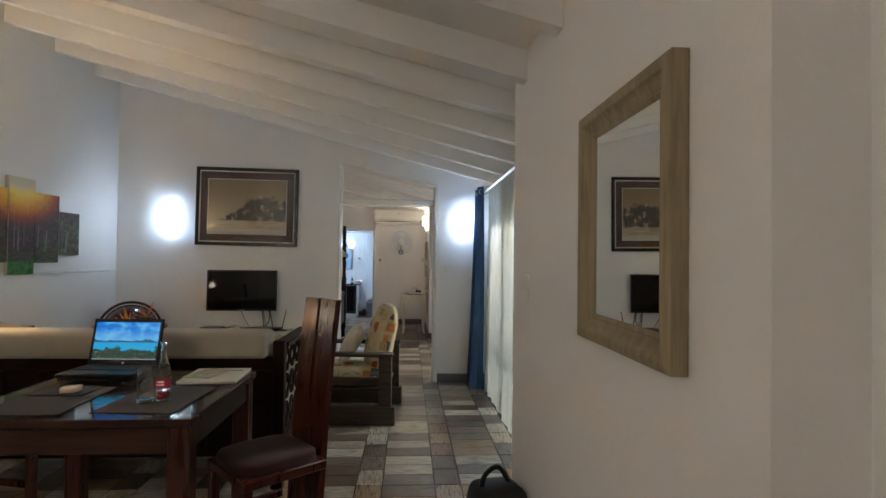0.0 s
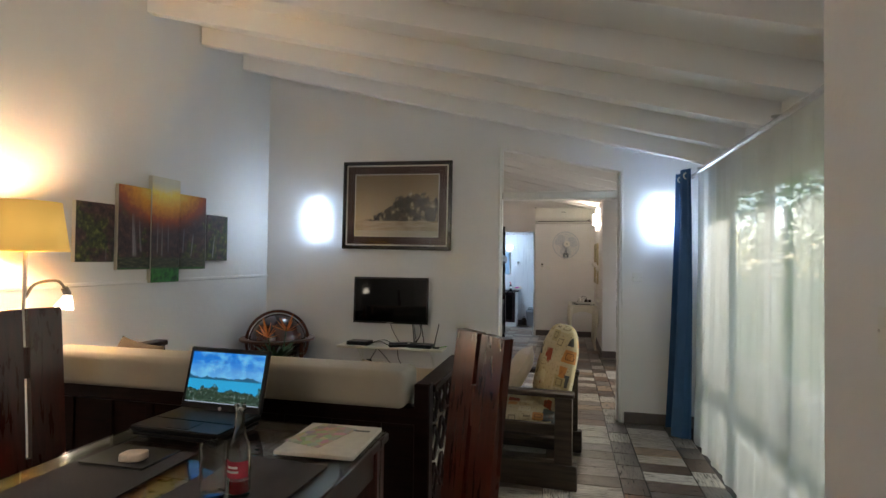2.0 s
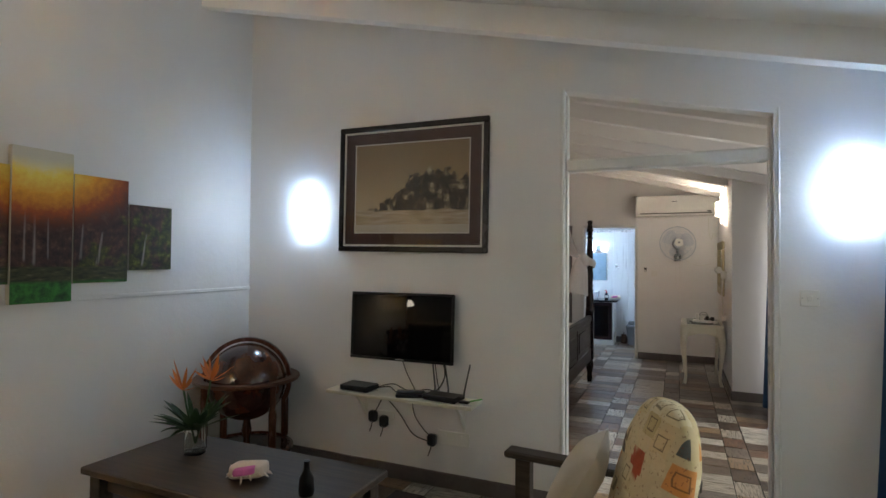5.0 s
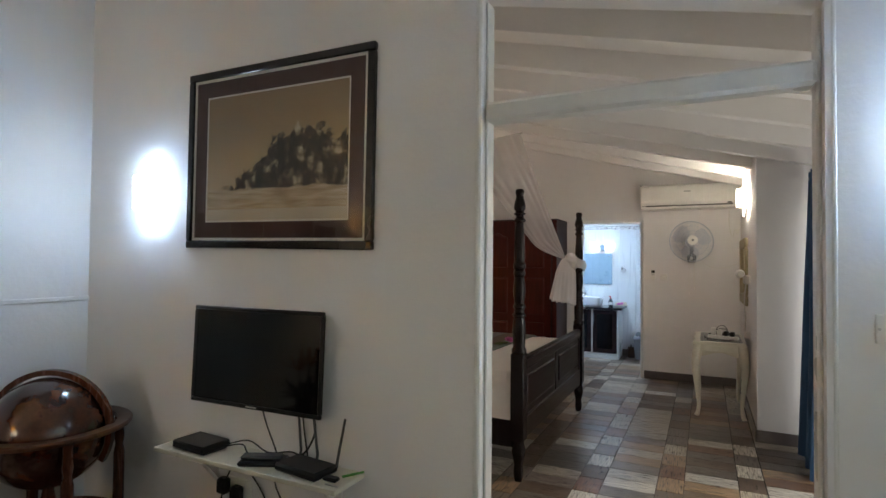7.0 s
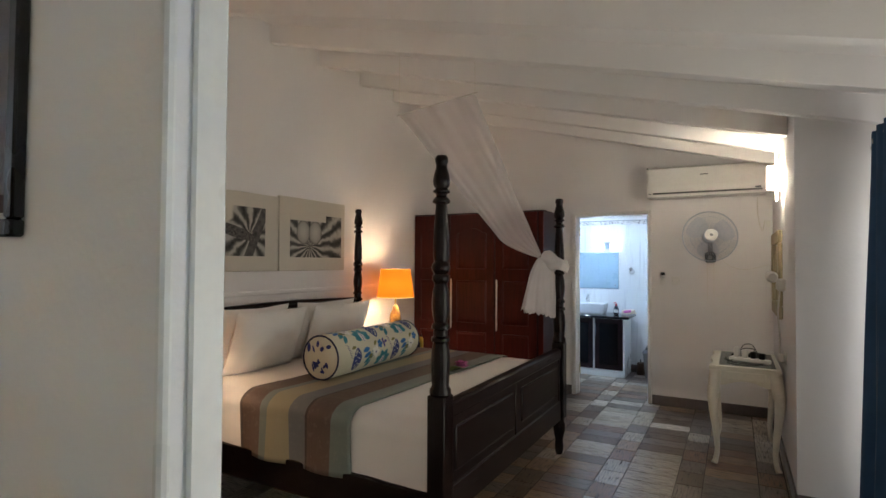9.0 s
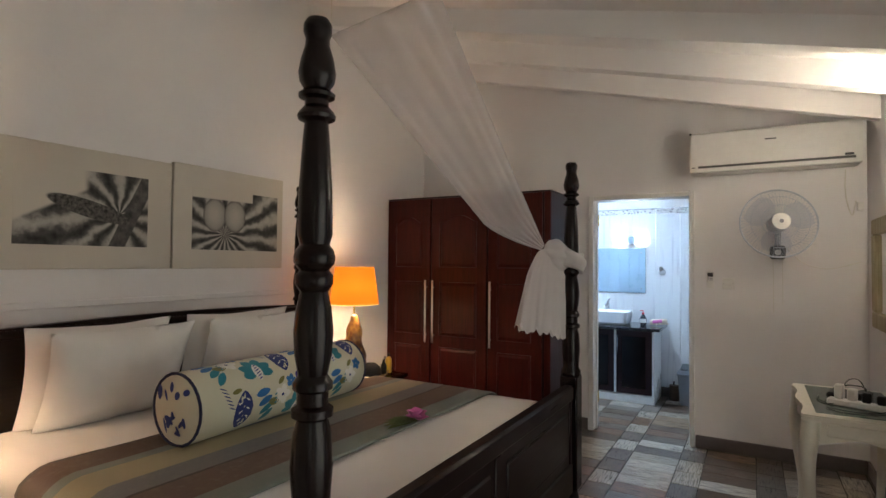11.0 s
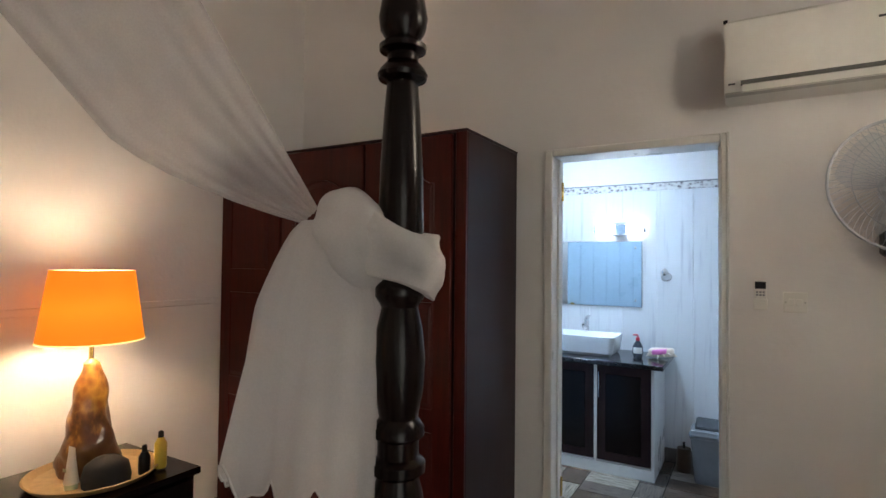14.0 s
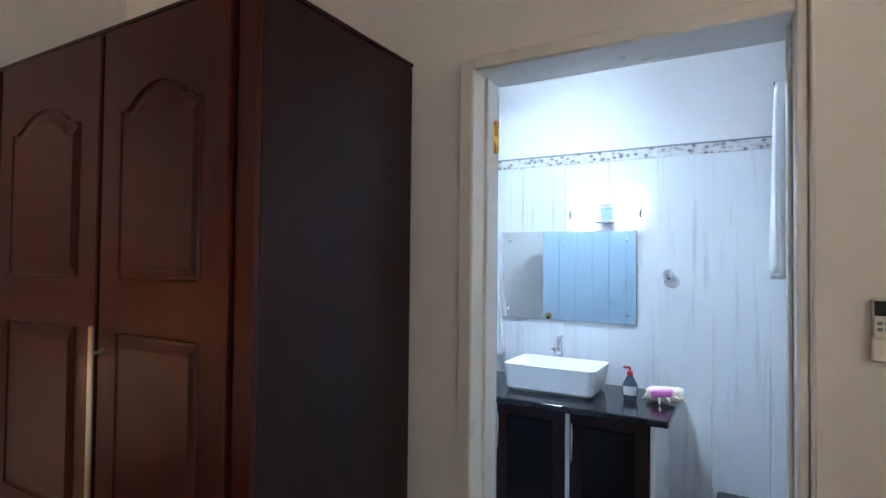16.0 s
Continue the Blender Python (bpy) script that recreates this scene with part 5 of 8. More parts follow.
def armchair():
    """Local +x is the front of the seat; the near arm lies at local y = +0.36."""
    t = thing("armchair", pose(-0.04, 4.99, 0, 0, 0, 176), "weathered wooden armchair with a patchwork print cushion", "armchair")
    for s in (-1, 1):
        y = s * 0.355
        part("arm", boxm(-0.40, 0.42, y - 0.045, y + 0.045, 0.575, 0.608, 0.008), M_GREYWOOD, t, "flat wooden arm")
        part("front_leg", boxm(0.30, 0.37, y - 0.03, y + 0.03, 0, 0.575, 0.005), M_GREYWOOD, t)
        part("back_leg", boxm(-0.39, -0.28, y - 0.03, y + 0.03, 0, 0.575, 0.005), M_GREYWOOD, t)
        part("side_rail", boxm(-0.28, 0.30, y - 0.018, y + 0.018, 0.33, 0.40, 0.004), M_GREYWOOD, t)
        part("foot_rail", boxm(-0.42, 0.42, y - 0.035, y + 0.035, 0.0, 0.16, 0.006), M_GREYWOOD, t)
    part("front_rail", boxm(0.30, 0.34, -0.325, 0.325, 0.24, 0.33, 0.004), M_GREYWOOD, t)
    part("seat_base", boxm(-0.34, 0.30, -0.325, 0.325, 0.27, 0.30, 0.003), M_GREYWOOD, t)
    g = G("patchwork_print")
    p = g.scale(g.obj(), (1.0, 1.0, 1.0))
    n = g.node("ShaderNodeTexVoronoi", feature="F1")
    n.distance = "CHEBYCHEV"
    n.inputs["Scale"].default_value = 11.0
    n.inputs["Randomness"].default_value = 0.75
    g.put(n.inputs["Vector"], p)
    r, gg, b = g.sep(n.outputs["Color"])
    pal = g.ramp(r, [(0.0, (0.64, 0.54, 0.33)), (0.28, (0.62, 0.27, 0.08)), (0.40, (0.68, 0.60, 0.40)), (0.60, (0.40, 0.08, 0.03)), (0.68, (0.10, 0.105, 0.10)), (0.75, (0.62, 0.50, 0.28)), (0.90, (0.50, 0.40, 0.2)), (1.0, (0.6, 0.5, 0.3))], True)
    edge = g.step(n.outputs["Distance"], 0.44, 0.47)
    ring = g.m("MULTIPLY", g.step(n.outputs["Distance"], 0.20, 0.22), g.step(n.outputs["Distance"], 0.27, 0.25))
    col = g.mix(edge, pal, (0.60, 0.50, 0.30))
    col = g.mix(g.m("MULTIPLY", ring, 0.7), col, (0.08, 0.05, 0.03))
    dots = g.step(g.noise(g.obj(), 60, 3), 0.60, 0.66)
    col = g.mix(g.m("MULTIPLY", dots, 0.5), col, (0.16, 0.06, 0.03))
    mat = g.done(col, 0.85, 0.0, g.noise(g.obj(), 12, 3), 0.006)
    seat = part("seat_cushion", inflate(0.64, 0.62, 0.15, n=14), mat, t, "patchwork print seat cushion")
    seat.matrix_local = pose(-0.01, 0, 0.375)
    back = part("back_cushion", oval_cushion(), mat, t, "patchwork print back cushion")
    back.matrix_local = pose(-0.25, 0.0, 0.68, 0, 0, 28) @ pose(0, 0, 0, 0, -14, 0)


armchair()
ob = part("scatter_cushion", pillow_shape(0.38, 0.15, 0.38), M_PILLOW)
ob.matrix_world = pose(-0.06, 5.06, 0.63, 0, 0, 0) @ pose(0, 0, 0, 0, 30, 0) @ pose(0, 0, 0, 0, 0, 90)
tagged(ob, "small cream scatter cushion in the armchair", "cushion")

t = thing("travel_bag", pose(0.875, 2.52, 0, 0, 0, 15), "black cloth bag slumped on the floor against the pier", "bag")
b = inflate(0.26, 0.22, 0.38, n=14, wob=0.03, seed=4.0)
part("body", b, plain("black_bag_cloth", (0.012, 0.012, 0.012), 0.6), t).location = (0, 0, 0.185)
part("strap", tubem(curve([(-0.08, 0, 0.34), (-0.06, 0, 0.42), (0.02, 0.02, 0.44), (0.08, 0, 0.34)], 6), 0.012, 8), M_BLACK, t, "black strap")

# ---------------------------------------------------------------- four-poster bed
BX0, BX1, BY0, BY1 = -2.660, -0.697, 7.779, 9.683


def bed_post(bm_at):
    prof = [(0.0, 0.0), (0.024, 0.0), (0.030, 0.02), (0.034, 0.06), (0.028, 0.11), (0.034, 0.13), (0.044, 0.18), (0.046, 0.22), (0.036, 0.26), (0.040, 0.28)]
    top = [(0.040, 0.855), (0.050, 0.865), (0.050, 0.885), (0.040, 0.90), (0.042, 0.94), (0.046, 1.00), (0.042, 1.07), (0.034, 1.10), (0.045, 1.108), (0.045, 1.124), (0.034, 1.132), (0.034, 1.160), (0.043, 1.166), (0.043, 1.180),
           (0.032, 1.195), (0.040, 1.24), (0.043, 1.29), (0.038, 1.34), (0.030, 1.375), (0.041, 1.392), (0.041, 1.410), (0.032, 1.422), (0.043, 1.436), (0.045, 1.450), (0.041, 1.466), (0.032, 1.478), (0.038, 1.50), (0.036, 1.60), (0.030, 1.70), (0.026, 1.745),
           (0.040, 1.752), (0.042, 1.760), (0.038, 1.768), (0.026, 1.782), (0.026, 1.794), (0.039, 1.800), (0.040, 1.808), (0.028, 1.818), (0.038, 1.835), (0.041, 1.855), (0.036, 1.885), (0.027, 1.915), (0.026, 1.93), (0.031, 1.945), (0.031, 1.962), (0.024, 1.974), (0.0, 1.978)]
    bm = bmesh.new()
    lathe(bm, prof, 20)
    box(bm, -0.046, 0.046, -0.046, 0.046, 0.275, 0.86, 0.006)
    lathe(bm, top, 24)
    return bm


def bed():
    t = thing("four_poster_bed", pose(0, 0, 0), "dark turned four-poster bed with panelled footboard", "bed")
    me = None
    for x in (BX0, BX1):
        for y in (BY0, BY1):
            if me is None:
                ob = part("post", bed_post(None), M_BLACKWOOD, t, "turned dark wooden post")
                me = ob.data
            else:
                ob = new("post", me)
                ob.parent = t
                ob["label"] = "turned dark wooden post"
            ob.location = (x, y, 0)
    # footboard with panels
    fb = part("footboard", boxm(BX1 - 0.016, BX1 + 0.016, BY0 + 0.046, BY1 - 0.046, 0.30, 0.79), M_BLACKWOOD_Y, t)
    part("top_rail", boxm(BX1 - 0.030, BX1 + 0.030, BY0 + 0.044, BY1 - 0.044, 0.735, 0.815, 0.012), M_BLACKWOOD_Y, fb)
    part("bottom_rail", boxm(BX1 - 0.026, BX1 + 0.026, BY0 + 0.044, BY1 - 0.044, 0.265, 0.42, 0.008), M_BLACKWOOD_Y, fb)
    n = 2
    w = (BY1 - BY0 - 0.092) / n
    for i in range(n):
        y = BY0 + 0.046 + i * w
        part("panel", boxm(BX1 + 0.010, BX1 + 0.024, y + 0.07, y + w - 0.07, 0.47, 0.69, 0.010), M_BLACKWOOD_Y, fb)
    for i in range(n + 1):
        y = BY0 + 0.046 + i * w
        part("stile", boxm(BX1 - 0.022, BX1 + 0.022, max(BY0 + 0.046, y - 0.035), min(BY1 - 0.046, y + 0.035), 0.42, 0.735, 0.004), M_BLACKWOOD_Y, fb)
    # side rails and headboard
    for y in (BY0, BY1):
        part("side_rail", boxm(BX0 + 0.04, BX1 - 0.04, y - 0.018, y + 0.018, 0.22, 0.40, 0.006), M_BLACKWOOD, t)
    hb = bmesh.new()
    outline = [(BY0 + 0.04, 0.30)]
    for k in range(21):
        y = BY0 + 0.04 + (BY1 - BY0 - 0.08) * k / 20
        outline.append((y, 1.135 + 0.02 * math.sin(math.pi * k / 20)))
    outline.append((BY1 - 0.04, 0.30))
    prism(hb, outline, 0, BX0 - 0.02, BX0 + 0.02)
    part("headboard", hb, M_BLACKWOOD_Y, t, "dark panelled headboard")
    part("head_rail", boxm(BX0 - 0.03, BX0 + 0.032, BY0 + 0.04, BY1 - 0.04, 1.09, 1.13, 0.010), M_BLACKWOOD_Y, t)
    part("slat_base", boxm(BX0 + 0.05, BX1 - 0.05, BY0 + 0.02, BY1 - 0.02, 0.34, 0.40), M_BLACKWOOD, t)


bed()


def mattress():
    """Mattress under a white sheet, with soft edges and creases."""
    bm = bmesh.new()
    x0, x1, y0, y1, z0, z1 = BX0 + 0.03, BX1 - 0.045, BY0 - 0.004, BY1 + 0.004, 0.402, 0.715
    def f(u, v):
        # v runs from the near hem over the top to the far hem
        r, h = 0.09, z1 - 0.06 - z0
        s = v * (2 * h + (y1 - y0))
        if s < h:
            y, z = y0, z0 + s
        elif s < h + (y1 - y0):
            y = y0 + s - h
            k = max(0.0, 1 - min(y - y0, y1 - y) / r)
            z = z1 - 0.06 * k ** 2.2
        else:
            y, z = y1, z0 + h - (s - h - (y1 - y0))
        x = x0 + (x1 - x0) * u
        ex = max(0.0, 1 - min(x - x0, x1 - x) / 0.06)
        if z > z0 + 0.2:
            z -= 0.035 * ex * ex
        q = noise.noise(Vector((x * 3, y * 3, z * 3)))
        q2 = noise.noise(Vector((x * 9, y * 7, z * 7)))
        return Vector((x, y + 0.012 * q * (1 if z < z1 - 0.03 else 0), z + 0.006 * q + 0.003 * q2))
    grid(bm, f, 60, 110)
    t = part("mattress", bm, M_LINEN)
    tagged(t, "mattress made up with a smooth white sheet", "mattress")
    part("mattress_end", boxm(x1 - 0.004, x1 + 0.002, y0 + 0.01, y1 - 0.01, z0, z1 - 0.065, 0.001), M_LINEN, t)


mattress()


def bed_runner():
    g = G("striped_runner")
    x, y, z = g.sep(g.pos())
    u = g.m("DIVIDE", g.m("SUBTRACT", g.m("SUBTRACT", x, g.m("MULTIPLY", g.m("SUBTRACT", y, 8.73), 0.045)), -1.96), 0.80)
    br, ol, bl, tp, sg = (0.105, 0.060, 0.042), (0.32, 0.275, 0.165), (0.145, 0.15, 0.155), (0.045, 0.026, 0.020), (0.17, 0.20, 0.175)
    col = g.ramp(u, [(0.0, tp), (0.02, br), (0.20, sg), (0.27, ol), (0.47, bl), (0.62, tp), (0.64, br), (0.84, sg), (1.0, sg)], True)
    rib = g.noise(g.scale(g.pos(), (260, 6, 6)), 1.0, 2)
    leafy = g.noise(g.pos(), 42, 4)
    col = g.mix(g.m("MULTIPLY", rib, 0.08), col, (0.40, 0.36, 0.30))
    col = g.mix(g.m("MULTIPLY", g.step(leafy, 0.56, 0.64), 0.08), col, (0.45, 0.40, 0.30))
    mat = g.done(col, 0.62, 0.0, rib, 0.0015)
    bm = bmesh.new()
    x0, x1, y0, y1, z1 = -1.96, -1.16, BY0 - 0.026, BY1 + 0.026, 0.730
    drop = 0.30
    def f(u2, v):
        total = 2 * drop + (y1 - y0)
        s = v * total
        x = x0 + (x1 - x0) * u2
        if s < drop:
            y, z = y0, z1 - 0.06 - drop + s
            y += 0.016 * math.sin(x * 16 + 1) * (1 - s / drop)
        elif s < drop + (y1 - y0):
            y = y0 + s - drop
            k = max(0.0, 1 - min(y - y0, y1 - y) / 0.11)
            z = z1 - 0.06 * k ** 2.2
        else:
            y, z = y1, z1 - 0.06 - (s - drop - (y1 - y0))
        x += 0.045 * (y - 8.73)
        q = noise.noise(Vector((x * 4, y * 3, 7)))
        return Vector((x + 0.01 * noise.noise(Vector((y * 2, 3, u2))), y, z + 0.004 * q))
    grid(bm, f, 34, 90)
    ob = part("bed_runner", bm, mat)
    ob.modifiers.new("thickness", "SOLIDIFY").thickness = 0.006
    tagged(ob, "striped brown, olive and grey runner across the bed", "bed runner")


bed_runner()

for y, w in ((8.27, 0.64), (9.03, 0.70)):
    for k, (dx, lean, dz) in enumerate(((-0.05, 12, 0.0), (0.075, 20, -0.005))):
        ob = part("pillow", pillow_shape(w, 0.19, 0.47, 26, 0.014, y + k), M_LINEN)
        ob.matrix_world = pose(-2.46 + dx, y + 0.03 * k, 0.925 + dz, 0, 0, 90) @ pose(0, 0, 0, lean, 0, 0)
        tagged(ob, "plump white pillow leaning on the headboard", "pillow", "bed pillows")


def bolster():
    t = thing("bolster", pose(-1.80, 8.69, 0.868, 0, 0, 2), "round bolster cushion with a blue and teal floral print", "bolster")
    r0, h = 0.140, 0.505
    prof = [(0.0, -h - 0.012), (0.06, -h - 0.014), (0.11, -h - 0.01), (0.136, -h), (r0, -h + 0.02)]
    prof += [(r0, -h + 0.02 + (2 * h - 0.04) * k / 10) for k in range(1, 10)]
    prof += [(r0, h - 0.02), (0.136, h), (0.11, h + 0.01), (0.06, h + 0.014), (0.0, h + 0.012)]
    part("cover", lathem(prof, 48, pose(0, 0, 0, 90)), fabric("cream_print_cotton", (0.60, 0.57, 0.43), 0.05), t, "cream cotton cover")
    navy, teal, blue = fabric("navy_print", (0.014, 0.03, 0.17), 0.3), fabric("teal_print", (0.012, 0.19, 0.25), 0.35), fabric("bright_blue_print", (0.015, 0.13, 0.36), 0.35)
    olive, pale, purple = fabric("olive_print", (0.17, 0.16, 0.04), 0.4), fabric("white_print", (0.74, 0.72, 0.66), 0.05), fabric("violet_print", (0.05, 0.03, 0.22), 0.3)
    made = {}
    def patch(mat, pts, lift=0.0012):
        """A printed shape from (along, round) points, laid on the cover."""
        bm = made.setdefault(mat.name, (mat, bmesh.new()))[1]
        cx, cy = sum(p[0] for p in pts) / len(pts), sum(p[1] for p in pts) / len(pts)
        def on(a, s, l):
            ang = s / r0
            return bm.verts.new(((r0 + l) * math.cos(ang), max(-h + 0.01, min(h - 0.01, a)), (r0 + l) * math.sin(ang)))
        n = len(pts)
        rings = []
        for k in (1.0, 0.5):
            rings.append([on(cx + (p[0] - cx) * k, cy + (p[1] - cy) * k, lift) for p in pts])
        c = on(cx, cy, lift)
        for q in range(n):
            bm.faces.new((rings[0][q], rings[0][(q + 1) % n], rings[1][(q + 1) % n], rings[1][q]))
            bm.faces.new((rings[1][q], rings[1][(q + 1) % n], c))
    def leaf(mat, a, s, length, width, turn, lift=0.0012):
        pts = []
        for k in range(14):
            q = k / 14 * 6.2832
            u, v = math.cos(q) * length / 2, math.sin(q) * abs(math.sin(q)) ** 0.5 * width / 2
            c, d = math.cos(radians(turn)), math.sin(radians(turn))
            pts.append((a + u * c - v * d, s + u * d + v * c))
        patch(mat, pts, lift)
    def lotus(a, s):
        for turn, ll in ((20, 0.085), (65, 0.08), (115, 0.08), (160, 0.085), (-15, 0.075), (195, 0.075)):
            leaf(teal, a + 0.043 * math.cos(radians(turn)), s + 0.043 * math.sin(radians(turn)), ll, 0.05, turn)
        leaf(pale, a, s - 0.005, 0.085, 0.046, 90, 0.0018)
        for k in range(6):
            leaf(purple, a, s - 0.038 + k * 0.013, 0.034 - abs(k - 2.5) * 0.005, 0.006, 20, 0.0024)
    def big_leaf(a, s):
        leaf(navy, a, s, 0.165, 0.092, 84)
        for k in range(3):
            leaf(pale, a - 0.018, s - 0.035 + 0.035 * k, 0.022, 0.006, 30, 0.0018)
            leaf(pale, a + 0.018, s - 0.025 + 0.035 * k, 0.022, 0.006, 150, 0.0018)
    def sprig(a, s):
        leaf(purple, a, s, 0.045, 0.020, 100)
        leaf(purple, a + 0.022, s + 0.018, 0.036, 0.020, 10)
        leaf(purple, a - 0.008, s + 0.030, 0.036, 0.020, 70)
    def trio(a, s):
        for k in range(4):
            leaf(blue if k < 2 else teal, a + 0.012 * k, s - 0.036 * k, 0.078, 0.034, 8 + 14 * k)
        for k in range(3):
            leaf(teal, a + 0.07, s - 0.02 - 0.018 * k, 0.016, 0.008, 20, 0.0012)
    def blossom(a, s):
        for k in range(5):
            leaf(pale, a + 0.026 * math.cos(k * 1.257), s + 0.026 * math.sin(k * 1.257), 0.042, 0.034, math.degrees(k * 1.257))
        leaf(navy, a, s, 0.016, 0.014, 0, 0.0018)
        for k in range(5):
            leaf(blue, a + 0.055 + 0.017 * math.cos(k * 1.257), s + 0.05 + 0.017 * math.sin(k * 1.257), 0.030, 0.024, math.degrees(k * 1.257))
        leaf(olive, a - 0.05, s - 0.02, 0.062, 0.036, -10)
        leaf(olive, a + 0.0, s + 0.062, 0.05, 0.022, 35)
    def fern(a, s):
        for k in range(6):
            leaf(navy, a - 0.012 + 0.006 * k, s + 0.05 - 0.016 * k, 0.036, 0.005, -25)
        leaf(olive, a + 0.05, s + 0.03, 0.05, 0.02, 10)
    rows = ((0.235, 0.0), (0.03, 0.21), (-0.19, 0.06), (0.44, 0.21), (0.66, 0.05))
    for s, off in rows:
        for k in range(-2, 3):
            b = k * 0.47 + off
            if abs(s - 0.235) > 0.3 and abs(b) > 0.7:
                continue
            for fn, da, ds in ((lotus, -0.20, -0.115), (sprig, -0.20, 0.0), (big_leaf, -0.045, -0.065), (fern, -0.125, -0.01), (trio, 0.055, -0.01), (blossom, 0.165, -0.04)):
                if abs(b + da) < h - 0.05:
                    fn(b + da, s + ds)
    for mat, bm in made.values():
        part("print_motif", bm, mat, t)["kind"] = "stuff"
    for s in (-1, 1):
        pts = [(0.138 * math.cos(k * 0.2618), s * (h + 0.002), 0.138 * math.sin(k * 0.2618)) for k in range(25)]
        part("piping", tubem(pts, 0.006, 6), plain("navy_piping", (0.015, 0.02, 0.06), 0.8), t, "navy piping")
        bm = bmesh.new()
        rng = random.Random(7 + s)
        for k in range(16):
            a, r = rng.uniform(0, 6.283), rng.uniform(0.02, 0.105)
            c = Vector((r * math.cos(a), 0, r * math.sin(a)))
            tw = rng.uniform(0, 6.283)
            L, W = rng.uniform(0.03, 0.06), rng.uniform(0.012, 0.03)
            ring = [bm.verts.new((c.x + L / 2 * math.cos(q) * math.cos(tw) - W / 2 * math.sin(q) * math.sin(tw), s * (h + 0.016), c.z + L / 2 * math.cos(q) * math.sin(tw) + W / 2 * math.sin(q) * math.cos(tw))) for q in [i2 * 0.6283 for i2 in range(10)]]
            bm.faces.new(ring)
        part("end_print", bm, (navy, blue)[s > 0], t)["kind"] = "stuff"


bolster()

t = thing("cut_flower", pose(-1.15, 8.90, 0.733, 0, 0, 27), "pink orchid with a green leaf laid on the bed", "flower")
bm = bmesh.new()
rng = random.Random(2)
for i in range(14):
    a = i * 0.9
    blade(bm, (0.0, 0.0, 0.02 + 0.002 * i), (math.cos(a), math.sin(a), 0.5 + 0.3 * (i % 2)), 0.06, 0.05, 0.015)
part("petals", bm, M_PINK, t, "pink petals")
bm = bmesh.new()
for i in range(5):
    a = 2.6 + 0.3 * i
    blade(bm, (0.0, 0.0, 0.012), (math.cos(a), math.sin(a), 0.12), 0.15, 0.05, 0.03)
part("leaf", bm, plain("olive_leaf", (0.07, 0.10, 0.02), 0.5, vary=0.4), t, "green leaves")


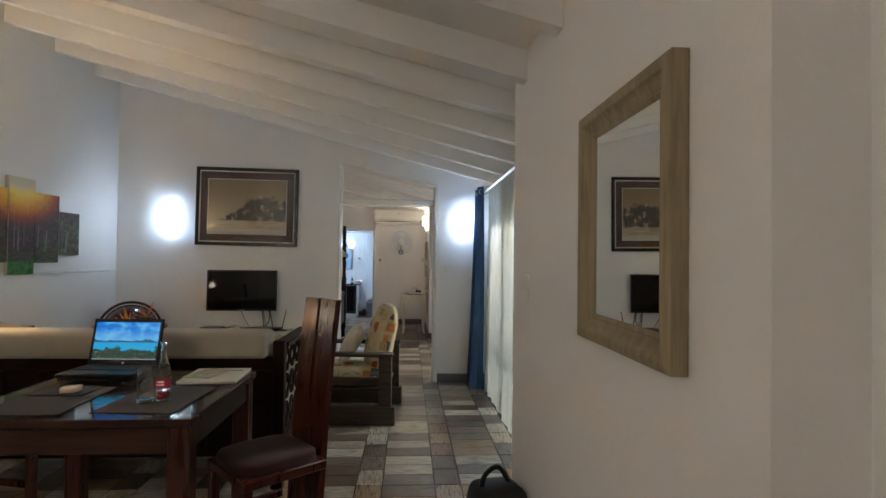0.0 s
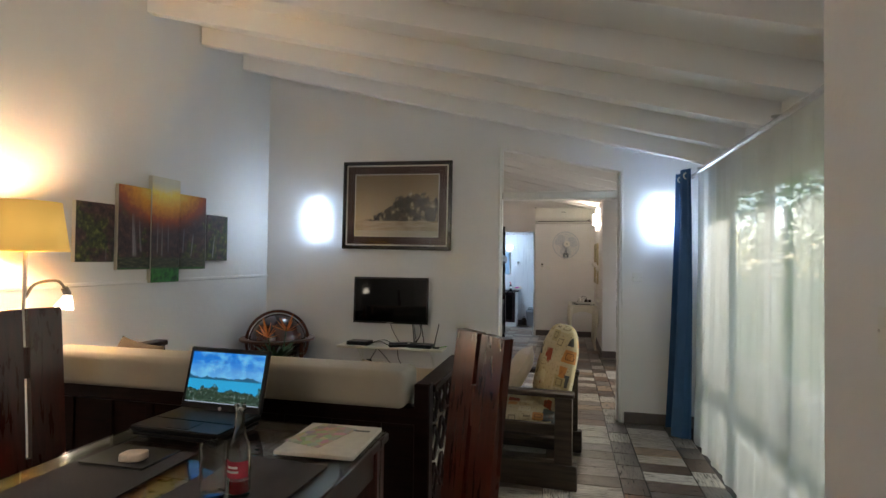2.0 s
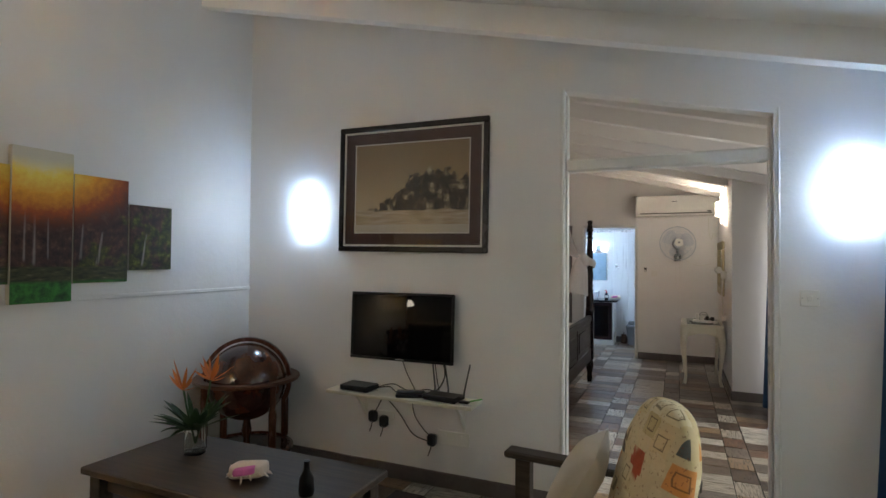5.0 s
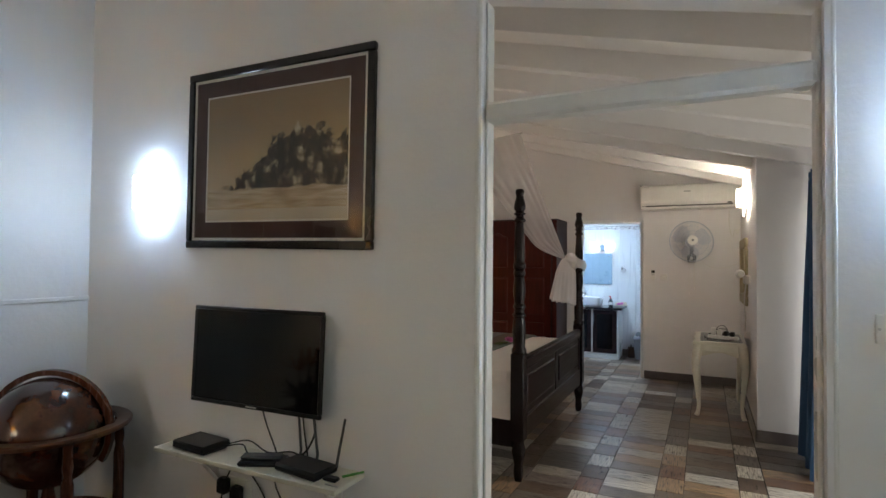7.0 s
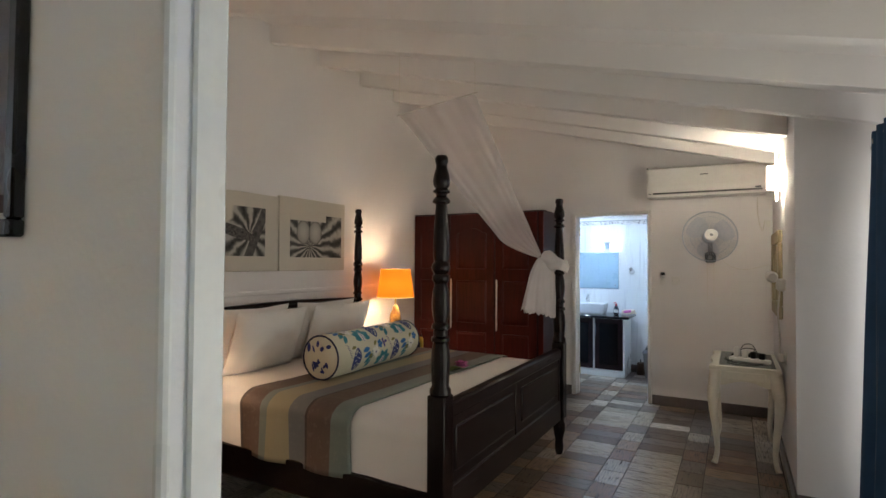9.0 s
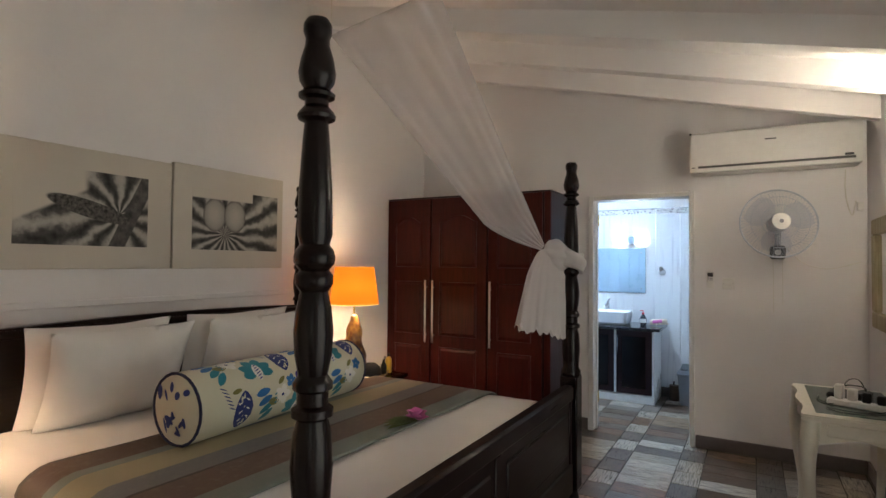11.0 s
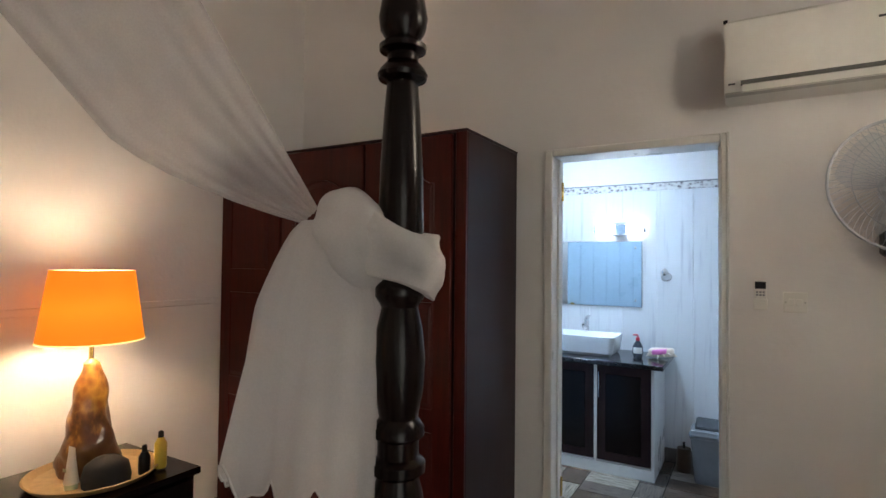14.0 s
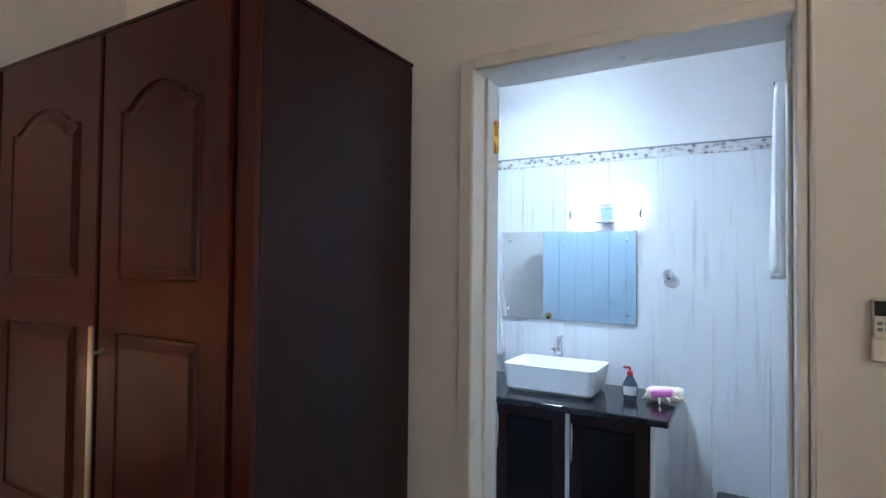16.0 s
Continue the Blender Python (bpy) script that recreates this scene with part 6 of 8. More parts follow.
# ---------------------------------------------------------------- mosquito net
def mosquito_net():
    t = thing("mosquito_net", pose(0, 0, 0), "white mosquito net gathered and knotted round a bed post", "mosquito net")
    L, R = Vector((-1.69, 8.91, 2.57)), Vector((-1.06, 8.90, 2.64))
    K = Vector((-0.815, 9.612, 1.535))
    part("spreader_bar", tubem([L - (R - L) * 0.03, R + (R - L) * 0.03], 0.006, 8), M_STEEL, t, "thin steel spreader bar")
    for e in (L, R):
        part("cord", tubem([e, (e.x, e.y, ceil_z(e.x) - 0.005)], 0.002, 5), M_WHITECABLE, t)
    bm = bmesh.new()
    spread, deep = Vector((-0.62, -0.34, -0.70)), Vector((-0.49, 0.87, 0.0))
    def f(u, v):
        p = L.lerp(R, u).lerp(K, v)
        w = 0.145 * (v / 0.80) if v < 0.80 else 0.145 - 0.11 * ((v - 0.80) / 0.20) ** 1.5
        wav = math.sin(u * 6.283 * 6 + 1.6 * math.sin(u * 7) + 1.2 * v)
        p += spread * (1 - u) * w
        p += deep * (0.006 * (1 - 0.6 * v) * wav + 0.04 * noise.noise(Vector((u * 3.5, v * 2.0, 1))))
        p.z += 0.010 * noise.noise(Vector((u * 12, v * 3, 5))) * (1 - v)
        return p
    grid(bm, f, 84, 30)
    part("drape", bm, M_NET, t, "sheer stretched net")
    # band of cloth wrapped round the post
    bm = bmesh.new()
    def band(u, v):
        a, b = u * 6.2832, v * 6.2832
        fold = 0.0035 * math.sin(4 * b + 2.0 * math.sin(a) + 1.3) + 0.006 * noise.noise(Vector((2 * math.cos(a), 2 * math.sin(a), 2.5 * math.sin(b))))
        r = 0.053 + 0.020 * math.cos(b) + fold
        z = 1.462 - 0.022 * math.cos(a - 0.5) + (0.050 + 0.006 * math.sin(a * 2)) * math.sin(b)
        return Vector((BX1 + r * math.cos(a), BY1 + r * math.sin(a), z))
    rows = [[bm.verts.new(band(i / 48, j / 22)) for i in range(48)] for j in range(22)]
    for j in range(22):
        for i in range(48):
            bm.faces.new((rows[j][i], rows[j][(i + 1) % 48], rows[(j + 1) % 22][(i + 1) % 48], rows[(j + 1) % 22][i]))
    part("wrap", bm, M_NET_THICK, t, "twist of net round the post")
    bm = bmesh.new()
    def knot(u, v):
        a, b = u * 6.2832, (v - 0.5) * math.pi
        d = Vector((math.cos(b) * math.cos(a), math.cos(b) * math.sin(a), math.sin(b)))
        q = 1 + 0.13 * noise.noise(d * 1.7 + Vector((3, 1, 0))) + 0.035 * math.sin(9 * d.z + 5 * d.x + 2)
        return Vector((d.x * 0.068 * q, d.y * 0.055 * q, d.z * 0.088 * q))
    grid(bm, knot, 48, 28, True)
    kn = part("knot", bm, M_NET_THICK, t, "knotted net")
    kn.matrix_local = pose(-0.760, 9.640, 1.485, 0, -24, 30)
    bm = bmesh.new()
    side, back = Vector((0.866, 0.5, 0)), Vector((-0.5, 0.866, 0))
    def tail(u, v):
        a = u * 6.2832
        fl = 1 + (0.015 + 0.06 * v) * math.sin(a * 8 + 2.5 * math.sin(a * 2)) + 0.03 * v * math.sin(a * 17 + 1) + 0.20 * v * noise.noise(Vector((2.2 * math.cos(a), 2.2 * math.sin(a), 1.6 * v)))
        bell = min(1.0, v * 3.0) ** 0.6
        rs = (0.040 + 0.048 * bell + 0.036 * v) * fl
        rb = (0.026 + 0.016 * bell + 0.018 * v) * fl
        hem = 0.030 * math.cos(a) + 0.010 * math.sin(a * 21) + 0.045 * noise.noise(Vector((2.4 * math.cos(a), 2.4 * math.sin(a), 4)))
        c = Vector((-0.800, 9.618, 1.515)).lerp(Vector((-0.832, 9.600, 1.085)), v)
        p = c + side * (rs * math.cos(a)) + back * (rb * math.sin(a))
        p.z -= hem * v
        return p
    grid(bm, tail, 170, 26, True)
    part("tail", bm, M_NET_THICK, t, "hanging scalloped tail of net")
    # lace hem along the lower edge
    hempts = [tail(k / 120, 1.0) for k in range(121)]
    part("hem", tubem(hempts, 0.0022, 5), M_NET_THICK, t, "stitched lace hem")


mosquito_net()


# ---------------------------------------------------------------- pictures over the bed
def palm_print(name, kind):
    g = G(name)
    x, y, z = g.sep(g.obj())
    p = g.comb(0.0, y, z)
    cy, cz = (0.16, -0.02) if kind == 0 else (-0.10, -0.09)
    dy, dz = g.m("SUBTRACT", y, cy), g.m("SUBTRACT", z, cz)
    a = g.m("ARCTAN2", dz, dy)
    rays = g.m("SINE", g.m("ADD", g.m("MULTIPLY", a, 17.0 if kind else 11.0), g.m("MULTIPLY", g.noise(p, 9, 4), 6.0)))
    n = g.noise(p, 26, 5, 0.6)
    v = g.m("ADD", g.m("MULTIPLY", g.m("ADD", rays, 1.0), 0.28), g.m("MULTIPLY", n, 0.45))
    col = g.ramp(v, [(0.15, (0.012, 0.012, 0.012)), (0.45, (0.11, 0.108, 0.10)), (0.75, (0.42, 0.40, 0.36)), (0.95, (0.55, 0.52, 0.47))])
    if kind:
        for oy in (-0.175, -0.025):
            e = g.m("ADD", g.m("POWER", g.m("DIVIDE", g.m("SUBTRACT", y, oy), 0.082), 2.0), g.m("POWER", g.m("DIVIDE", g.m("SUBTRACT", z, 0.03), 0.105), 2.0))
            shade = g.ramp(g.m("ADD", g.m("MULTIPLY", e, 0.7), g.m("MULTIPLY", n, 0.25)), [(0.1, (0.50, 0.48, 0.43)), (0.6, (0.34, 0.32, 0.29)), (0.9, (0.05, 0.05, 0.045))])
            col = g.mix(g.step(e, 1.04, 0.98), col, shade)
        col = g.mix(g.m("MULTIPLY", g.step(z, 0.125, 0.135), g.step(y, 0.12, 0.11)), col, (0.62, 0.58, 0.50))
    else:
        corner = g.step(g.m("SUBTRACT", z, g.m("ADD", g.m("MULTIPLY", y, 0.55), 0.09)), -0.01, 0.015)
        col = g.mix(g.m("MULTIPLY", corner, g.step(y, 0.02, -0.02)), col, (0.62, 0.58, 0.50))
        bar = g.m("ABSOLUTE", g.m("SUBTRACT", y, g.m("ADD", 0.235, g.m("MULTIPLY", z, 0.45))))
        col = g.mix(g.step(bar, 0.046, 0.040), col, g.ramp(n, [(0.3, (0.03, 0.03, 0.03)), (0.7, (0.14, 0.135, 0.125))]))
        hang = g.m("ADD", g.m("POWER", g.m("DIVIDE", g.m("SUBTRACT", y, 0.02), 0.20), 2.0), g.m("POWER", g.m("DIVIDE", g.m("SUBTRACT", z, g.m("MULTIPLY", y, -0.25)), 0.045), 2.0))
        col = g.mix(g.step(hang, 1.1, 0.9), col, g.ramp(g.noise(p, 60, 3), [(0.3, (0.012, 0.012, 0.012)), (0.7, (0.16, 0.155, 0.14))]))
    return g.done(col, 0.75)


def bed_picture(y0, y1, z0, z1, py0, py1, pz0, pz1, kind, label):
    t = thing("box_picture", pose(LEFTB, 0, 0), label, "picture")
    part("panel", boxm(0.002, 0.034, y0, y1, z0, z1, 0.004), M_MOUNT, t, "cream painted panel")
    o = part("print", boxm(0.0, 0.002, py0 - (py0 + py1) / 2, py1 - (py0 + py1) / 2, -(pz1 - pz0) / 2, (pz1 - pz0) / 2), palm_print("palm_print_%d" % kind, kind), t, "black and white palm print")
    o.location = (0.0342, (py0 + py1) / 2, (pz0 + pz1) / 2)


bed_picture(7.93, 8.797, 1.392, 2.005, 8.025, 8.655, 1.511, 1.893, 0, "black and white palm frond print on a cream panel")
bed_picture(8.808, 9.645, 1.392, 2.02, 8.928, 9.592, 1.508, 1.888, 1, "black and white twin coconut print on a cream panel")


# ---------------------------------------------------------------- bedside
def bedside_table(x, y, label):
    t = thing("bedside_table", pose(x, y, 0), label, "bedside table", "tables beside the bed")
    part("top", boxm(-0.28, 0.28, -0.30, 0.30, 0.541, 0.571, 0.005), M_BLACKWOOD, t)
    part("body", boxm(-0.26, 0.26, -0.28, 0.28, 0.06, 0.540, 0.004), M_BLACKWOOD, t)
    for z in (0.10, 0.33):
        d = part("drawer", boxm(0.258, 0.276, -0.26, 0.26, z, z + 0.20, 0.004), M_BLACKWOOD, t)
        part("handle", tubem([(0.276, -0.06, z + 0.10), (0.300, -0.05, z + 0.10), (0.300, 0.05, z + 0.10), (0.276, 0.06, z + 0.10)], 0.006, 8), M_STEEL, d)
    for sx in (-1, 1):
        for sy in (-1, 1):
            part("foot", boxm(sx * 0.22 - 0.025, sx * 0.22 + 0.025, sy * 0.24 - 0.025, sy * 0.24 + 0.025, 0, 0.06, 0.003), M_BLACKWOOD, t)


bedside_table(-2.50, 10.13, "dark wooden bedside table with a rattan tray")
bedside_table(-2.50, 7.38, "dark wooden bedside table with a lamp")
NZ = 0.572
t = thing("round_tray", pose(-2.48, 10.13, NZ), "round woven rattan tray on the bedside table", "tray")
part("tray", lathem([(0.0, 0.0), (0.19, 0.0), (0.215, 0.008), (0.235, 0.03), (0.228, 0.032), (0.205, 0.012), (0.0, 0.008)], 40), M_RATTAN, t)


def bedside_lamp(x, y, z):
    t = thing("table_lamp", pose(x, y, z), "lit table lamp with an orange shade and driftwood base", "table lamp", "lamps beside the bed")
    g = G("driftwood")
    n = g.noise(g.scale(g.obj(), (1, 1, 0.5)), 14, 5)
    k = g.cells(g.obj(), 26, "Distance")
    col = g.ramp(g.m("ADD", g.m("MULTIPLY", n, 0.75), g.m("MULTIPLY", k, 0.35)), [(0.2, (0.05, 0.015, 0.006)), (0.5, (0.24, 0.09, 0.02)), (0.75, (0.52, 0.27, 0.05))])
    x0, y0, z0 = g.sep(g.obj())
    # base wood darker towards the bottom, with a ragged edge
    low_dark = g.step(g.m("ADD", z0, g.m("MULTIPLY", g.m("SUBTRACT", n, 0.5), 0.5)), 0.24, 0.15)
    col = g.mix(g.m("MULTIPLY", low_dark, 0.8), col, (0.06, 0.017, 0.007))
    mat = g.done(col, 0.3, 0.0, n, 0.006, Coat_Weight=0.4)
    bm = bmesh.new()
    def f(u, v):
        a = u * 6.283
        r = 0.098 - 0.018 * v - 0.042 * (1 / (1 + math.exp(-(v - 0.55) * 14))) + 0.010 * math.sin(v * 11)
        r *= 1 + 0.28 * noise.noise(Vector((math.cos(a) * 1.3, math.sin(a) * 1.3, v * 5)))
        if v > 0.995:
            r *= 0.3
        return Vector((r * math.cos(a), r * math.sin(a), 0.46 * v))
    grid(bm, f, 28, 26, True)
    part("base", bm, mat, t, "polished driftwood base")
    part("neck", tubem([(0, 0, 0.44), (0, 0, 0.62)], 0.009, 10), M_BRASS, t)
    part("shade", lathem([(0.190, 0.535), (0.150, 0.82)], 44, cap=False), shade_cloth("orange_lit_shade", (1.0, 0.23, 0.010), 0.19, 0.82, 0.28), t, "lit orange cloth shade")
    part("lining", lathem([(0.1875, 0.537), (0.1478, 0.818)], 44, cap=False), M_MATWHITE, t, "white inner lining")
    pts = [(0.190 * math.cos(k * 0.2618), 0.190 * math.sin(k * 0.2618), 0.535) for k in range(25)]
    part("shade_rim", tubem(pts, 0.003, 5), glow("lit_rim", (1.0, 0.62, 0.22), 0.25), t)
    part("bulb", lathem([(0.0, 0.60), (0.028, 0.615), (0.034, 0.65), (0.026, 0.68), (0.012, 0.70)], 16), glow("warm_lamp_bulb", (1.0, 0.70, 0.46), ORANGE * 42), t, "lit bulb")


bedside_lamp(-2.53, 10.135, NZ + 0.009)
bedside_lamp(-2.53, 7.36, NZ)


def toiletry(x, y, prof, mat, cap, name, label, h):
    t = thing(name, pose(x, y, NZ + 0.009), label, "bottle")
    part("body", lathem(prof, 18), mat, t)
    part("cap", lathem([(cap, h), (cap, h + 0.02), (cap * 0.7, h + 0.026), (0.0, h + 0.026)], 14), M_BLACK if mat != M_WHITEPL else M_GREYPL, t)


t = thing("cream_tube", pose(-2.41, 10.015, NZ + 0.009), "white cosmetic tube standing on its cap", "tube")
part("cap", lathem([(0.0, 0), (0.022, 0.0), (0.022, 0.022), (0.0, 0.022)], 16), plain("pale_green_cap", (0.45, 0.55, 0.42), 0.4), t)
bm = bmesh.new()
grid(bm, lambda u, v: Vector(((0.026 * (1 - 0.1 * v)) * math.cos(u * 6.283), (0.024 * (1 - v) + 0.002) * math.sin(u * 6.283), 0.022 + 0.135 * v)), 20, 6, True)
part("tube", bm, M_WHITEPL, t)
part("label_bar", boxm(-0.012, 0.012, -0.0245, -0.0235, 0.07, 0.082), plain("grey_green_print", (0.25, 0.32, 0.25), 0.6), t)
t = thing("baseball_cap", pose(-2.35, 10.11, NZ + 0.009, 0, 0, 30), "black cloth cap lying on the tray", "cap")
b = bmesh.new()
lathe(b, [(0.082, 0.0), (0.085, 0.03), (0.075, 0.075), (0.045, 0.10), (0.0, 0.108)], 24)
part("crown", b, plain("black_cap_cloth", (0.012, 0.012, 0.014), 0.85), t)
toiletry(-2.32, 10.24, [(0.0, 0.0), (0.020, 0.0), (0.022, 0.01), (0.022, 0.07), (0.012, 0.09), (0.0, 0.09)], M_BLACK, 0.010, "small_bottle", "small dark bottle on the bedside table", 0.09)
toiletry(-2.33, 10.315, [(0.0, 0.0), (0.022, 0.0), (0.024, 0.01), (0.024, 0.10), (0.012, 0.125), (0.0, 0.125)], plain("yellow_plastic", (0.55, 0.40, 0.05), 0.35), 0.011, "pump_bottle", "yellow pump bottle on the bedside table", 0.125)
toiletry(-2.39, 10.35, [(0.0, 0.0), (0.018, 0.0), (0.020, 0.01), (0.020, 0.075), (0.010, 0.09), (0.0, 0.09)], M_WHITEPL, 0.010, "small_bottle", "small white bottle on the bedside table", 0.09)


# ---------------------------------------------------------------- wardrobe
def wardrobe():
    x0, x1, y0, y1, h = LEFTB + 0.004, -1.247, 10.968, 11.545, 2.027
    t = thing("wardrobe", pose(0, 0, 0), "tall dark mahogany wardrobe with three panelled doors", "wardrobe")
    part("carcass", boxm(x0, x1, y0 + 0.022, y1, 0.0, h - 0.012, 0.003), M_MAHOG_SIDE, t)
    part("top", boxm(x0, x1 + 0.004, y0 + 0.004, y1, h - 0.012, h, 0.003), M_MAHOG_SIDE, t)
    part("end_stile", boxm(-1.300, x1, y0 + 0.006, y0 + 0.022, 0.0, h - 0.012, 0.002), M_MAHOG, t)
    edges = ((x0 + 0.004, -2.360, 1), (-2.346, -1.804, -1), (-1.790, -1.317, -1))
    for a, b, side in edges:
        d = part("door", boxm(a, b, y0, y0 + 0.021, 0.07, h - 0.016, 0.004), M_MAHOG, t)
        m0, m1 = a + 0.085, b - 0.085
        def arch(z0, z1, rise, name):
            bm = bmesh.new()
            n = 14
            out = [(m0, z0), (m1, z0)]
            for k in range(n + 1):
                u = k / n
                s = math.sin(math.pi * u)
                e = 0.0 if (u < 0.12 or u > 0.88) else (math.sin(math.pi * (u - 0.12) / 0.76)) ** 0.7
                out.append((m1 - (m1 - m0) * u, z1 + rise * e))
            inner = [((p[0] - (m0 + m1) / 2) * 0.86 + (m0 + m1) / 2, (p[1] - (z0 + z1) / 2) * (1 - 0.03 / (z1 - z0) * 2) + (z0 + z1) / 2) for p in out]
            yy = y0 - 0.0005
            ro = [bm.verts.new((p[0], yy + 0.008, p[1])) for p in out]
            r1 = [bm.verts.new((p[0], yy, p[1])) for p in out]
            r2 = [bm.verts.new((p[0] * 0.97 + (m0 + m1) / 2 * 0.03, yy - 0.005, p[1])) for p in out]
            r3 = [bm.verts.new((p[0] * 0.94 + (m0 + m1) / 2 * 0.06, yy + 0.003, p[1] * 0.985 + (z0 + z1) / 2 * 0.015)) for p in out]
            r4 = [bm.verts.new((p[0], yy - 0.007, p[1])) for p in inner]
            n2 = len(out)
            for A, B in ((ro, r1), (r1, r2), (r2, r3), (r3, r4)):
                for i in range(n2):
                    bm.faces.new((A[i], A[(i + 1) % n2], B[(i + 1) % n2], B[i]))
            bm.faces.new(r4)
            part(name, bm, M_MAHOG, d, "", False)
        arch(1.40, 1.80, 0.055, "panel")
        arch(0.80, 1.27, 0.0, "panel")
        arch(0.16, 0.70, 0.0, "panel")
        hx = b - 0.03 if side > 0 else a + 0.03
        bm = bmesh.new()
        box(bm, hx - 0.009, hx + 0.009, y0 - 0.034, y0 - 0.026, 0.735, 1.285, 0.003)
        for z in (0.80, 1.22):
            tube(bm, [(hx, y0 - 0.028, z), (hx, y0, z)], 0.005, 8)
        part("handle", bm, M_STEEL, d, "long steel bar handle")
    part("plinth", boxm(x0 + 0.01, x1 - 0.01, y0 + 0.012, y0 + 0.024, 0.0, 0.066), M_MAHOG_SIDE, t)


wardrobe()


# ---------------------------------------------------------------- air conditioner, fan, remote
def air_conditioner():
    t = thing("air_conditioner", pose(0.245, BEDY, 2.143), "white split air conditioner high on the wall", "air conditioner")
    w = 0.530
    bm = bmesh.new()
    out = [(0.0, 0.0), (0.0, 0.300), (-0.20, 0.300), (-0.218, 0.285), (-0.222, 0.12), (-0.21, 0.05), (-0.17, 0.0)]
    prism(bm, out, 0, -w, w)
    bmesh.ops.bevel(bm, geom=[e for e in bm.edges if abs(e.verts[0].co.x - e.verts[1].co.x) < 0.01], offset=0.008, segments=2, affect='EDGES')
    part("case", bm, M_WHITEPL, t)
    # louvre gap is a solid strip, its shade put into the grey colour
    part("louvre_gap", boxm(-w + 0.06, w - 0.04, -0.220, -0.17, 0.030, 0.046), plain("louvre_gap_shade", (0.10, 0.10, 0.095), 0.5), t)
    fl = part("louvre", boxm(-w + 0.065, w - 0.045, -0.008, 0.0, 0.0, 0.032, 0.003), M_WHITEPL, t)
    fl.matrix_local = pose(0, -0.196, 0.004, 26)
    part("grey_edge", boxm(-w + 0.004, w - 0.004, -0.205, -0.16, -0.002, 0.006, 0.002), plain("pale_grey_plastic", (0.5, 0.49, 0.46), 0.4), t)
    part("badge", boxm(-0.035, 0.035, -0.2245, -0.2225, 0.205, 0.213), M_DARKGREY, t, "small dark badge")
    part("display", boxm(w - 0.10, w - 0.05, -0.2195, -0.2165, 0.05, 0.066), M_DARKGREY, t)
    part("clip", boxm(-w - 0.002, -w + 0.014, -0.214, -0.196, 0.292, 0.304, 0.002), M_BLACK, t)
    part("fresh_air_label", boxm(-w + 0.015, -w + 0.04, -0.207, -0.205, 0.036, 0.042), M_DARKGREY, t)


air_conditioner()


def wall_fan():
    t = thing("wall_fan", pose(0.29, BEDY, 1.722), "grey-blue caged wall fan at rest with two pull cords", "fan")
    cage = plain("grey_blue_wire", (0.50, 0.54, 0.60), 0.35)
    blade_m = thin_glass("smoky_fan_blade", (0.84, 0.87, 0.92), 0.3)
    part("mount", boxm(-0.05, 0.05, -0.10, 0.0, -0.235, -0.135, 0.014), M_DARKGREY, t, "dark grey control box")
    part("dial", lathem([(0.020, 0.0), (0.018, 0.012), (0.0, 0.013)], 16, pose(0, -0.10, -0.185, 90)), M_STEEL, t)
    part("arm", tubem(curve([(0, -0.06, -0.14), (0, -0.08, -0.07), (0, -0.11, 0.0)], 5), 0.022, 12), M_GREYPL, t)
    tilt = pose(0, -0.20, 0.02, -8, 0, 12)
    part("motor", lathem([(0.0, 0.11), (0.05, 0.105), (0.062, 0.07), (0.062, 0.01), (0.03, 0.0)], 22, tilt @ pose(0, 0, 0, -90)), plain("pale_grey_motor", (0.42, 0.45, 0.50), 0.4), t)
    R = 0.245
    for side, depth in ((-1, 0.075), (1, 0.055)):
        bm = bmesh.new()
        for k in range(60):
            a = k / 60 * 6.2832
            pts = []
            for i in range(6):
                u = i / 5
                r = 0.055 + (R - 0.055) * u
                pts.append(tilt @ Vector((r * math.cos(a + 0.25 * u), side * depth * (1 - u ** 3), r * math.sin(a + 0.25 * u))))
            tube(bm, pts, 0.0009, 4, False)
        part("front_guard" if side < 0 else "rear_guard", bm, cage, t, "wire guard")
    for r, y, th in ((R, 0.0, 0.006), (0.185, -0.046, 0.002), (0.12, -0.067, 0.002)):
        pts = [tilt @ Vector((r * math.cos(k * 0.1745), y, r * math.sin(k * 0.1745))) for k in range(37)]
        part("guard_ring", tubem(pts, th, 6), cage, t)
    part("cap", lathem([(0.058, 0.0), (0.058, 0.006), (0.0, 0.012)], 28, tilt @ pose(0, -0.076, 0, 90)), M_WHITEPL, t, "round white centre cap")
    part("emblem", lathem([(0.014, 0.0), (0.0, 0.002)], 14, tilt @ pose(0, -0.088, 0, 90)), M_GREYPL, t)
    for k in range(3):
        bm = bmesh.new()
        a0 = k * 2.0944 + 0.4
        def f(u, v):
            r = 0.045 + 0.172 * v
            a = a0 + (u - 0.5) * (0.75 + 0.75 * math.sin(math.pi * (0.15 + 0.8 * v)))
            return tilt @ Vector((r * math.cos(a), (u - 0.5) * 0.05, r * math.sin(a)))
        grid(bm, f, 10, 8)
        part("blade", bm, blade_m, t, "smoky clear fan blade")
    for x, l in ((-0.028, 0.40), (0.030, 0.33)):
        part("pull_cord", tubem([(x, -0.06, -0.235), (x, -0.06, -0.235 - l)], 0.0022, 5), M_WHITECABLE, t)
        part("cord_bead", lathem([(0.0, 0.0), (0.006, 0.005), (0.004, 0.022), (0.0, 0.024)], 8, pose(x, -0.06, -0.24 - l)), M_WHITEPL, t)


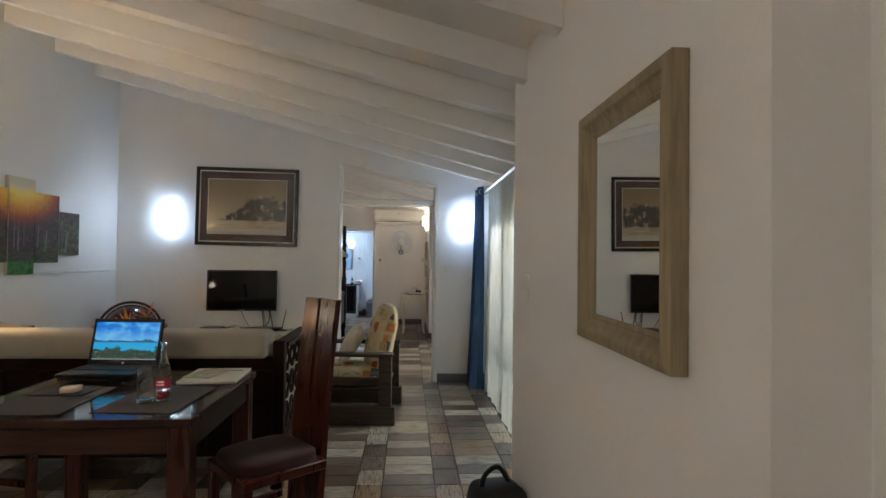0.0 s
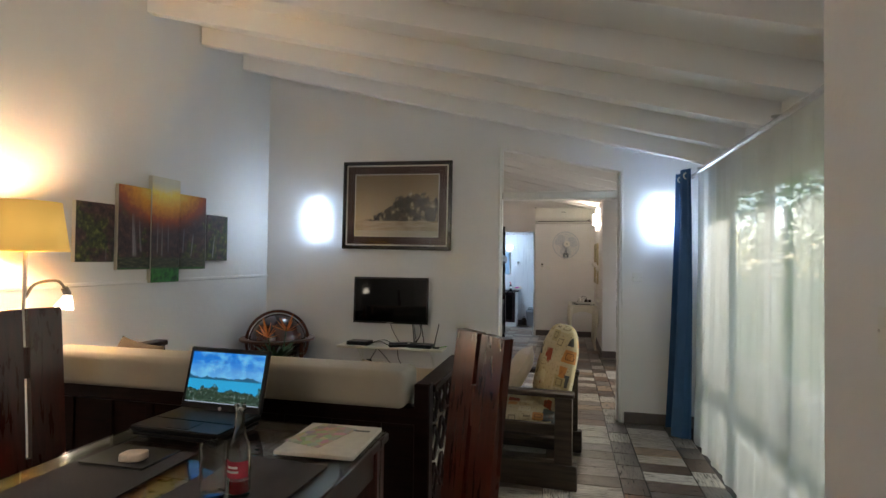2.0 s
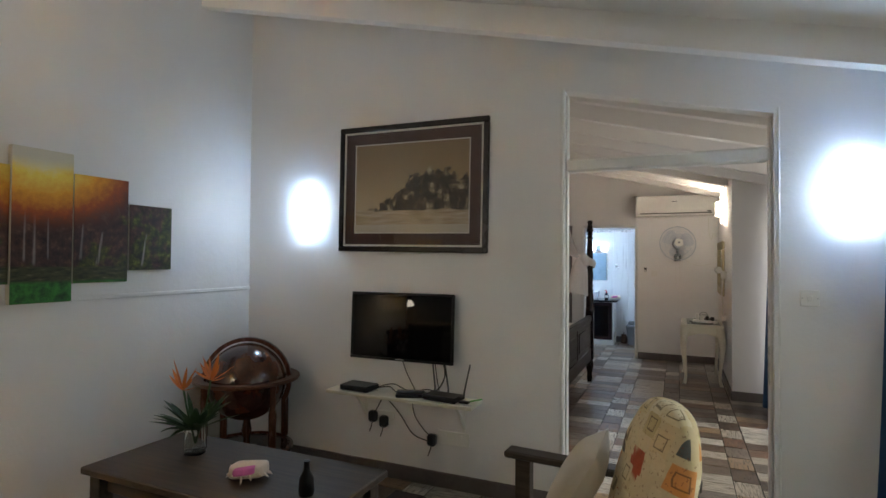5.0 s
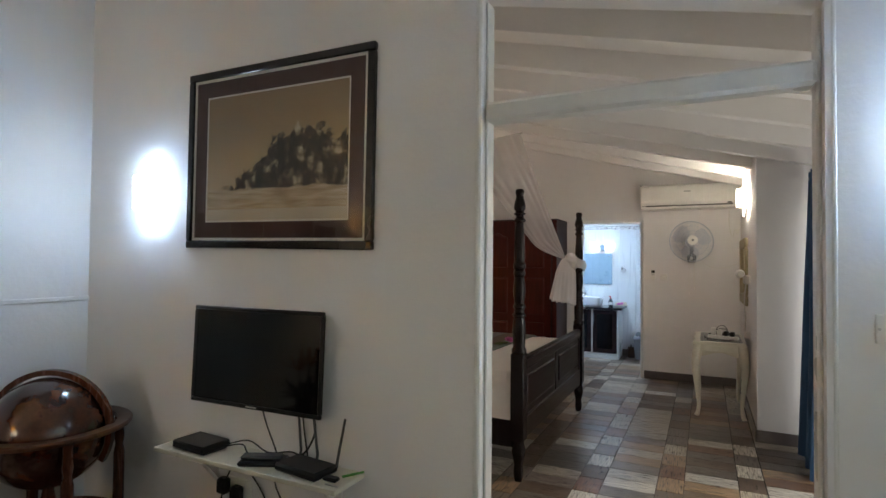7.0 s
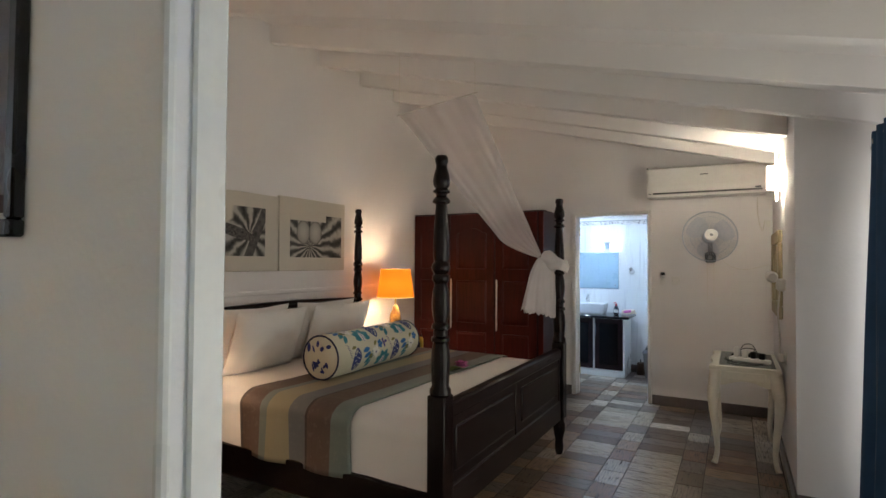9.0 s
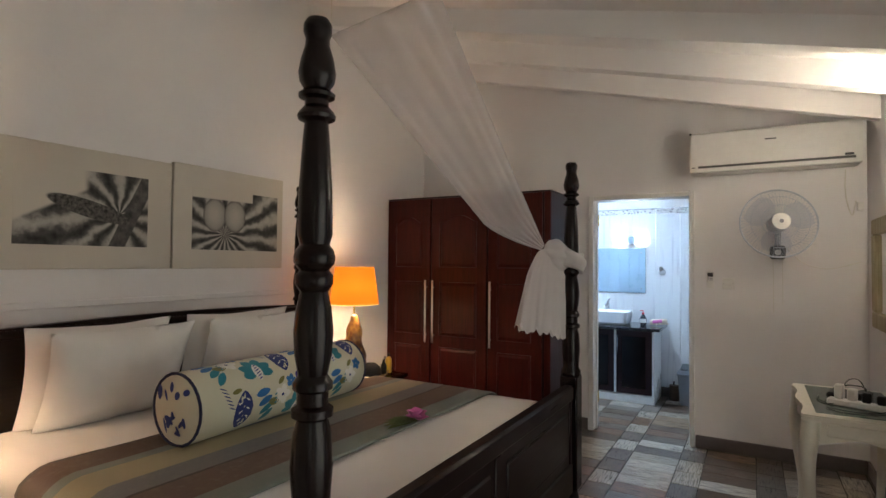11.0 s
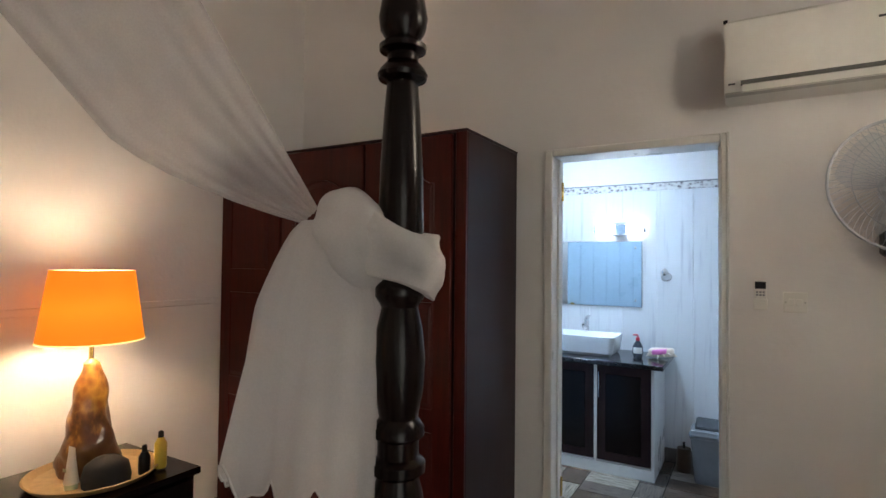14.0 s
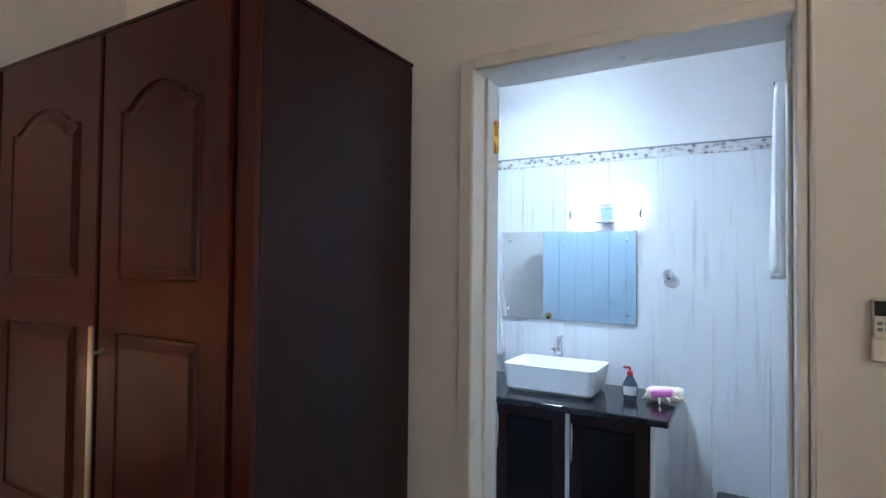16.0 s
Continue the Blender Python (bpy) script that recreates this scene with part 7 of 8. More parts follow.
wall_fan()
cable("fan_cable", [(0.34, BEDY - 0.02, 1.58), (0.45, BEDY - 0.008, 1.46), (0.60, BEDY - 0.008, 1.42), (0.79, BEDY - 0.008, 1.47)], 0.003, M_WHITECABLE, "thin white fan cable along the wall")
cable("drain_cable", [(0.70, BEDY - 0.03, 2.12), (0.70, BEDY - 0.01, 1.98), (0.715, BEDY - 0.01, 1.86), (0.74, BEDY - 0.01, 1.80), (0.76, BEDY - 0.01, 1.90)], 0.004, M_WHITECABLE, "white cable hanging below the air conditioner")

t = thing("remote_control", pose(-0.157, BEDY, 1.268), "white air conditioner remote in a wall holder", "remote control")
part("holder", boxm(-0.026, 0.026, -0.022, 0.0, -0.008, 0.040, 0.003), M_WHITEPL, t)
part("remote", boxm(-0.023, 0.023, -0.018, -0.003, 0.0, 0.118, 0.004), M_WHITEPL, t)
part("display", boxm(-0.020, 0.020, -0.0195, -0.0175, 0.082, 0.112), M_BLACK, t, "dark display")
for i in range(3):
    for j in range(2):
        part("button", boxm(-0.016 + 0.012 * i, -0.008 + 0.012 * i, -0.0200, -0.0175, 0.052 + 0.012 * j, 0.059 + 0.012 * j), M_GREYPL, t)


# ---------------------------------------------------------------- dressing table
def dressing_table():
    t = thing("dressing_table", pose(0.565, 10.45, 0), "small antique-white dressing table with curved legs", "dressing table")
    hx, hy, h = 0.225, 0.40, 0.72
    bm = bmesh.new()
    out = []
    n = 24
    for k in range(n):
        u = k / n
        out.append((-hx - 0.012 * math.cos(u * 12.566) * 0.8, -hy + 2 * hy * u))
    for k in range(10):
        out.append((-hx + 2 * hx * k / 10, hy + 0.008 * math.sin(k * 1.2)))
    for k in range(n):
        out.append((hx, hy - 2 * hy * k / n))
    for k in range(10):
        out.append((hx - 2 * hx * k / 10, -hy - 0.010 * math.cos(k * 1.256)))
    prism(bm, out, 2, h - 0.028, h)
    bmesh.ops.bevel(bm, geom=[e for e in bm.edges if abs(e.verts[0].co.z - e.verts[1].co.z) < 0.001 and e.verts[0].co.z > h - 0.01], offset=0.007, segments=2, affect='EDGES')
    part("top", bm, M_WHITEFURN, t, "shaped antique-white top")
    part("glass_inset", boxm(-hx + 0.055, hx - 0.03, -hy + 0.07, hy - 0.05, h - 0.004, h + 0.003, 0.001), plain("green_tinted_glass", (0.10, 0.16, 0.14), 0.05), t, "green tinted glass inset")
    for s in (-1, 1):
        bm = bmesh.new()
        o = []
        for k in range(17):
            u = k / 16
            o.append((-hx + 0.03 + (2 * hx - 0.06) * u, 0.575 + 0.045 * math.sin(math.pi * u) ** 2))
        o += [(hx - 0.03, h - 0.028), (-hx + 0.03, h - 0.028)]
        prism(bm, o, 1, s * (hy - 0.03) - 0.011, s * (hy - 0.03) + 0.011)
        part("end_apron", bm, M_WHITEFURN, t)
        bm = bmesh.new()
        o = []
        for k in range(17):
            u = k / 16
            o.append((-hy + 0.03 + (2 * hy - 0.06) * u, 0.56 + 0.05 * math.sin(math.pi * u) ** 2))
        o += [(hy - 0.03, h - 0.028), (-hy + 0.03, h - 0.028)]
        prism(bm, o, 0, s * (hx - 0.03) - 0.011, s * (hx - 0.03) + 0.011)
        part("side_apron", bm, M_WHITEFURN, t)
    part("drawer_front", boxm(-0.13, 0.13, -hy + 0.010, -hy + 0.018, 0.625, 0.685, 0.003), M_WHITEFURN, t)
    for sx in (-1, 1):
        for sy in (-1, 1):
            d = Vector((sx * 0.6, sy * 0.8, 0))
            c = Vector((sx * (hx - 0.035), sy * (hy - 0.035), 0))
            line = [(0.0, 0.69, 0.042), (0.018, 0.60, 0.042), (0.036, 0.50, 0.037), (0.028, 0.38, 0.029), (0.002, 0.22, 0.021), (-0.010, 0.10, 0.017), (0.006, 0.03, 0.018), (0.026, 0.0, 0.022)]
            pts = curve([c + d * a + Vector((0, 0, z)) for a, z, r in line], 4)
            rs = [line[min(len(line) - 1, i // 4)][2] + (line[min(len(line) - 1, i // 4 + 1)][2] - line[min(len(line) - 1, i // 4)][2]) * (i % 4) / 4 for i in range(len(pts))]
            part("leg", tubem(pts, rs, 12), M_WHITEFURN, t, "curved cabriole leg")


dressing_table()
DZ = 0.7235
t = thing("power_strip", pose(0.60, 10.32, DZ, 0, 0, -20), "white extension socket with plugs on the dressing table", "power strip")
part("strip", boxm(-0.14, 0.14, -0.03, 0.03, 0, 0.032, 0.006), M_WHITEPL, t)
for k, mt, hh in ((-0.09, M_WHITEPL, 0.075), (-0.035, M_WHITEPL, 0.06), (0.025, M_BLACK, 0.05), (0.085, M_BLACK, 0.045)):
    part("plug", boxm(k - 0.02, k + 0.02, -0.02, 0.02, 0.032, 0.032 + hh, 0.007), mt, t)
t = thing("hair_clipper", pose(0.52, 10.58, DZ, 0, 0, 75), "black device with a coiled lead on the dressing table", "device")
part("body", boxm(-0.11, 0.11, -0.022, 0.022, 0, 0.035, 0.010), M_BLACK, t)
t = thing("black_pouch", pose(0.64, 10.60, DZ, 0, 0, 60), "flat black charger on the dressing table", "charger")
part("body", boxm(-0.07, 0.07, -0.03, 0.03, 0, 0.03, 0.008), M_BLACK, t)
for pts in (((0.50, 10.50, 0.75), (0.56, 10.50, 0.80), (0.63, 10.42, 0.81), (0.62, 10.34, 0.79)), ((0.52, 10.36, 0.77), (0.56, 10.44, 0.835), (0.62, 10.52, 0.83), (0.66, 10.56, 0.755)), ((0.45, 10.24, 0.728), (0.52, 10.20, 0.73), (0.62, 10.20, 0.728), (0.70, 10.27, 0.73)), ((0.44, 10.52, 0.728), (0.43, 10.42, 0.73), (0.47, 10.34, 0.728), (0.53, 10.33, 0.74))):
    cable("charger_cable", pts, 0.0032, M_CABLE, "loose black charger cable on the dressing table")
t = thing("wall_socket", pose(BEDR, 10.20, 0.80, 0, 0, -90), "white wall socket above the dressing table", "socket")
part("plate", boxm(-0.07, 0.07, -0.010, 0, -0.042, 0.042, 0.003), M_WHITEPL, t)
part("plug", boxm(0.01, 0.055, -0.055, -0.01, -0.03, 0.025, 0.008), M_WHITEPL, t)
cable("hairdryer_lead", [(0.79, 10.16, 1.30), (0.775, 10.15, 1.12), (0.785, 10.18, 0.98), (0.785, 10.17, 0.83)], 0.006, M_WHITECABLE, "coiled white lead down to the wall socket")
t = thing("hair_dryer", pose(BEDR, 10.15, 1.33, 0, 0, -90), "white wall-mounted hair dryer in its holder", "hair dryer")
part("holder", boxm(-0.045, 0.045, -0.06, 0.0, -0.05, 0.04, 0.014), M_WHITEPL, t)
part("barrel", lathem([(0.0, -0.09), (0.038, -0.085), (0.042, -0.03), (0.036, 0.05), (0.028, 0.09), (0.0, 0.09)], 20, pose(0, -0.085, 0.05, 0, 90)), M_WHITEPL, t)
t = thing("sensor_box", pose(0.785, BEDY, 1.86), "small white junction box below the air conditioner", "junction box")
part("box", boxm(-0.018, 0.018, -0.02, 0, -0.03, 0.03, 0.003), M_WHITEPL, t)


def bedroom_mirror():
    t = thing("wall_mirror", pose(BEDR, 0, 0), "wall mirror in a pale distressed wooden frame", "mirror")
    mw = wood("pale_limed_wood_two", (0.34, 0.28, 0.15), (0.56, 0.50, 0.34), 0.55, 2, 10)
    y0, y1, z0, z1 = 10.42, 11.28, 1.05, 1.74
    bm = bmesh.new()
    w = 0.10
    box(bm, -0.032, -0.001, y0, y1, z1 - w, z1, 0.008)
    box(bm, -0.032, -0.001, y0, y1, z0, z0 + w, 0.008)
    box(bm, -0.032, -0.001, y0, y0 + w, z0 + w, z1 - w, 0.008)
    box(bm, -0.032, -0.001, y1 - w, y1, z0 + w, z1 - w, 0.008)
    part("frame", bm, mw, t, "pale wooden frame")
    part("mirror_glass", boxm(-0.012, -0.002, y0 + w - 0.003, y1 - w + 0.003, z0 + w - 0.003, z1 - w + 0.003), M_MIRROR, t, "silvered mirror glass")


bedroom_mirror()


# ---------------------------------------------------------------- bathroom
def bath_panels():
    g = G("streaked_wall_panel")
    p = g.pos()
    st = g.noise(g.scale(p, (26, 26, 1.6)), 1.0, 4, 0.6)
    n2 = g.noise(p, 3, 3)
    col = g.mix(g.step(st, 0.52, 0.78), (0.74, 0.75, 0.77), (0.56, 0.56, 0.60))
    mat = g.done(col, g.m("ADD", 0.12, g.m("MULTIPLY", n2, 0.1)), 0.0)
    gb = G("border_tile")
    x, y, z = gb.sep(gb.pos())
    q = gb.m("ADD", x, y)
    pat = gb.cells(gb.comb(gb.m("MULTIPLY", q, 1.0), 0.0, gb.m("MULTIPLY", z, 1.4)), 34, "Distance")
    colb = gb.ramp(pat, [(0.15, (0.16, 0.14, 0.15)), (0.4, (0.55, 0.53, 0.52)), (0.7, (0.70, 0.69, 0.68))])
    matb = gb.done(colb, 0.2)
    w = thing("bathroom_cladding", pose(0, 0, 0), "glossy white streaked wall panels with a patterned border", "wall panels", kind="structure")
    x = BATHL
    while x < BATHR - 0.01:
        b = min(x + 0.25, BATHR)
        part("panel", boxm(x + 0.001, b - 0.001, BATHY - 0.008, BATHY, 0.0, 2.005, 0.001), mat, w)
        x = b
    y = BEDY2
    while y < BATHY - 0.03:
        b = min(y + 0.25, BATHY - 0.009)
        part("panel", boxm(BATHR - 0.008, BATHR, y + 0.001, b - 0.001, 0.0, 2.005, 0.001), mat, w)
        part("panel", boxm(BATHL, BATHL + 0.008, y + 0.001, b - 0.001, 0.0, 2.005, 0.001), mat, w)
        y = b
    x = BATHL
    while x < BATHR - 0.01:
        b = min(x + 0.30, BATHR)
        part("border_tile", boxm(x + 0.001, b - 0.001, BATHY - 0.010, BATHY, 2.006, 2.058, 0.002), matb, w)
        x = b
    part("border_cap", boxm(BATHL, BATHR, BATHY - 0.012, BATHY, 2.058, 2.066, 0.002), M_GREYPL, w)
    part("corner_strip", boxm(BATHR - 0.024, BATHR - 0.008, BATHY - 0.020, BATHY - 0.008, 0.0, 2.0, 0.002), M_STEEL, w, "grey metal corner strip")


bath_panels()


def vanity():
    x0, x1, y0, y1 = -2.0, -0.745, 12.74, BATHY - 0.010
    t = thing("vanity_unit", pose(0, 0, 0), "white bathroom vanity with dark wood doors", "vanity")
    part("side_panel", boxm(x1 - 0.02, x1, y0, y1, 0.0, 0.755, 0.002), M_TRIM, t)
    part("side_panel", boxm(x0, x0 + 0.02, y0, y1, 0.0, 0.755, 0.002), M_TRIM, t)
    part("plinth", boxm(x0 + 0.02, x1 - 0.02, y0 + 0.005, y1, 0.0, 0.075, 0.002), M_TRIM, t)
    part("carcass", boxm(x0 + 0.02, x1 - 0.02, y0 + 0.022, y1, 0.075, 0.755), M_TRIM, t)
    xs = [-0.765, -1.14, -1.515, -1.89]
    for a, b in zip(xs, xs[1:]):
        d = part("door", boxm(b + 0.016, a - 0.004 if a > -0.8 else a - 0.010, y0 + 0.002, y0 + 0.022, 0.09, 0.745, 0.003), M_MAHOG_SIDE, t, "dark wooden door")
        part("panel", boxm(b + 0.075, a - 0.065, y0 - 0.004, y0 + 0.003, 0.15, 0.685, 0.004), M_BLACKWOOD, d)
        bm = bmesh.new()
        box(bm, b + 0.026, b + 0.036, y0 - 0.022, y0 - 0.014, 0.52, 0.70, 0.003)
        for z in (0.54, 0.68):
            tube(bm, [(b + 0.031, y0 - 0.016, z), (b + 0.031, y0 + 0.003, z)], 0.004, 6)
        part("handle", bm, M_CHROME, d, "steel bar handle")
        part("mullion", boxm(b - 0.004, b + 0.014, y0, y0 + 0.022, 0.075, 0.755, 0.001), M_TRIM, t)
    wt = part("worktop", boxm(x0 - 0.02, -0.680, y0 - 0.085, y1, 0.756, 0.788, 0.006), M_GRANITE)
    tagged(wt, "polished black granite worktop on the vanity", "worktop")


vanity()


def basin():
    t = thing("vessel_basin", pose(-1.262, 12.965, 0.788), "rectangular white ceramic vessel basin on the worktop", "basin")
    bm = bmesh.new()
    def ring(w, d, z, r, n=6):
        o = []
        for cx, cy, a0 in ((w - r, d - r, 0), (-w + r, d - r, 90), (-w + r, -d + r, 180), (w - r, -d + r, 270)):
            for k in range(n + 1):
                a = radians(a0 + 90 * k / n)
                o.append(bm.verts.new((cx + r * math.cos(a), cy + r * math.sin(a), z)))
        return o
    rings = [ring(0.205, 0.135, 0.0, 0.03), ring(0.225, 0.155, 0.02, 0.04), ring(0.24, 0.165, 0.13, 0.045), ring(0.241, 0.166, 0.138, 0.045), ring(0.232, 0.157, 0.139, 0.04), ring(0.225, 0.15, 0.12, 0.04), ring(0.20, 0.125, 0.03, 0.05), ring(0.10, 0.06, 0.02, 0.04)]
    for a, b in zip(rings, rings[1:]):
        n = len(a)
        for i in range(n):
            bm.faces.new((a[i], a[(i + 1) % n], b[(i + 1) % n], b[i]))
    bm.faces.new(list(reversed(rings[0])))
    bm.faces.new(rings[-1])
    part("bowl", bm, M_CERAMIC, t)
    part("drain", lathem([(0.02, 0.021), (0.018, 0.024), (0.0, 0.024)], 16), M_CHROME, t, "chrome drain")
    f = thing("basin_tap", pose(-1.31, 13.165, 0.788), "chrome mixer tap behind the basin", "tap")
    part("body", tubem([(0, 0, 0), (0, 0, 0.21)], 0.020, 16), M_CHROME, f)
    part("spout", tubem([(0, -0.01, 0.17), (0, -0.10, 0.185), (0, -0.105, 0.165)], [0.014, 0.012, 0.012], 12), M_CHROME, f)
    part("lever", tubem([(0, 0, 0.21), (0.0, 0.0, 0.235), (0.03, -0.02, 0.255)], [0.018, 0.014, 0.007], 12), M_CHROME, f)


basin()
t = thing("soap_dispenser", pose(-0.885, 12.93, 0.788), "clear soap dispenser with a red pump", "soap dispenser")
part("bottle", lathem([(0.0, 0.0), (0.028, 0.0), (0.036, 0.03), (0.036, 0.075), (0.018, 0.11), (0.012, 0.12), (0.0, 0.12)], 22), plain("dark_soap", (0.10, 0.12, 0.16), 0.08, Transmission_Weight=0.5), t)
part("pump", lathem([(0.014, 0.12), (0.014, 0.14), (0.005, 0.142), (0.005, 0.16), (0.0, 0.16)], 12), plain("red_plastic", (0.55, 0.02, 0.05), 0.35), t, "red pump")
part("nozzle", tubem([(0.0, 0.0, 0.158), (-0.03, -0.01, 0.158)], 0.006, 8), plain("red_nozzle", (0.55, 0.02, 0.05), 0.35), t)
part("label", lathem([(0.0365, 0.032), (0.0365, 0.073)], 14, a0=225, a1=330), M_WHITEPL, t, "white label")
spiny_shell(pose(-0.735, 12.98, 0.788, 0, 0, -10), "spiny pink and cream seashell on the vanity")


def bath_mirror():
    t = thing("bathroom_mirror", pose(0, BATHY - 0.008, 0), "frameless bathroom mirror fixed with steel studs", "mirror")
    x0, x1, z0, z1 = -1.683, -0.906, 1.119, 1.621
    part("glass", boxm(x0, x1, -0.012, -0.006, z0, z1, 0.001), M_MIRROR, t)
    part("edge", boxm(x0 - 0.002, x1 + 0.002, -0.0062, -0.001, z0 - 0.002, z1 + 0.002), M_GREYPL, t)
    for x in (x0 + 0.05, x1 - 0.05):
        for z in (z0 + 0.05, z1 - 0.05):
            part("stud", lathem([(0.010, 0.0), (0.010, 0.004), (0.0, 0.006)], 12, pose(x, -0.012, z, 90)), M_CHROME, t)


bath_mirror()


def bath_lamp():
    t = thing("bathroom_lamp", pose(-1.06, BATHY - 0.008, 1.712), "chrome double wall light with lit glass tubes", "wall lamp")
    part("plate", boxm(-0.045, 0.045, -0.02, 0, -0.05, 0.05, 0.006), M_CHROME, t)
    part("top_cap", boxm(-0.055, 0.055, -0.075, -0.02, 0.035, 0.05, 0.004), M_CHROME, t)
    part("bottom_cap", boxm(-0.055, 0.055, -0.075, -0.02, -0.05, -0.035, 0.004), M_CHROME, t)
    lit = glow("lit_bath_glass", (0.80, 0.90, 1.0), BATH)
    for s in (-1, 1):
        part("lit_glass", tubem([(s * 0.05, -0.055, 0), (s * 0.075, -0.055, 0), (s * 0.175, -0.055, 0)], [0.024, 0.034, 0.034], 16), lit, t, "lit glass tube")
        part("end_cap", tubem([(s * 0.175, -0.055, 0), (s * 0.19, -0.055, 0)], 0.030, 16), M_CHROME, t)


bath_lamp()
# unseen fill lamp; the deep drum keeps its light off the upper wall
t = thing("bath_fill_lamp", pose(-1.30, 12.40, ceil_z(-1.30) - 0.05), "unseen white drum lamp added to fill the bathroom with light", "ceiling lamp")
part("drum", lathem([(0.0, 0.05), (0.145, 0.05), (0.15, 0.04), (0.15, -0.13), (0.138, -0.13), (0.138, 0.03), (0.0, 0.03)], 32), M_WHITEPL, t, "white drum housing, deep to shade the upper wall")
part("diffuser", lathem([(0.135, 0.022), (0.11, 0.004), (0.0, 0.0)], 28), glow("lit_bath_diffuser", (0.58, 0.77, 1.0), 58.0), t, "lit opal diffuser")
t = thing("towel_ring", pose(-0.748, BATHY - 0.008, 1.39), "small chrome towel hook on the bathroom wall", "towel hook")
part("rose", lathem([(0.028, 0.0), (0.026, 0.018), (0.012, 0.024), (0.010, 0.05), (0.0, 0.052)], 18, pose(0, 0, 0, 90)), M_CHROME, t)
pts = [(0.035 * math.cos(k * 0.3307) + 0.02, -0.045, -0.035 + 0.03 * math.sin(k * 0.3307)) for k in range(20)]
part("ring", tubem(pts, 0.004, 6), M_CHROME, t)


def towel(m, w, h, label):
    t = thing("towel", m, label, "towel")
    bm = bmesh.new()
    grid(bm, lambda u, v: Vector(((u - 0.5) * w * (0.35 + 0.65 * v ** 0.7), -0.035 - 0.022 * math.sin(u * 14 + 1.5 * v) * (0.4 + 0.6 * v), -h * v - 0.03 * math.sin(u * 3) * v)), 40, 18)
    ob = part("cloth", bm, M_TOWEL, t)
    ob.modifiers.new("thickness", "SOLIDIFY").thickness = 0.012
    part("hook", tubem([(0, 0.054 if w > 0.3 else 0, 0.01), (0, -0.03, 0.0), (0, -0.045, 0.02)], 0.006, 8), M_CHROME, t, "chrome hook")


towel(pose(BATHR - 0.062, 12.30, 2.03, 0, 0, -90), 0.34, 0.60, "white towel hanging from a hook")
towel(pose(-1.74, BATHY - 0.008, 1.36), 0.20, 0.46, "white hand towel hanging beside the mirror")


def waste_bin():
    t = thing("waste_bin", pose(-0.43, 12.95, 0), "grey plastic swing-lid waste bin", "bin")
    bm = bmesh.new()
    def ring(w, d, z):
        return [bm.verts.new((sx * w, sy * d, z)) for sx, sy in ((1, 1), (-1, 1), (-1, -1), (1, -1))]
    rs = [ring(0.085, 0.075, 0.0), ring(0.11, 0.10, 0.31), ring(0.12, 0.11, 0.315), ring(0.12, 0.11, 0.335), ring(0.105, 0.095, 0.36)]
    for a, b in zip(rs, rs[1:]):
        for i in range(4):
            bm.faces.new((a[i], a[(i + 1) % 4], b[(i + 1) % 4], b[i]))
    bm.faces.new(rs[0])
    bm.faces.new(rs[-1])
    bmesh.ops.bevel(bm, geom=bm.edges[:], offset=0.008, segments=2, affect='EDGES')
    part("body", bm, plain("mid_grey_bin", (0.20, 0.21, 0.23), 0.45), t)
    lid = part("swing_lid", boxm(-0.085, 0.085, -0.075, 0.075, 0.0, 0.03, 0.010), M_DARKGREY, t, "dark swing lid")
    lid.matrix_local = pose(0, 0, 0.365, 14)
    t = thing("toilet_brush", pose(-0.60, 13.08, 0), "brown holder with a brush beside the bin", "brush")
    part("holder", lathem([(0.0, 0.0), (0.05, 0.0), (0.052, 0.02), (0.045, 0.16), (0.0, 0.16)], 16), plain("brown_plastic", (0.09, 0.05, 0.03), 0.5), t)
    part("stick", tubem([(0, 0, 0.16), (0, 0, 0.20)], 0.008, 8), M_BLACK, t)


waste_bin()

# ---------------------------------------------------------------- floor pieces
def floor_planks():
    g = G("wood_look_planks")
    r1 = g.m("FRACT", g.m("MULTIPLY", g.m("ADD", g.rnd(), g.island()), 7.31))
    p = g.pos()
    palette = [(0.0, (0.48, 0.42, 0.34)), (0.2, (0.11, 0.066, 0.042)), (0.36, (0.60, 0.56, 0.49)), (0.5, (0.19, 0.155, 0.13)),
               (0.62, (0.33, 0.215, 0.12)), (0.75, (0.135, 0.115, 0.098)), (0.87, (0.21, 0.105, 0.06)), (0.95, (0.43, 0.385, 0.32))]
    base = g.ramp(r1, palette, True)
    return g, base, p


def plank_material(name, along):
    g, base, p = floor_planks()
    s = (9.0, 130.0, 1.0) if along == 0 else (130.0, 9.0, 1.0)
    streak = g.noise(g.scale(p, s), 1.0, 5, 0.65, 0.3)
    blot = g.noise(p, 5.5, 4, 0.6)
    r2 = g.m("FRACT", g.m("MULTIPLY", g.m("ADD", g.rnd(), g.island()), 23.7))
    lo = g.mix(g.step(streak, 0.30, 0.62), (0.045, 0.036, 0.03), base)
    col = g.mix(g.m("MULTIPLY", g.step(blot, 0.5, 0.8), 0.25), lo, (0.42, 0.39, 0.34))
    rough = g.m("ADD", 0.2, g.m("MULTIPLY", streak, 0.2))
    return g.done(col, rough, 0.0, streak, 0.0012, Specular_IOR_Level=0.5)


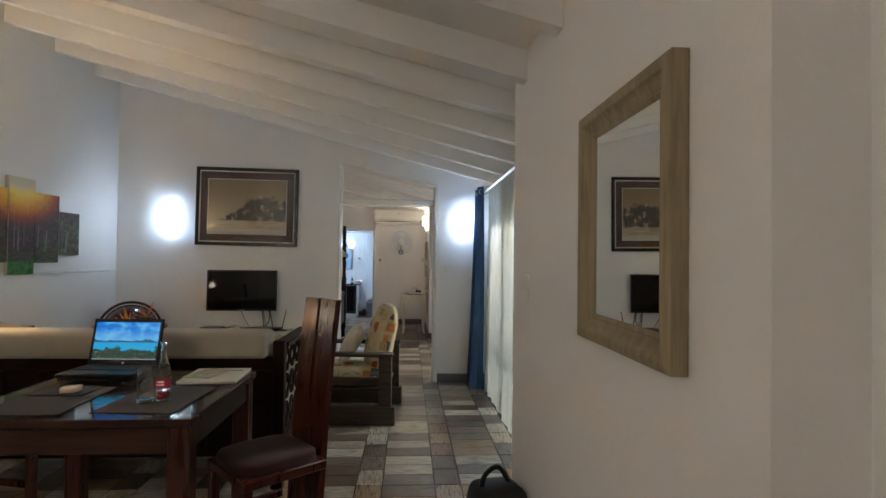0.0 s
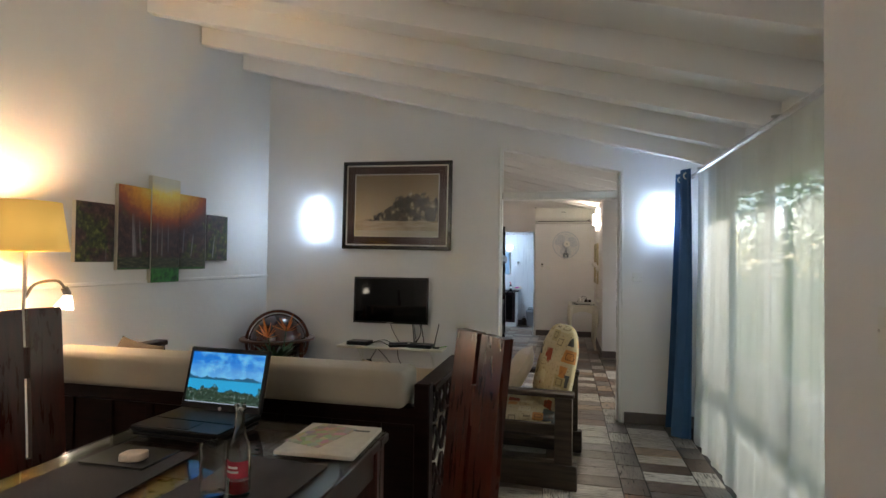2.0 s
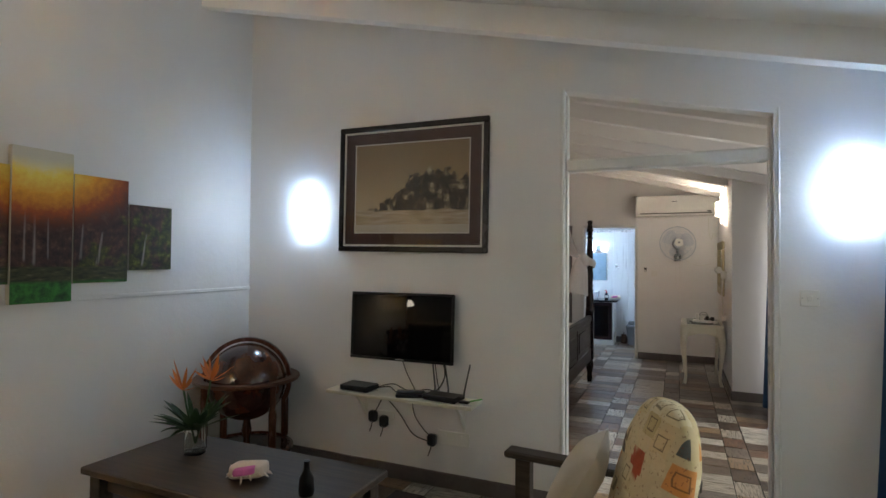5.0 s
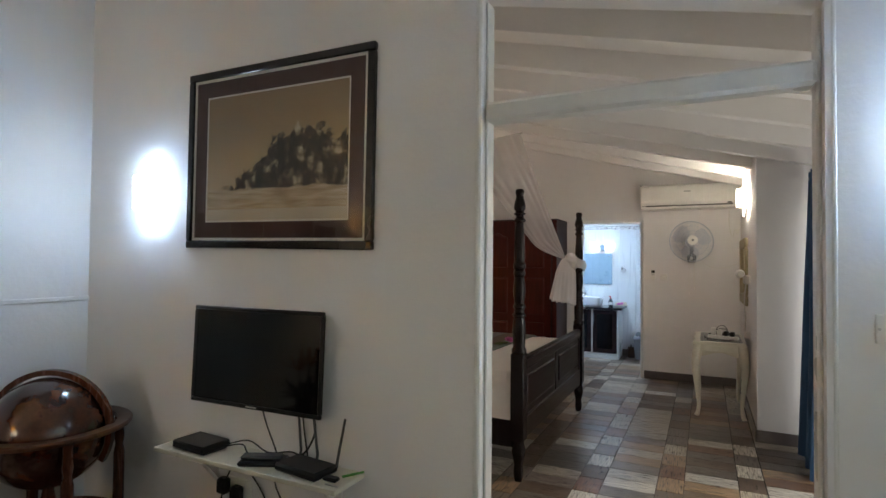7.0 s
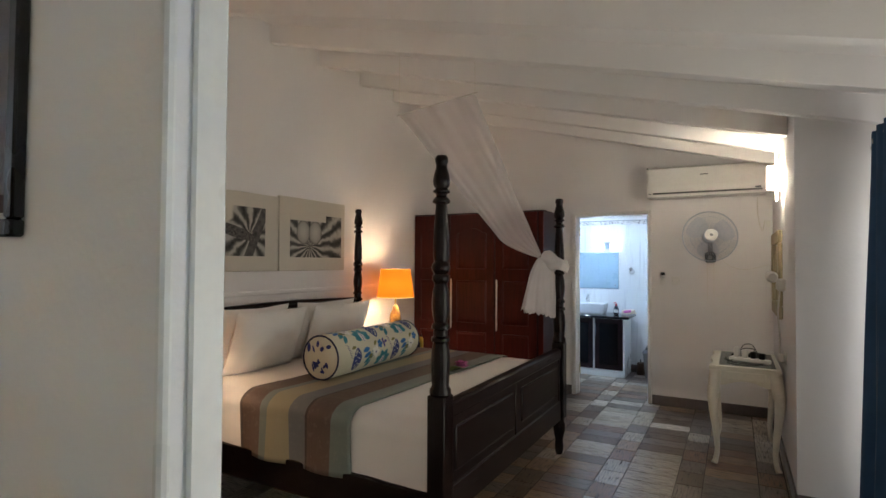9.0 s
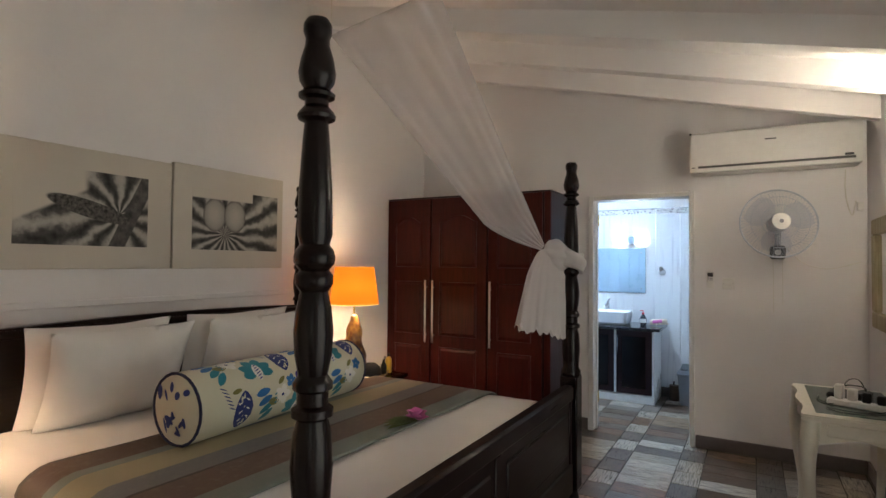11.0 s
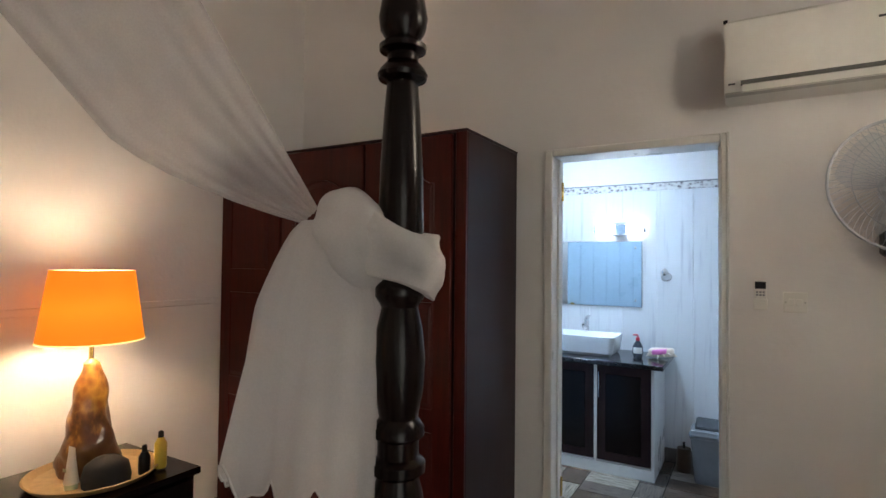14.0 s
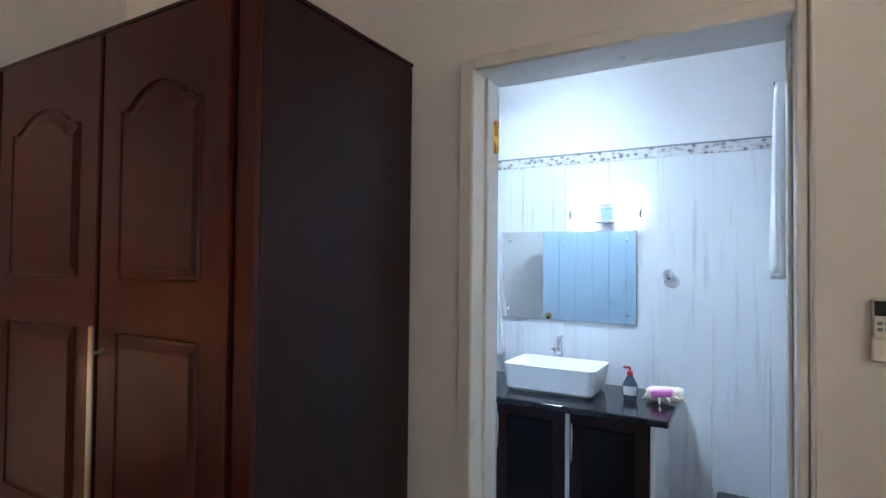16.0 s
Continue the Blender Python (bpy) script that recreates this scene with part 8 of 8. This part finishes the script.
def bevel_slab(w, d):
    """A flat tile piece with a narrow worn edge, its top at z = 0."""
    bm = bmesh.new()
    e = 0.0022
    lo = [bm.verts.new((x, y, -0.012)) for x, y in ((0, 0), (w, 0), (w, d), (0, d))]
    mi = [bm.verts.new((x, y, -0.0016)) for x, y in ((0, 0), (w, 0), (w, d), (0, d))]
    hi = [bm.verts.new((x, y, 0.0)) for x, y in ((e, e), (w - e, e), (w - e, d - e), (e, d - e))]
    for a, b in ((lo, mi), (mi, hi)):
        for i in range(4):
            bm.faces.new((a[i], a[(i + 1) % 4], b[(i + 1) % 4], b[i]))
    bm.faces.new(hi)
    return bm


def lay_floor():
    P, gap = 0.49, 0.0045
    wide, narrow, pitch = P * 2 / 3, P / 3, P / 3
    m_wide, m_narrow = plank_material("planks_across", 0), plank_material("planks_along", 1)
    me_w = mesh_of("plank", bevel_slab(wide - gap, pitch - gap * 0.55), m_wide, False)
    me_n = mesh_of("plank", bevel_slab(narrow - gap, P / 2 - gap), m_narrow, False)
    rest = {0: ([], []), 1: ([], [])}
    rng = random.Random(11)
    def lay(x, y, w, d, me, kind):
        if x < LEFT - 0.1 or x + w > OUTX + 0.1 or y < BACKY - 0.1 or y + d > BATHY + 0.02:
            return
        if -0.72 < x < 0.63 and 4.38 < y < 11.3:
            ob = new("plank", me)
            ob.location = (x, y, 0)
            ob.parent = floor
        else:
            vs, fs = rest[kind]
            k = len(vs)
            e = 0.0022
            vs += [(x, y, -0.012), (x + w, y, -0.012), (x + w, y + d, -0.012), (x, y + d, -0.012),
                   (x + e, y + e, 0), (x + w - e, y + e, 0), (x + w - e, y + d - e, 0), (x + e, y + d - e, 0)]
            fs += [(k + 4, k + 5, k + 6, k + 7), (k, k + 1, k + 5, k + 4), (k + 1, k + 2, k + 6, k + 5), (k + 2, k + 3, k + 7, k + 6), (k + 3, k, k + 4, k + 7)]
    for i in range(-6, 5):
        x0 = -0.345 + P * i
        for j in range(-12, 20):
            y0 = 3.895 + P * j
            for k in range(2):
                lay(x0 + gap / 2, y0 + k * P / 2 + gap / 2, narrow - gap, P / 2 - gap, me_n, 1)
            for k in range(3):
                lay(x0 + narrow + gap / 2, y0 + k * pitch + gap * 0.27, wide - gap, pitch - gap * 0.55, me_w, 0)
    for kind, mt in ((0, m_wide), (1, m_narrow)):
        me = bpy.data.meshes.new("planks")
        me.from_pydata(rest[kind][0], [], rest[kind][1])
        me.materials.append(mt)
        ob = new("planks", me)
        ob.parent = floor
        ob["kind"] = "stuff"


lay_floor()
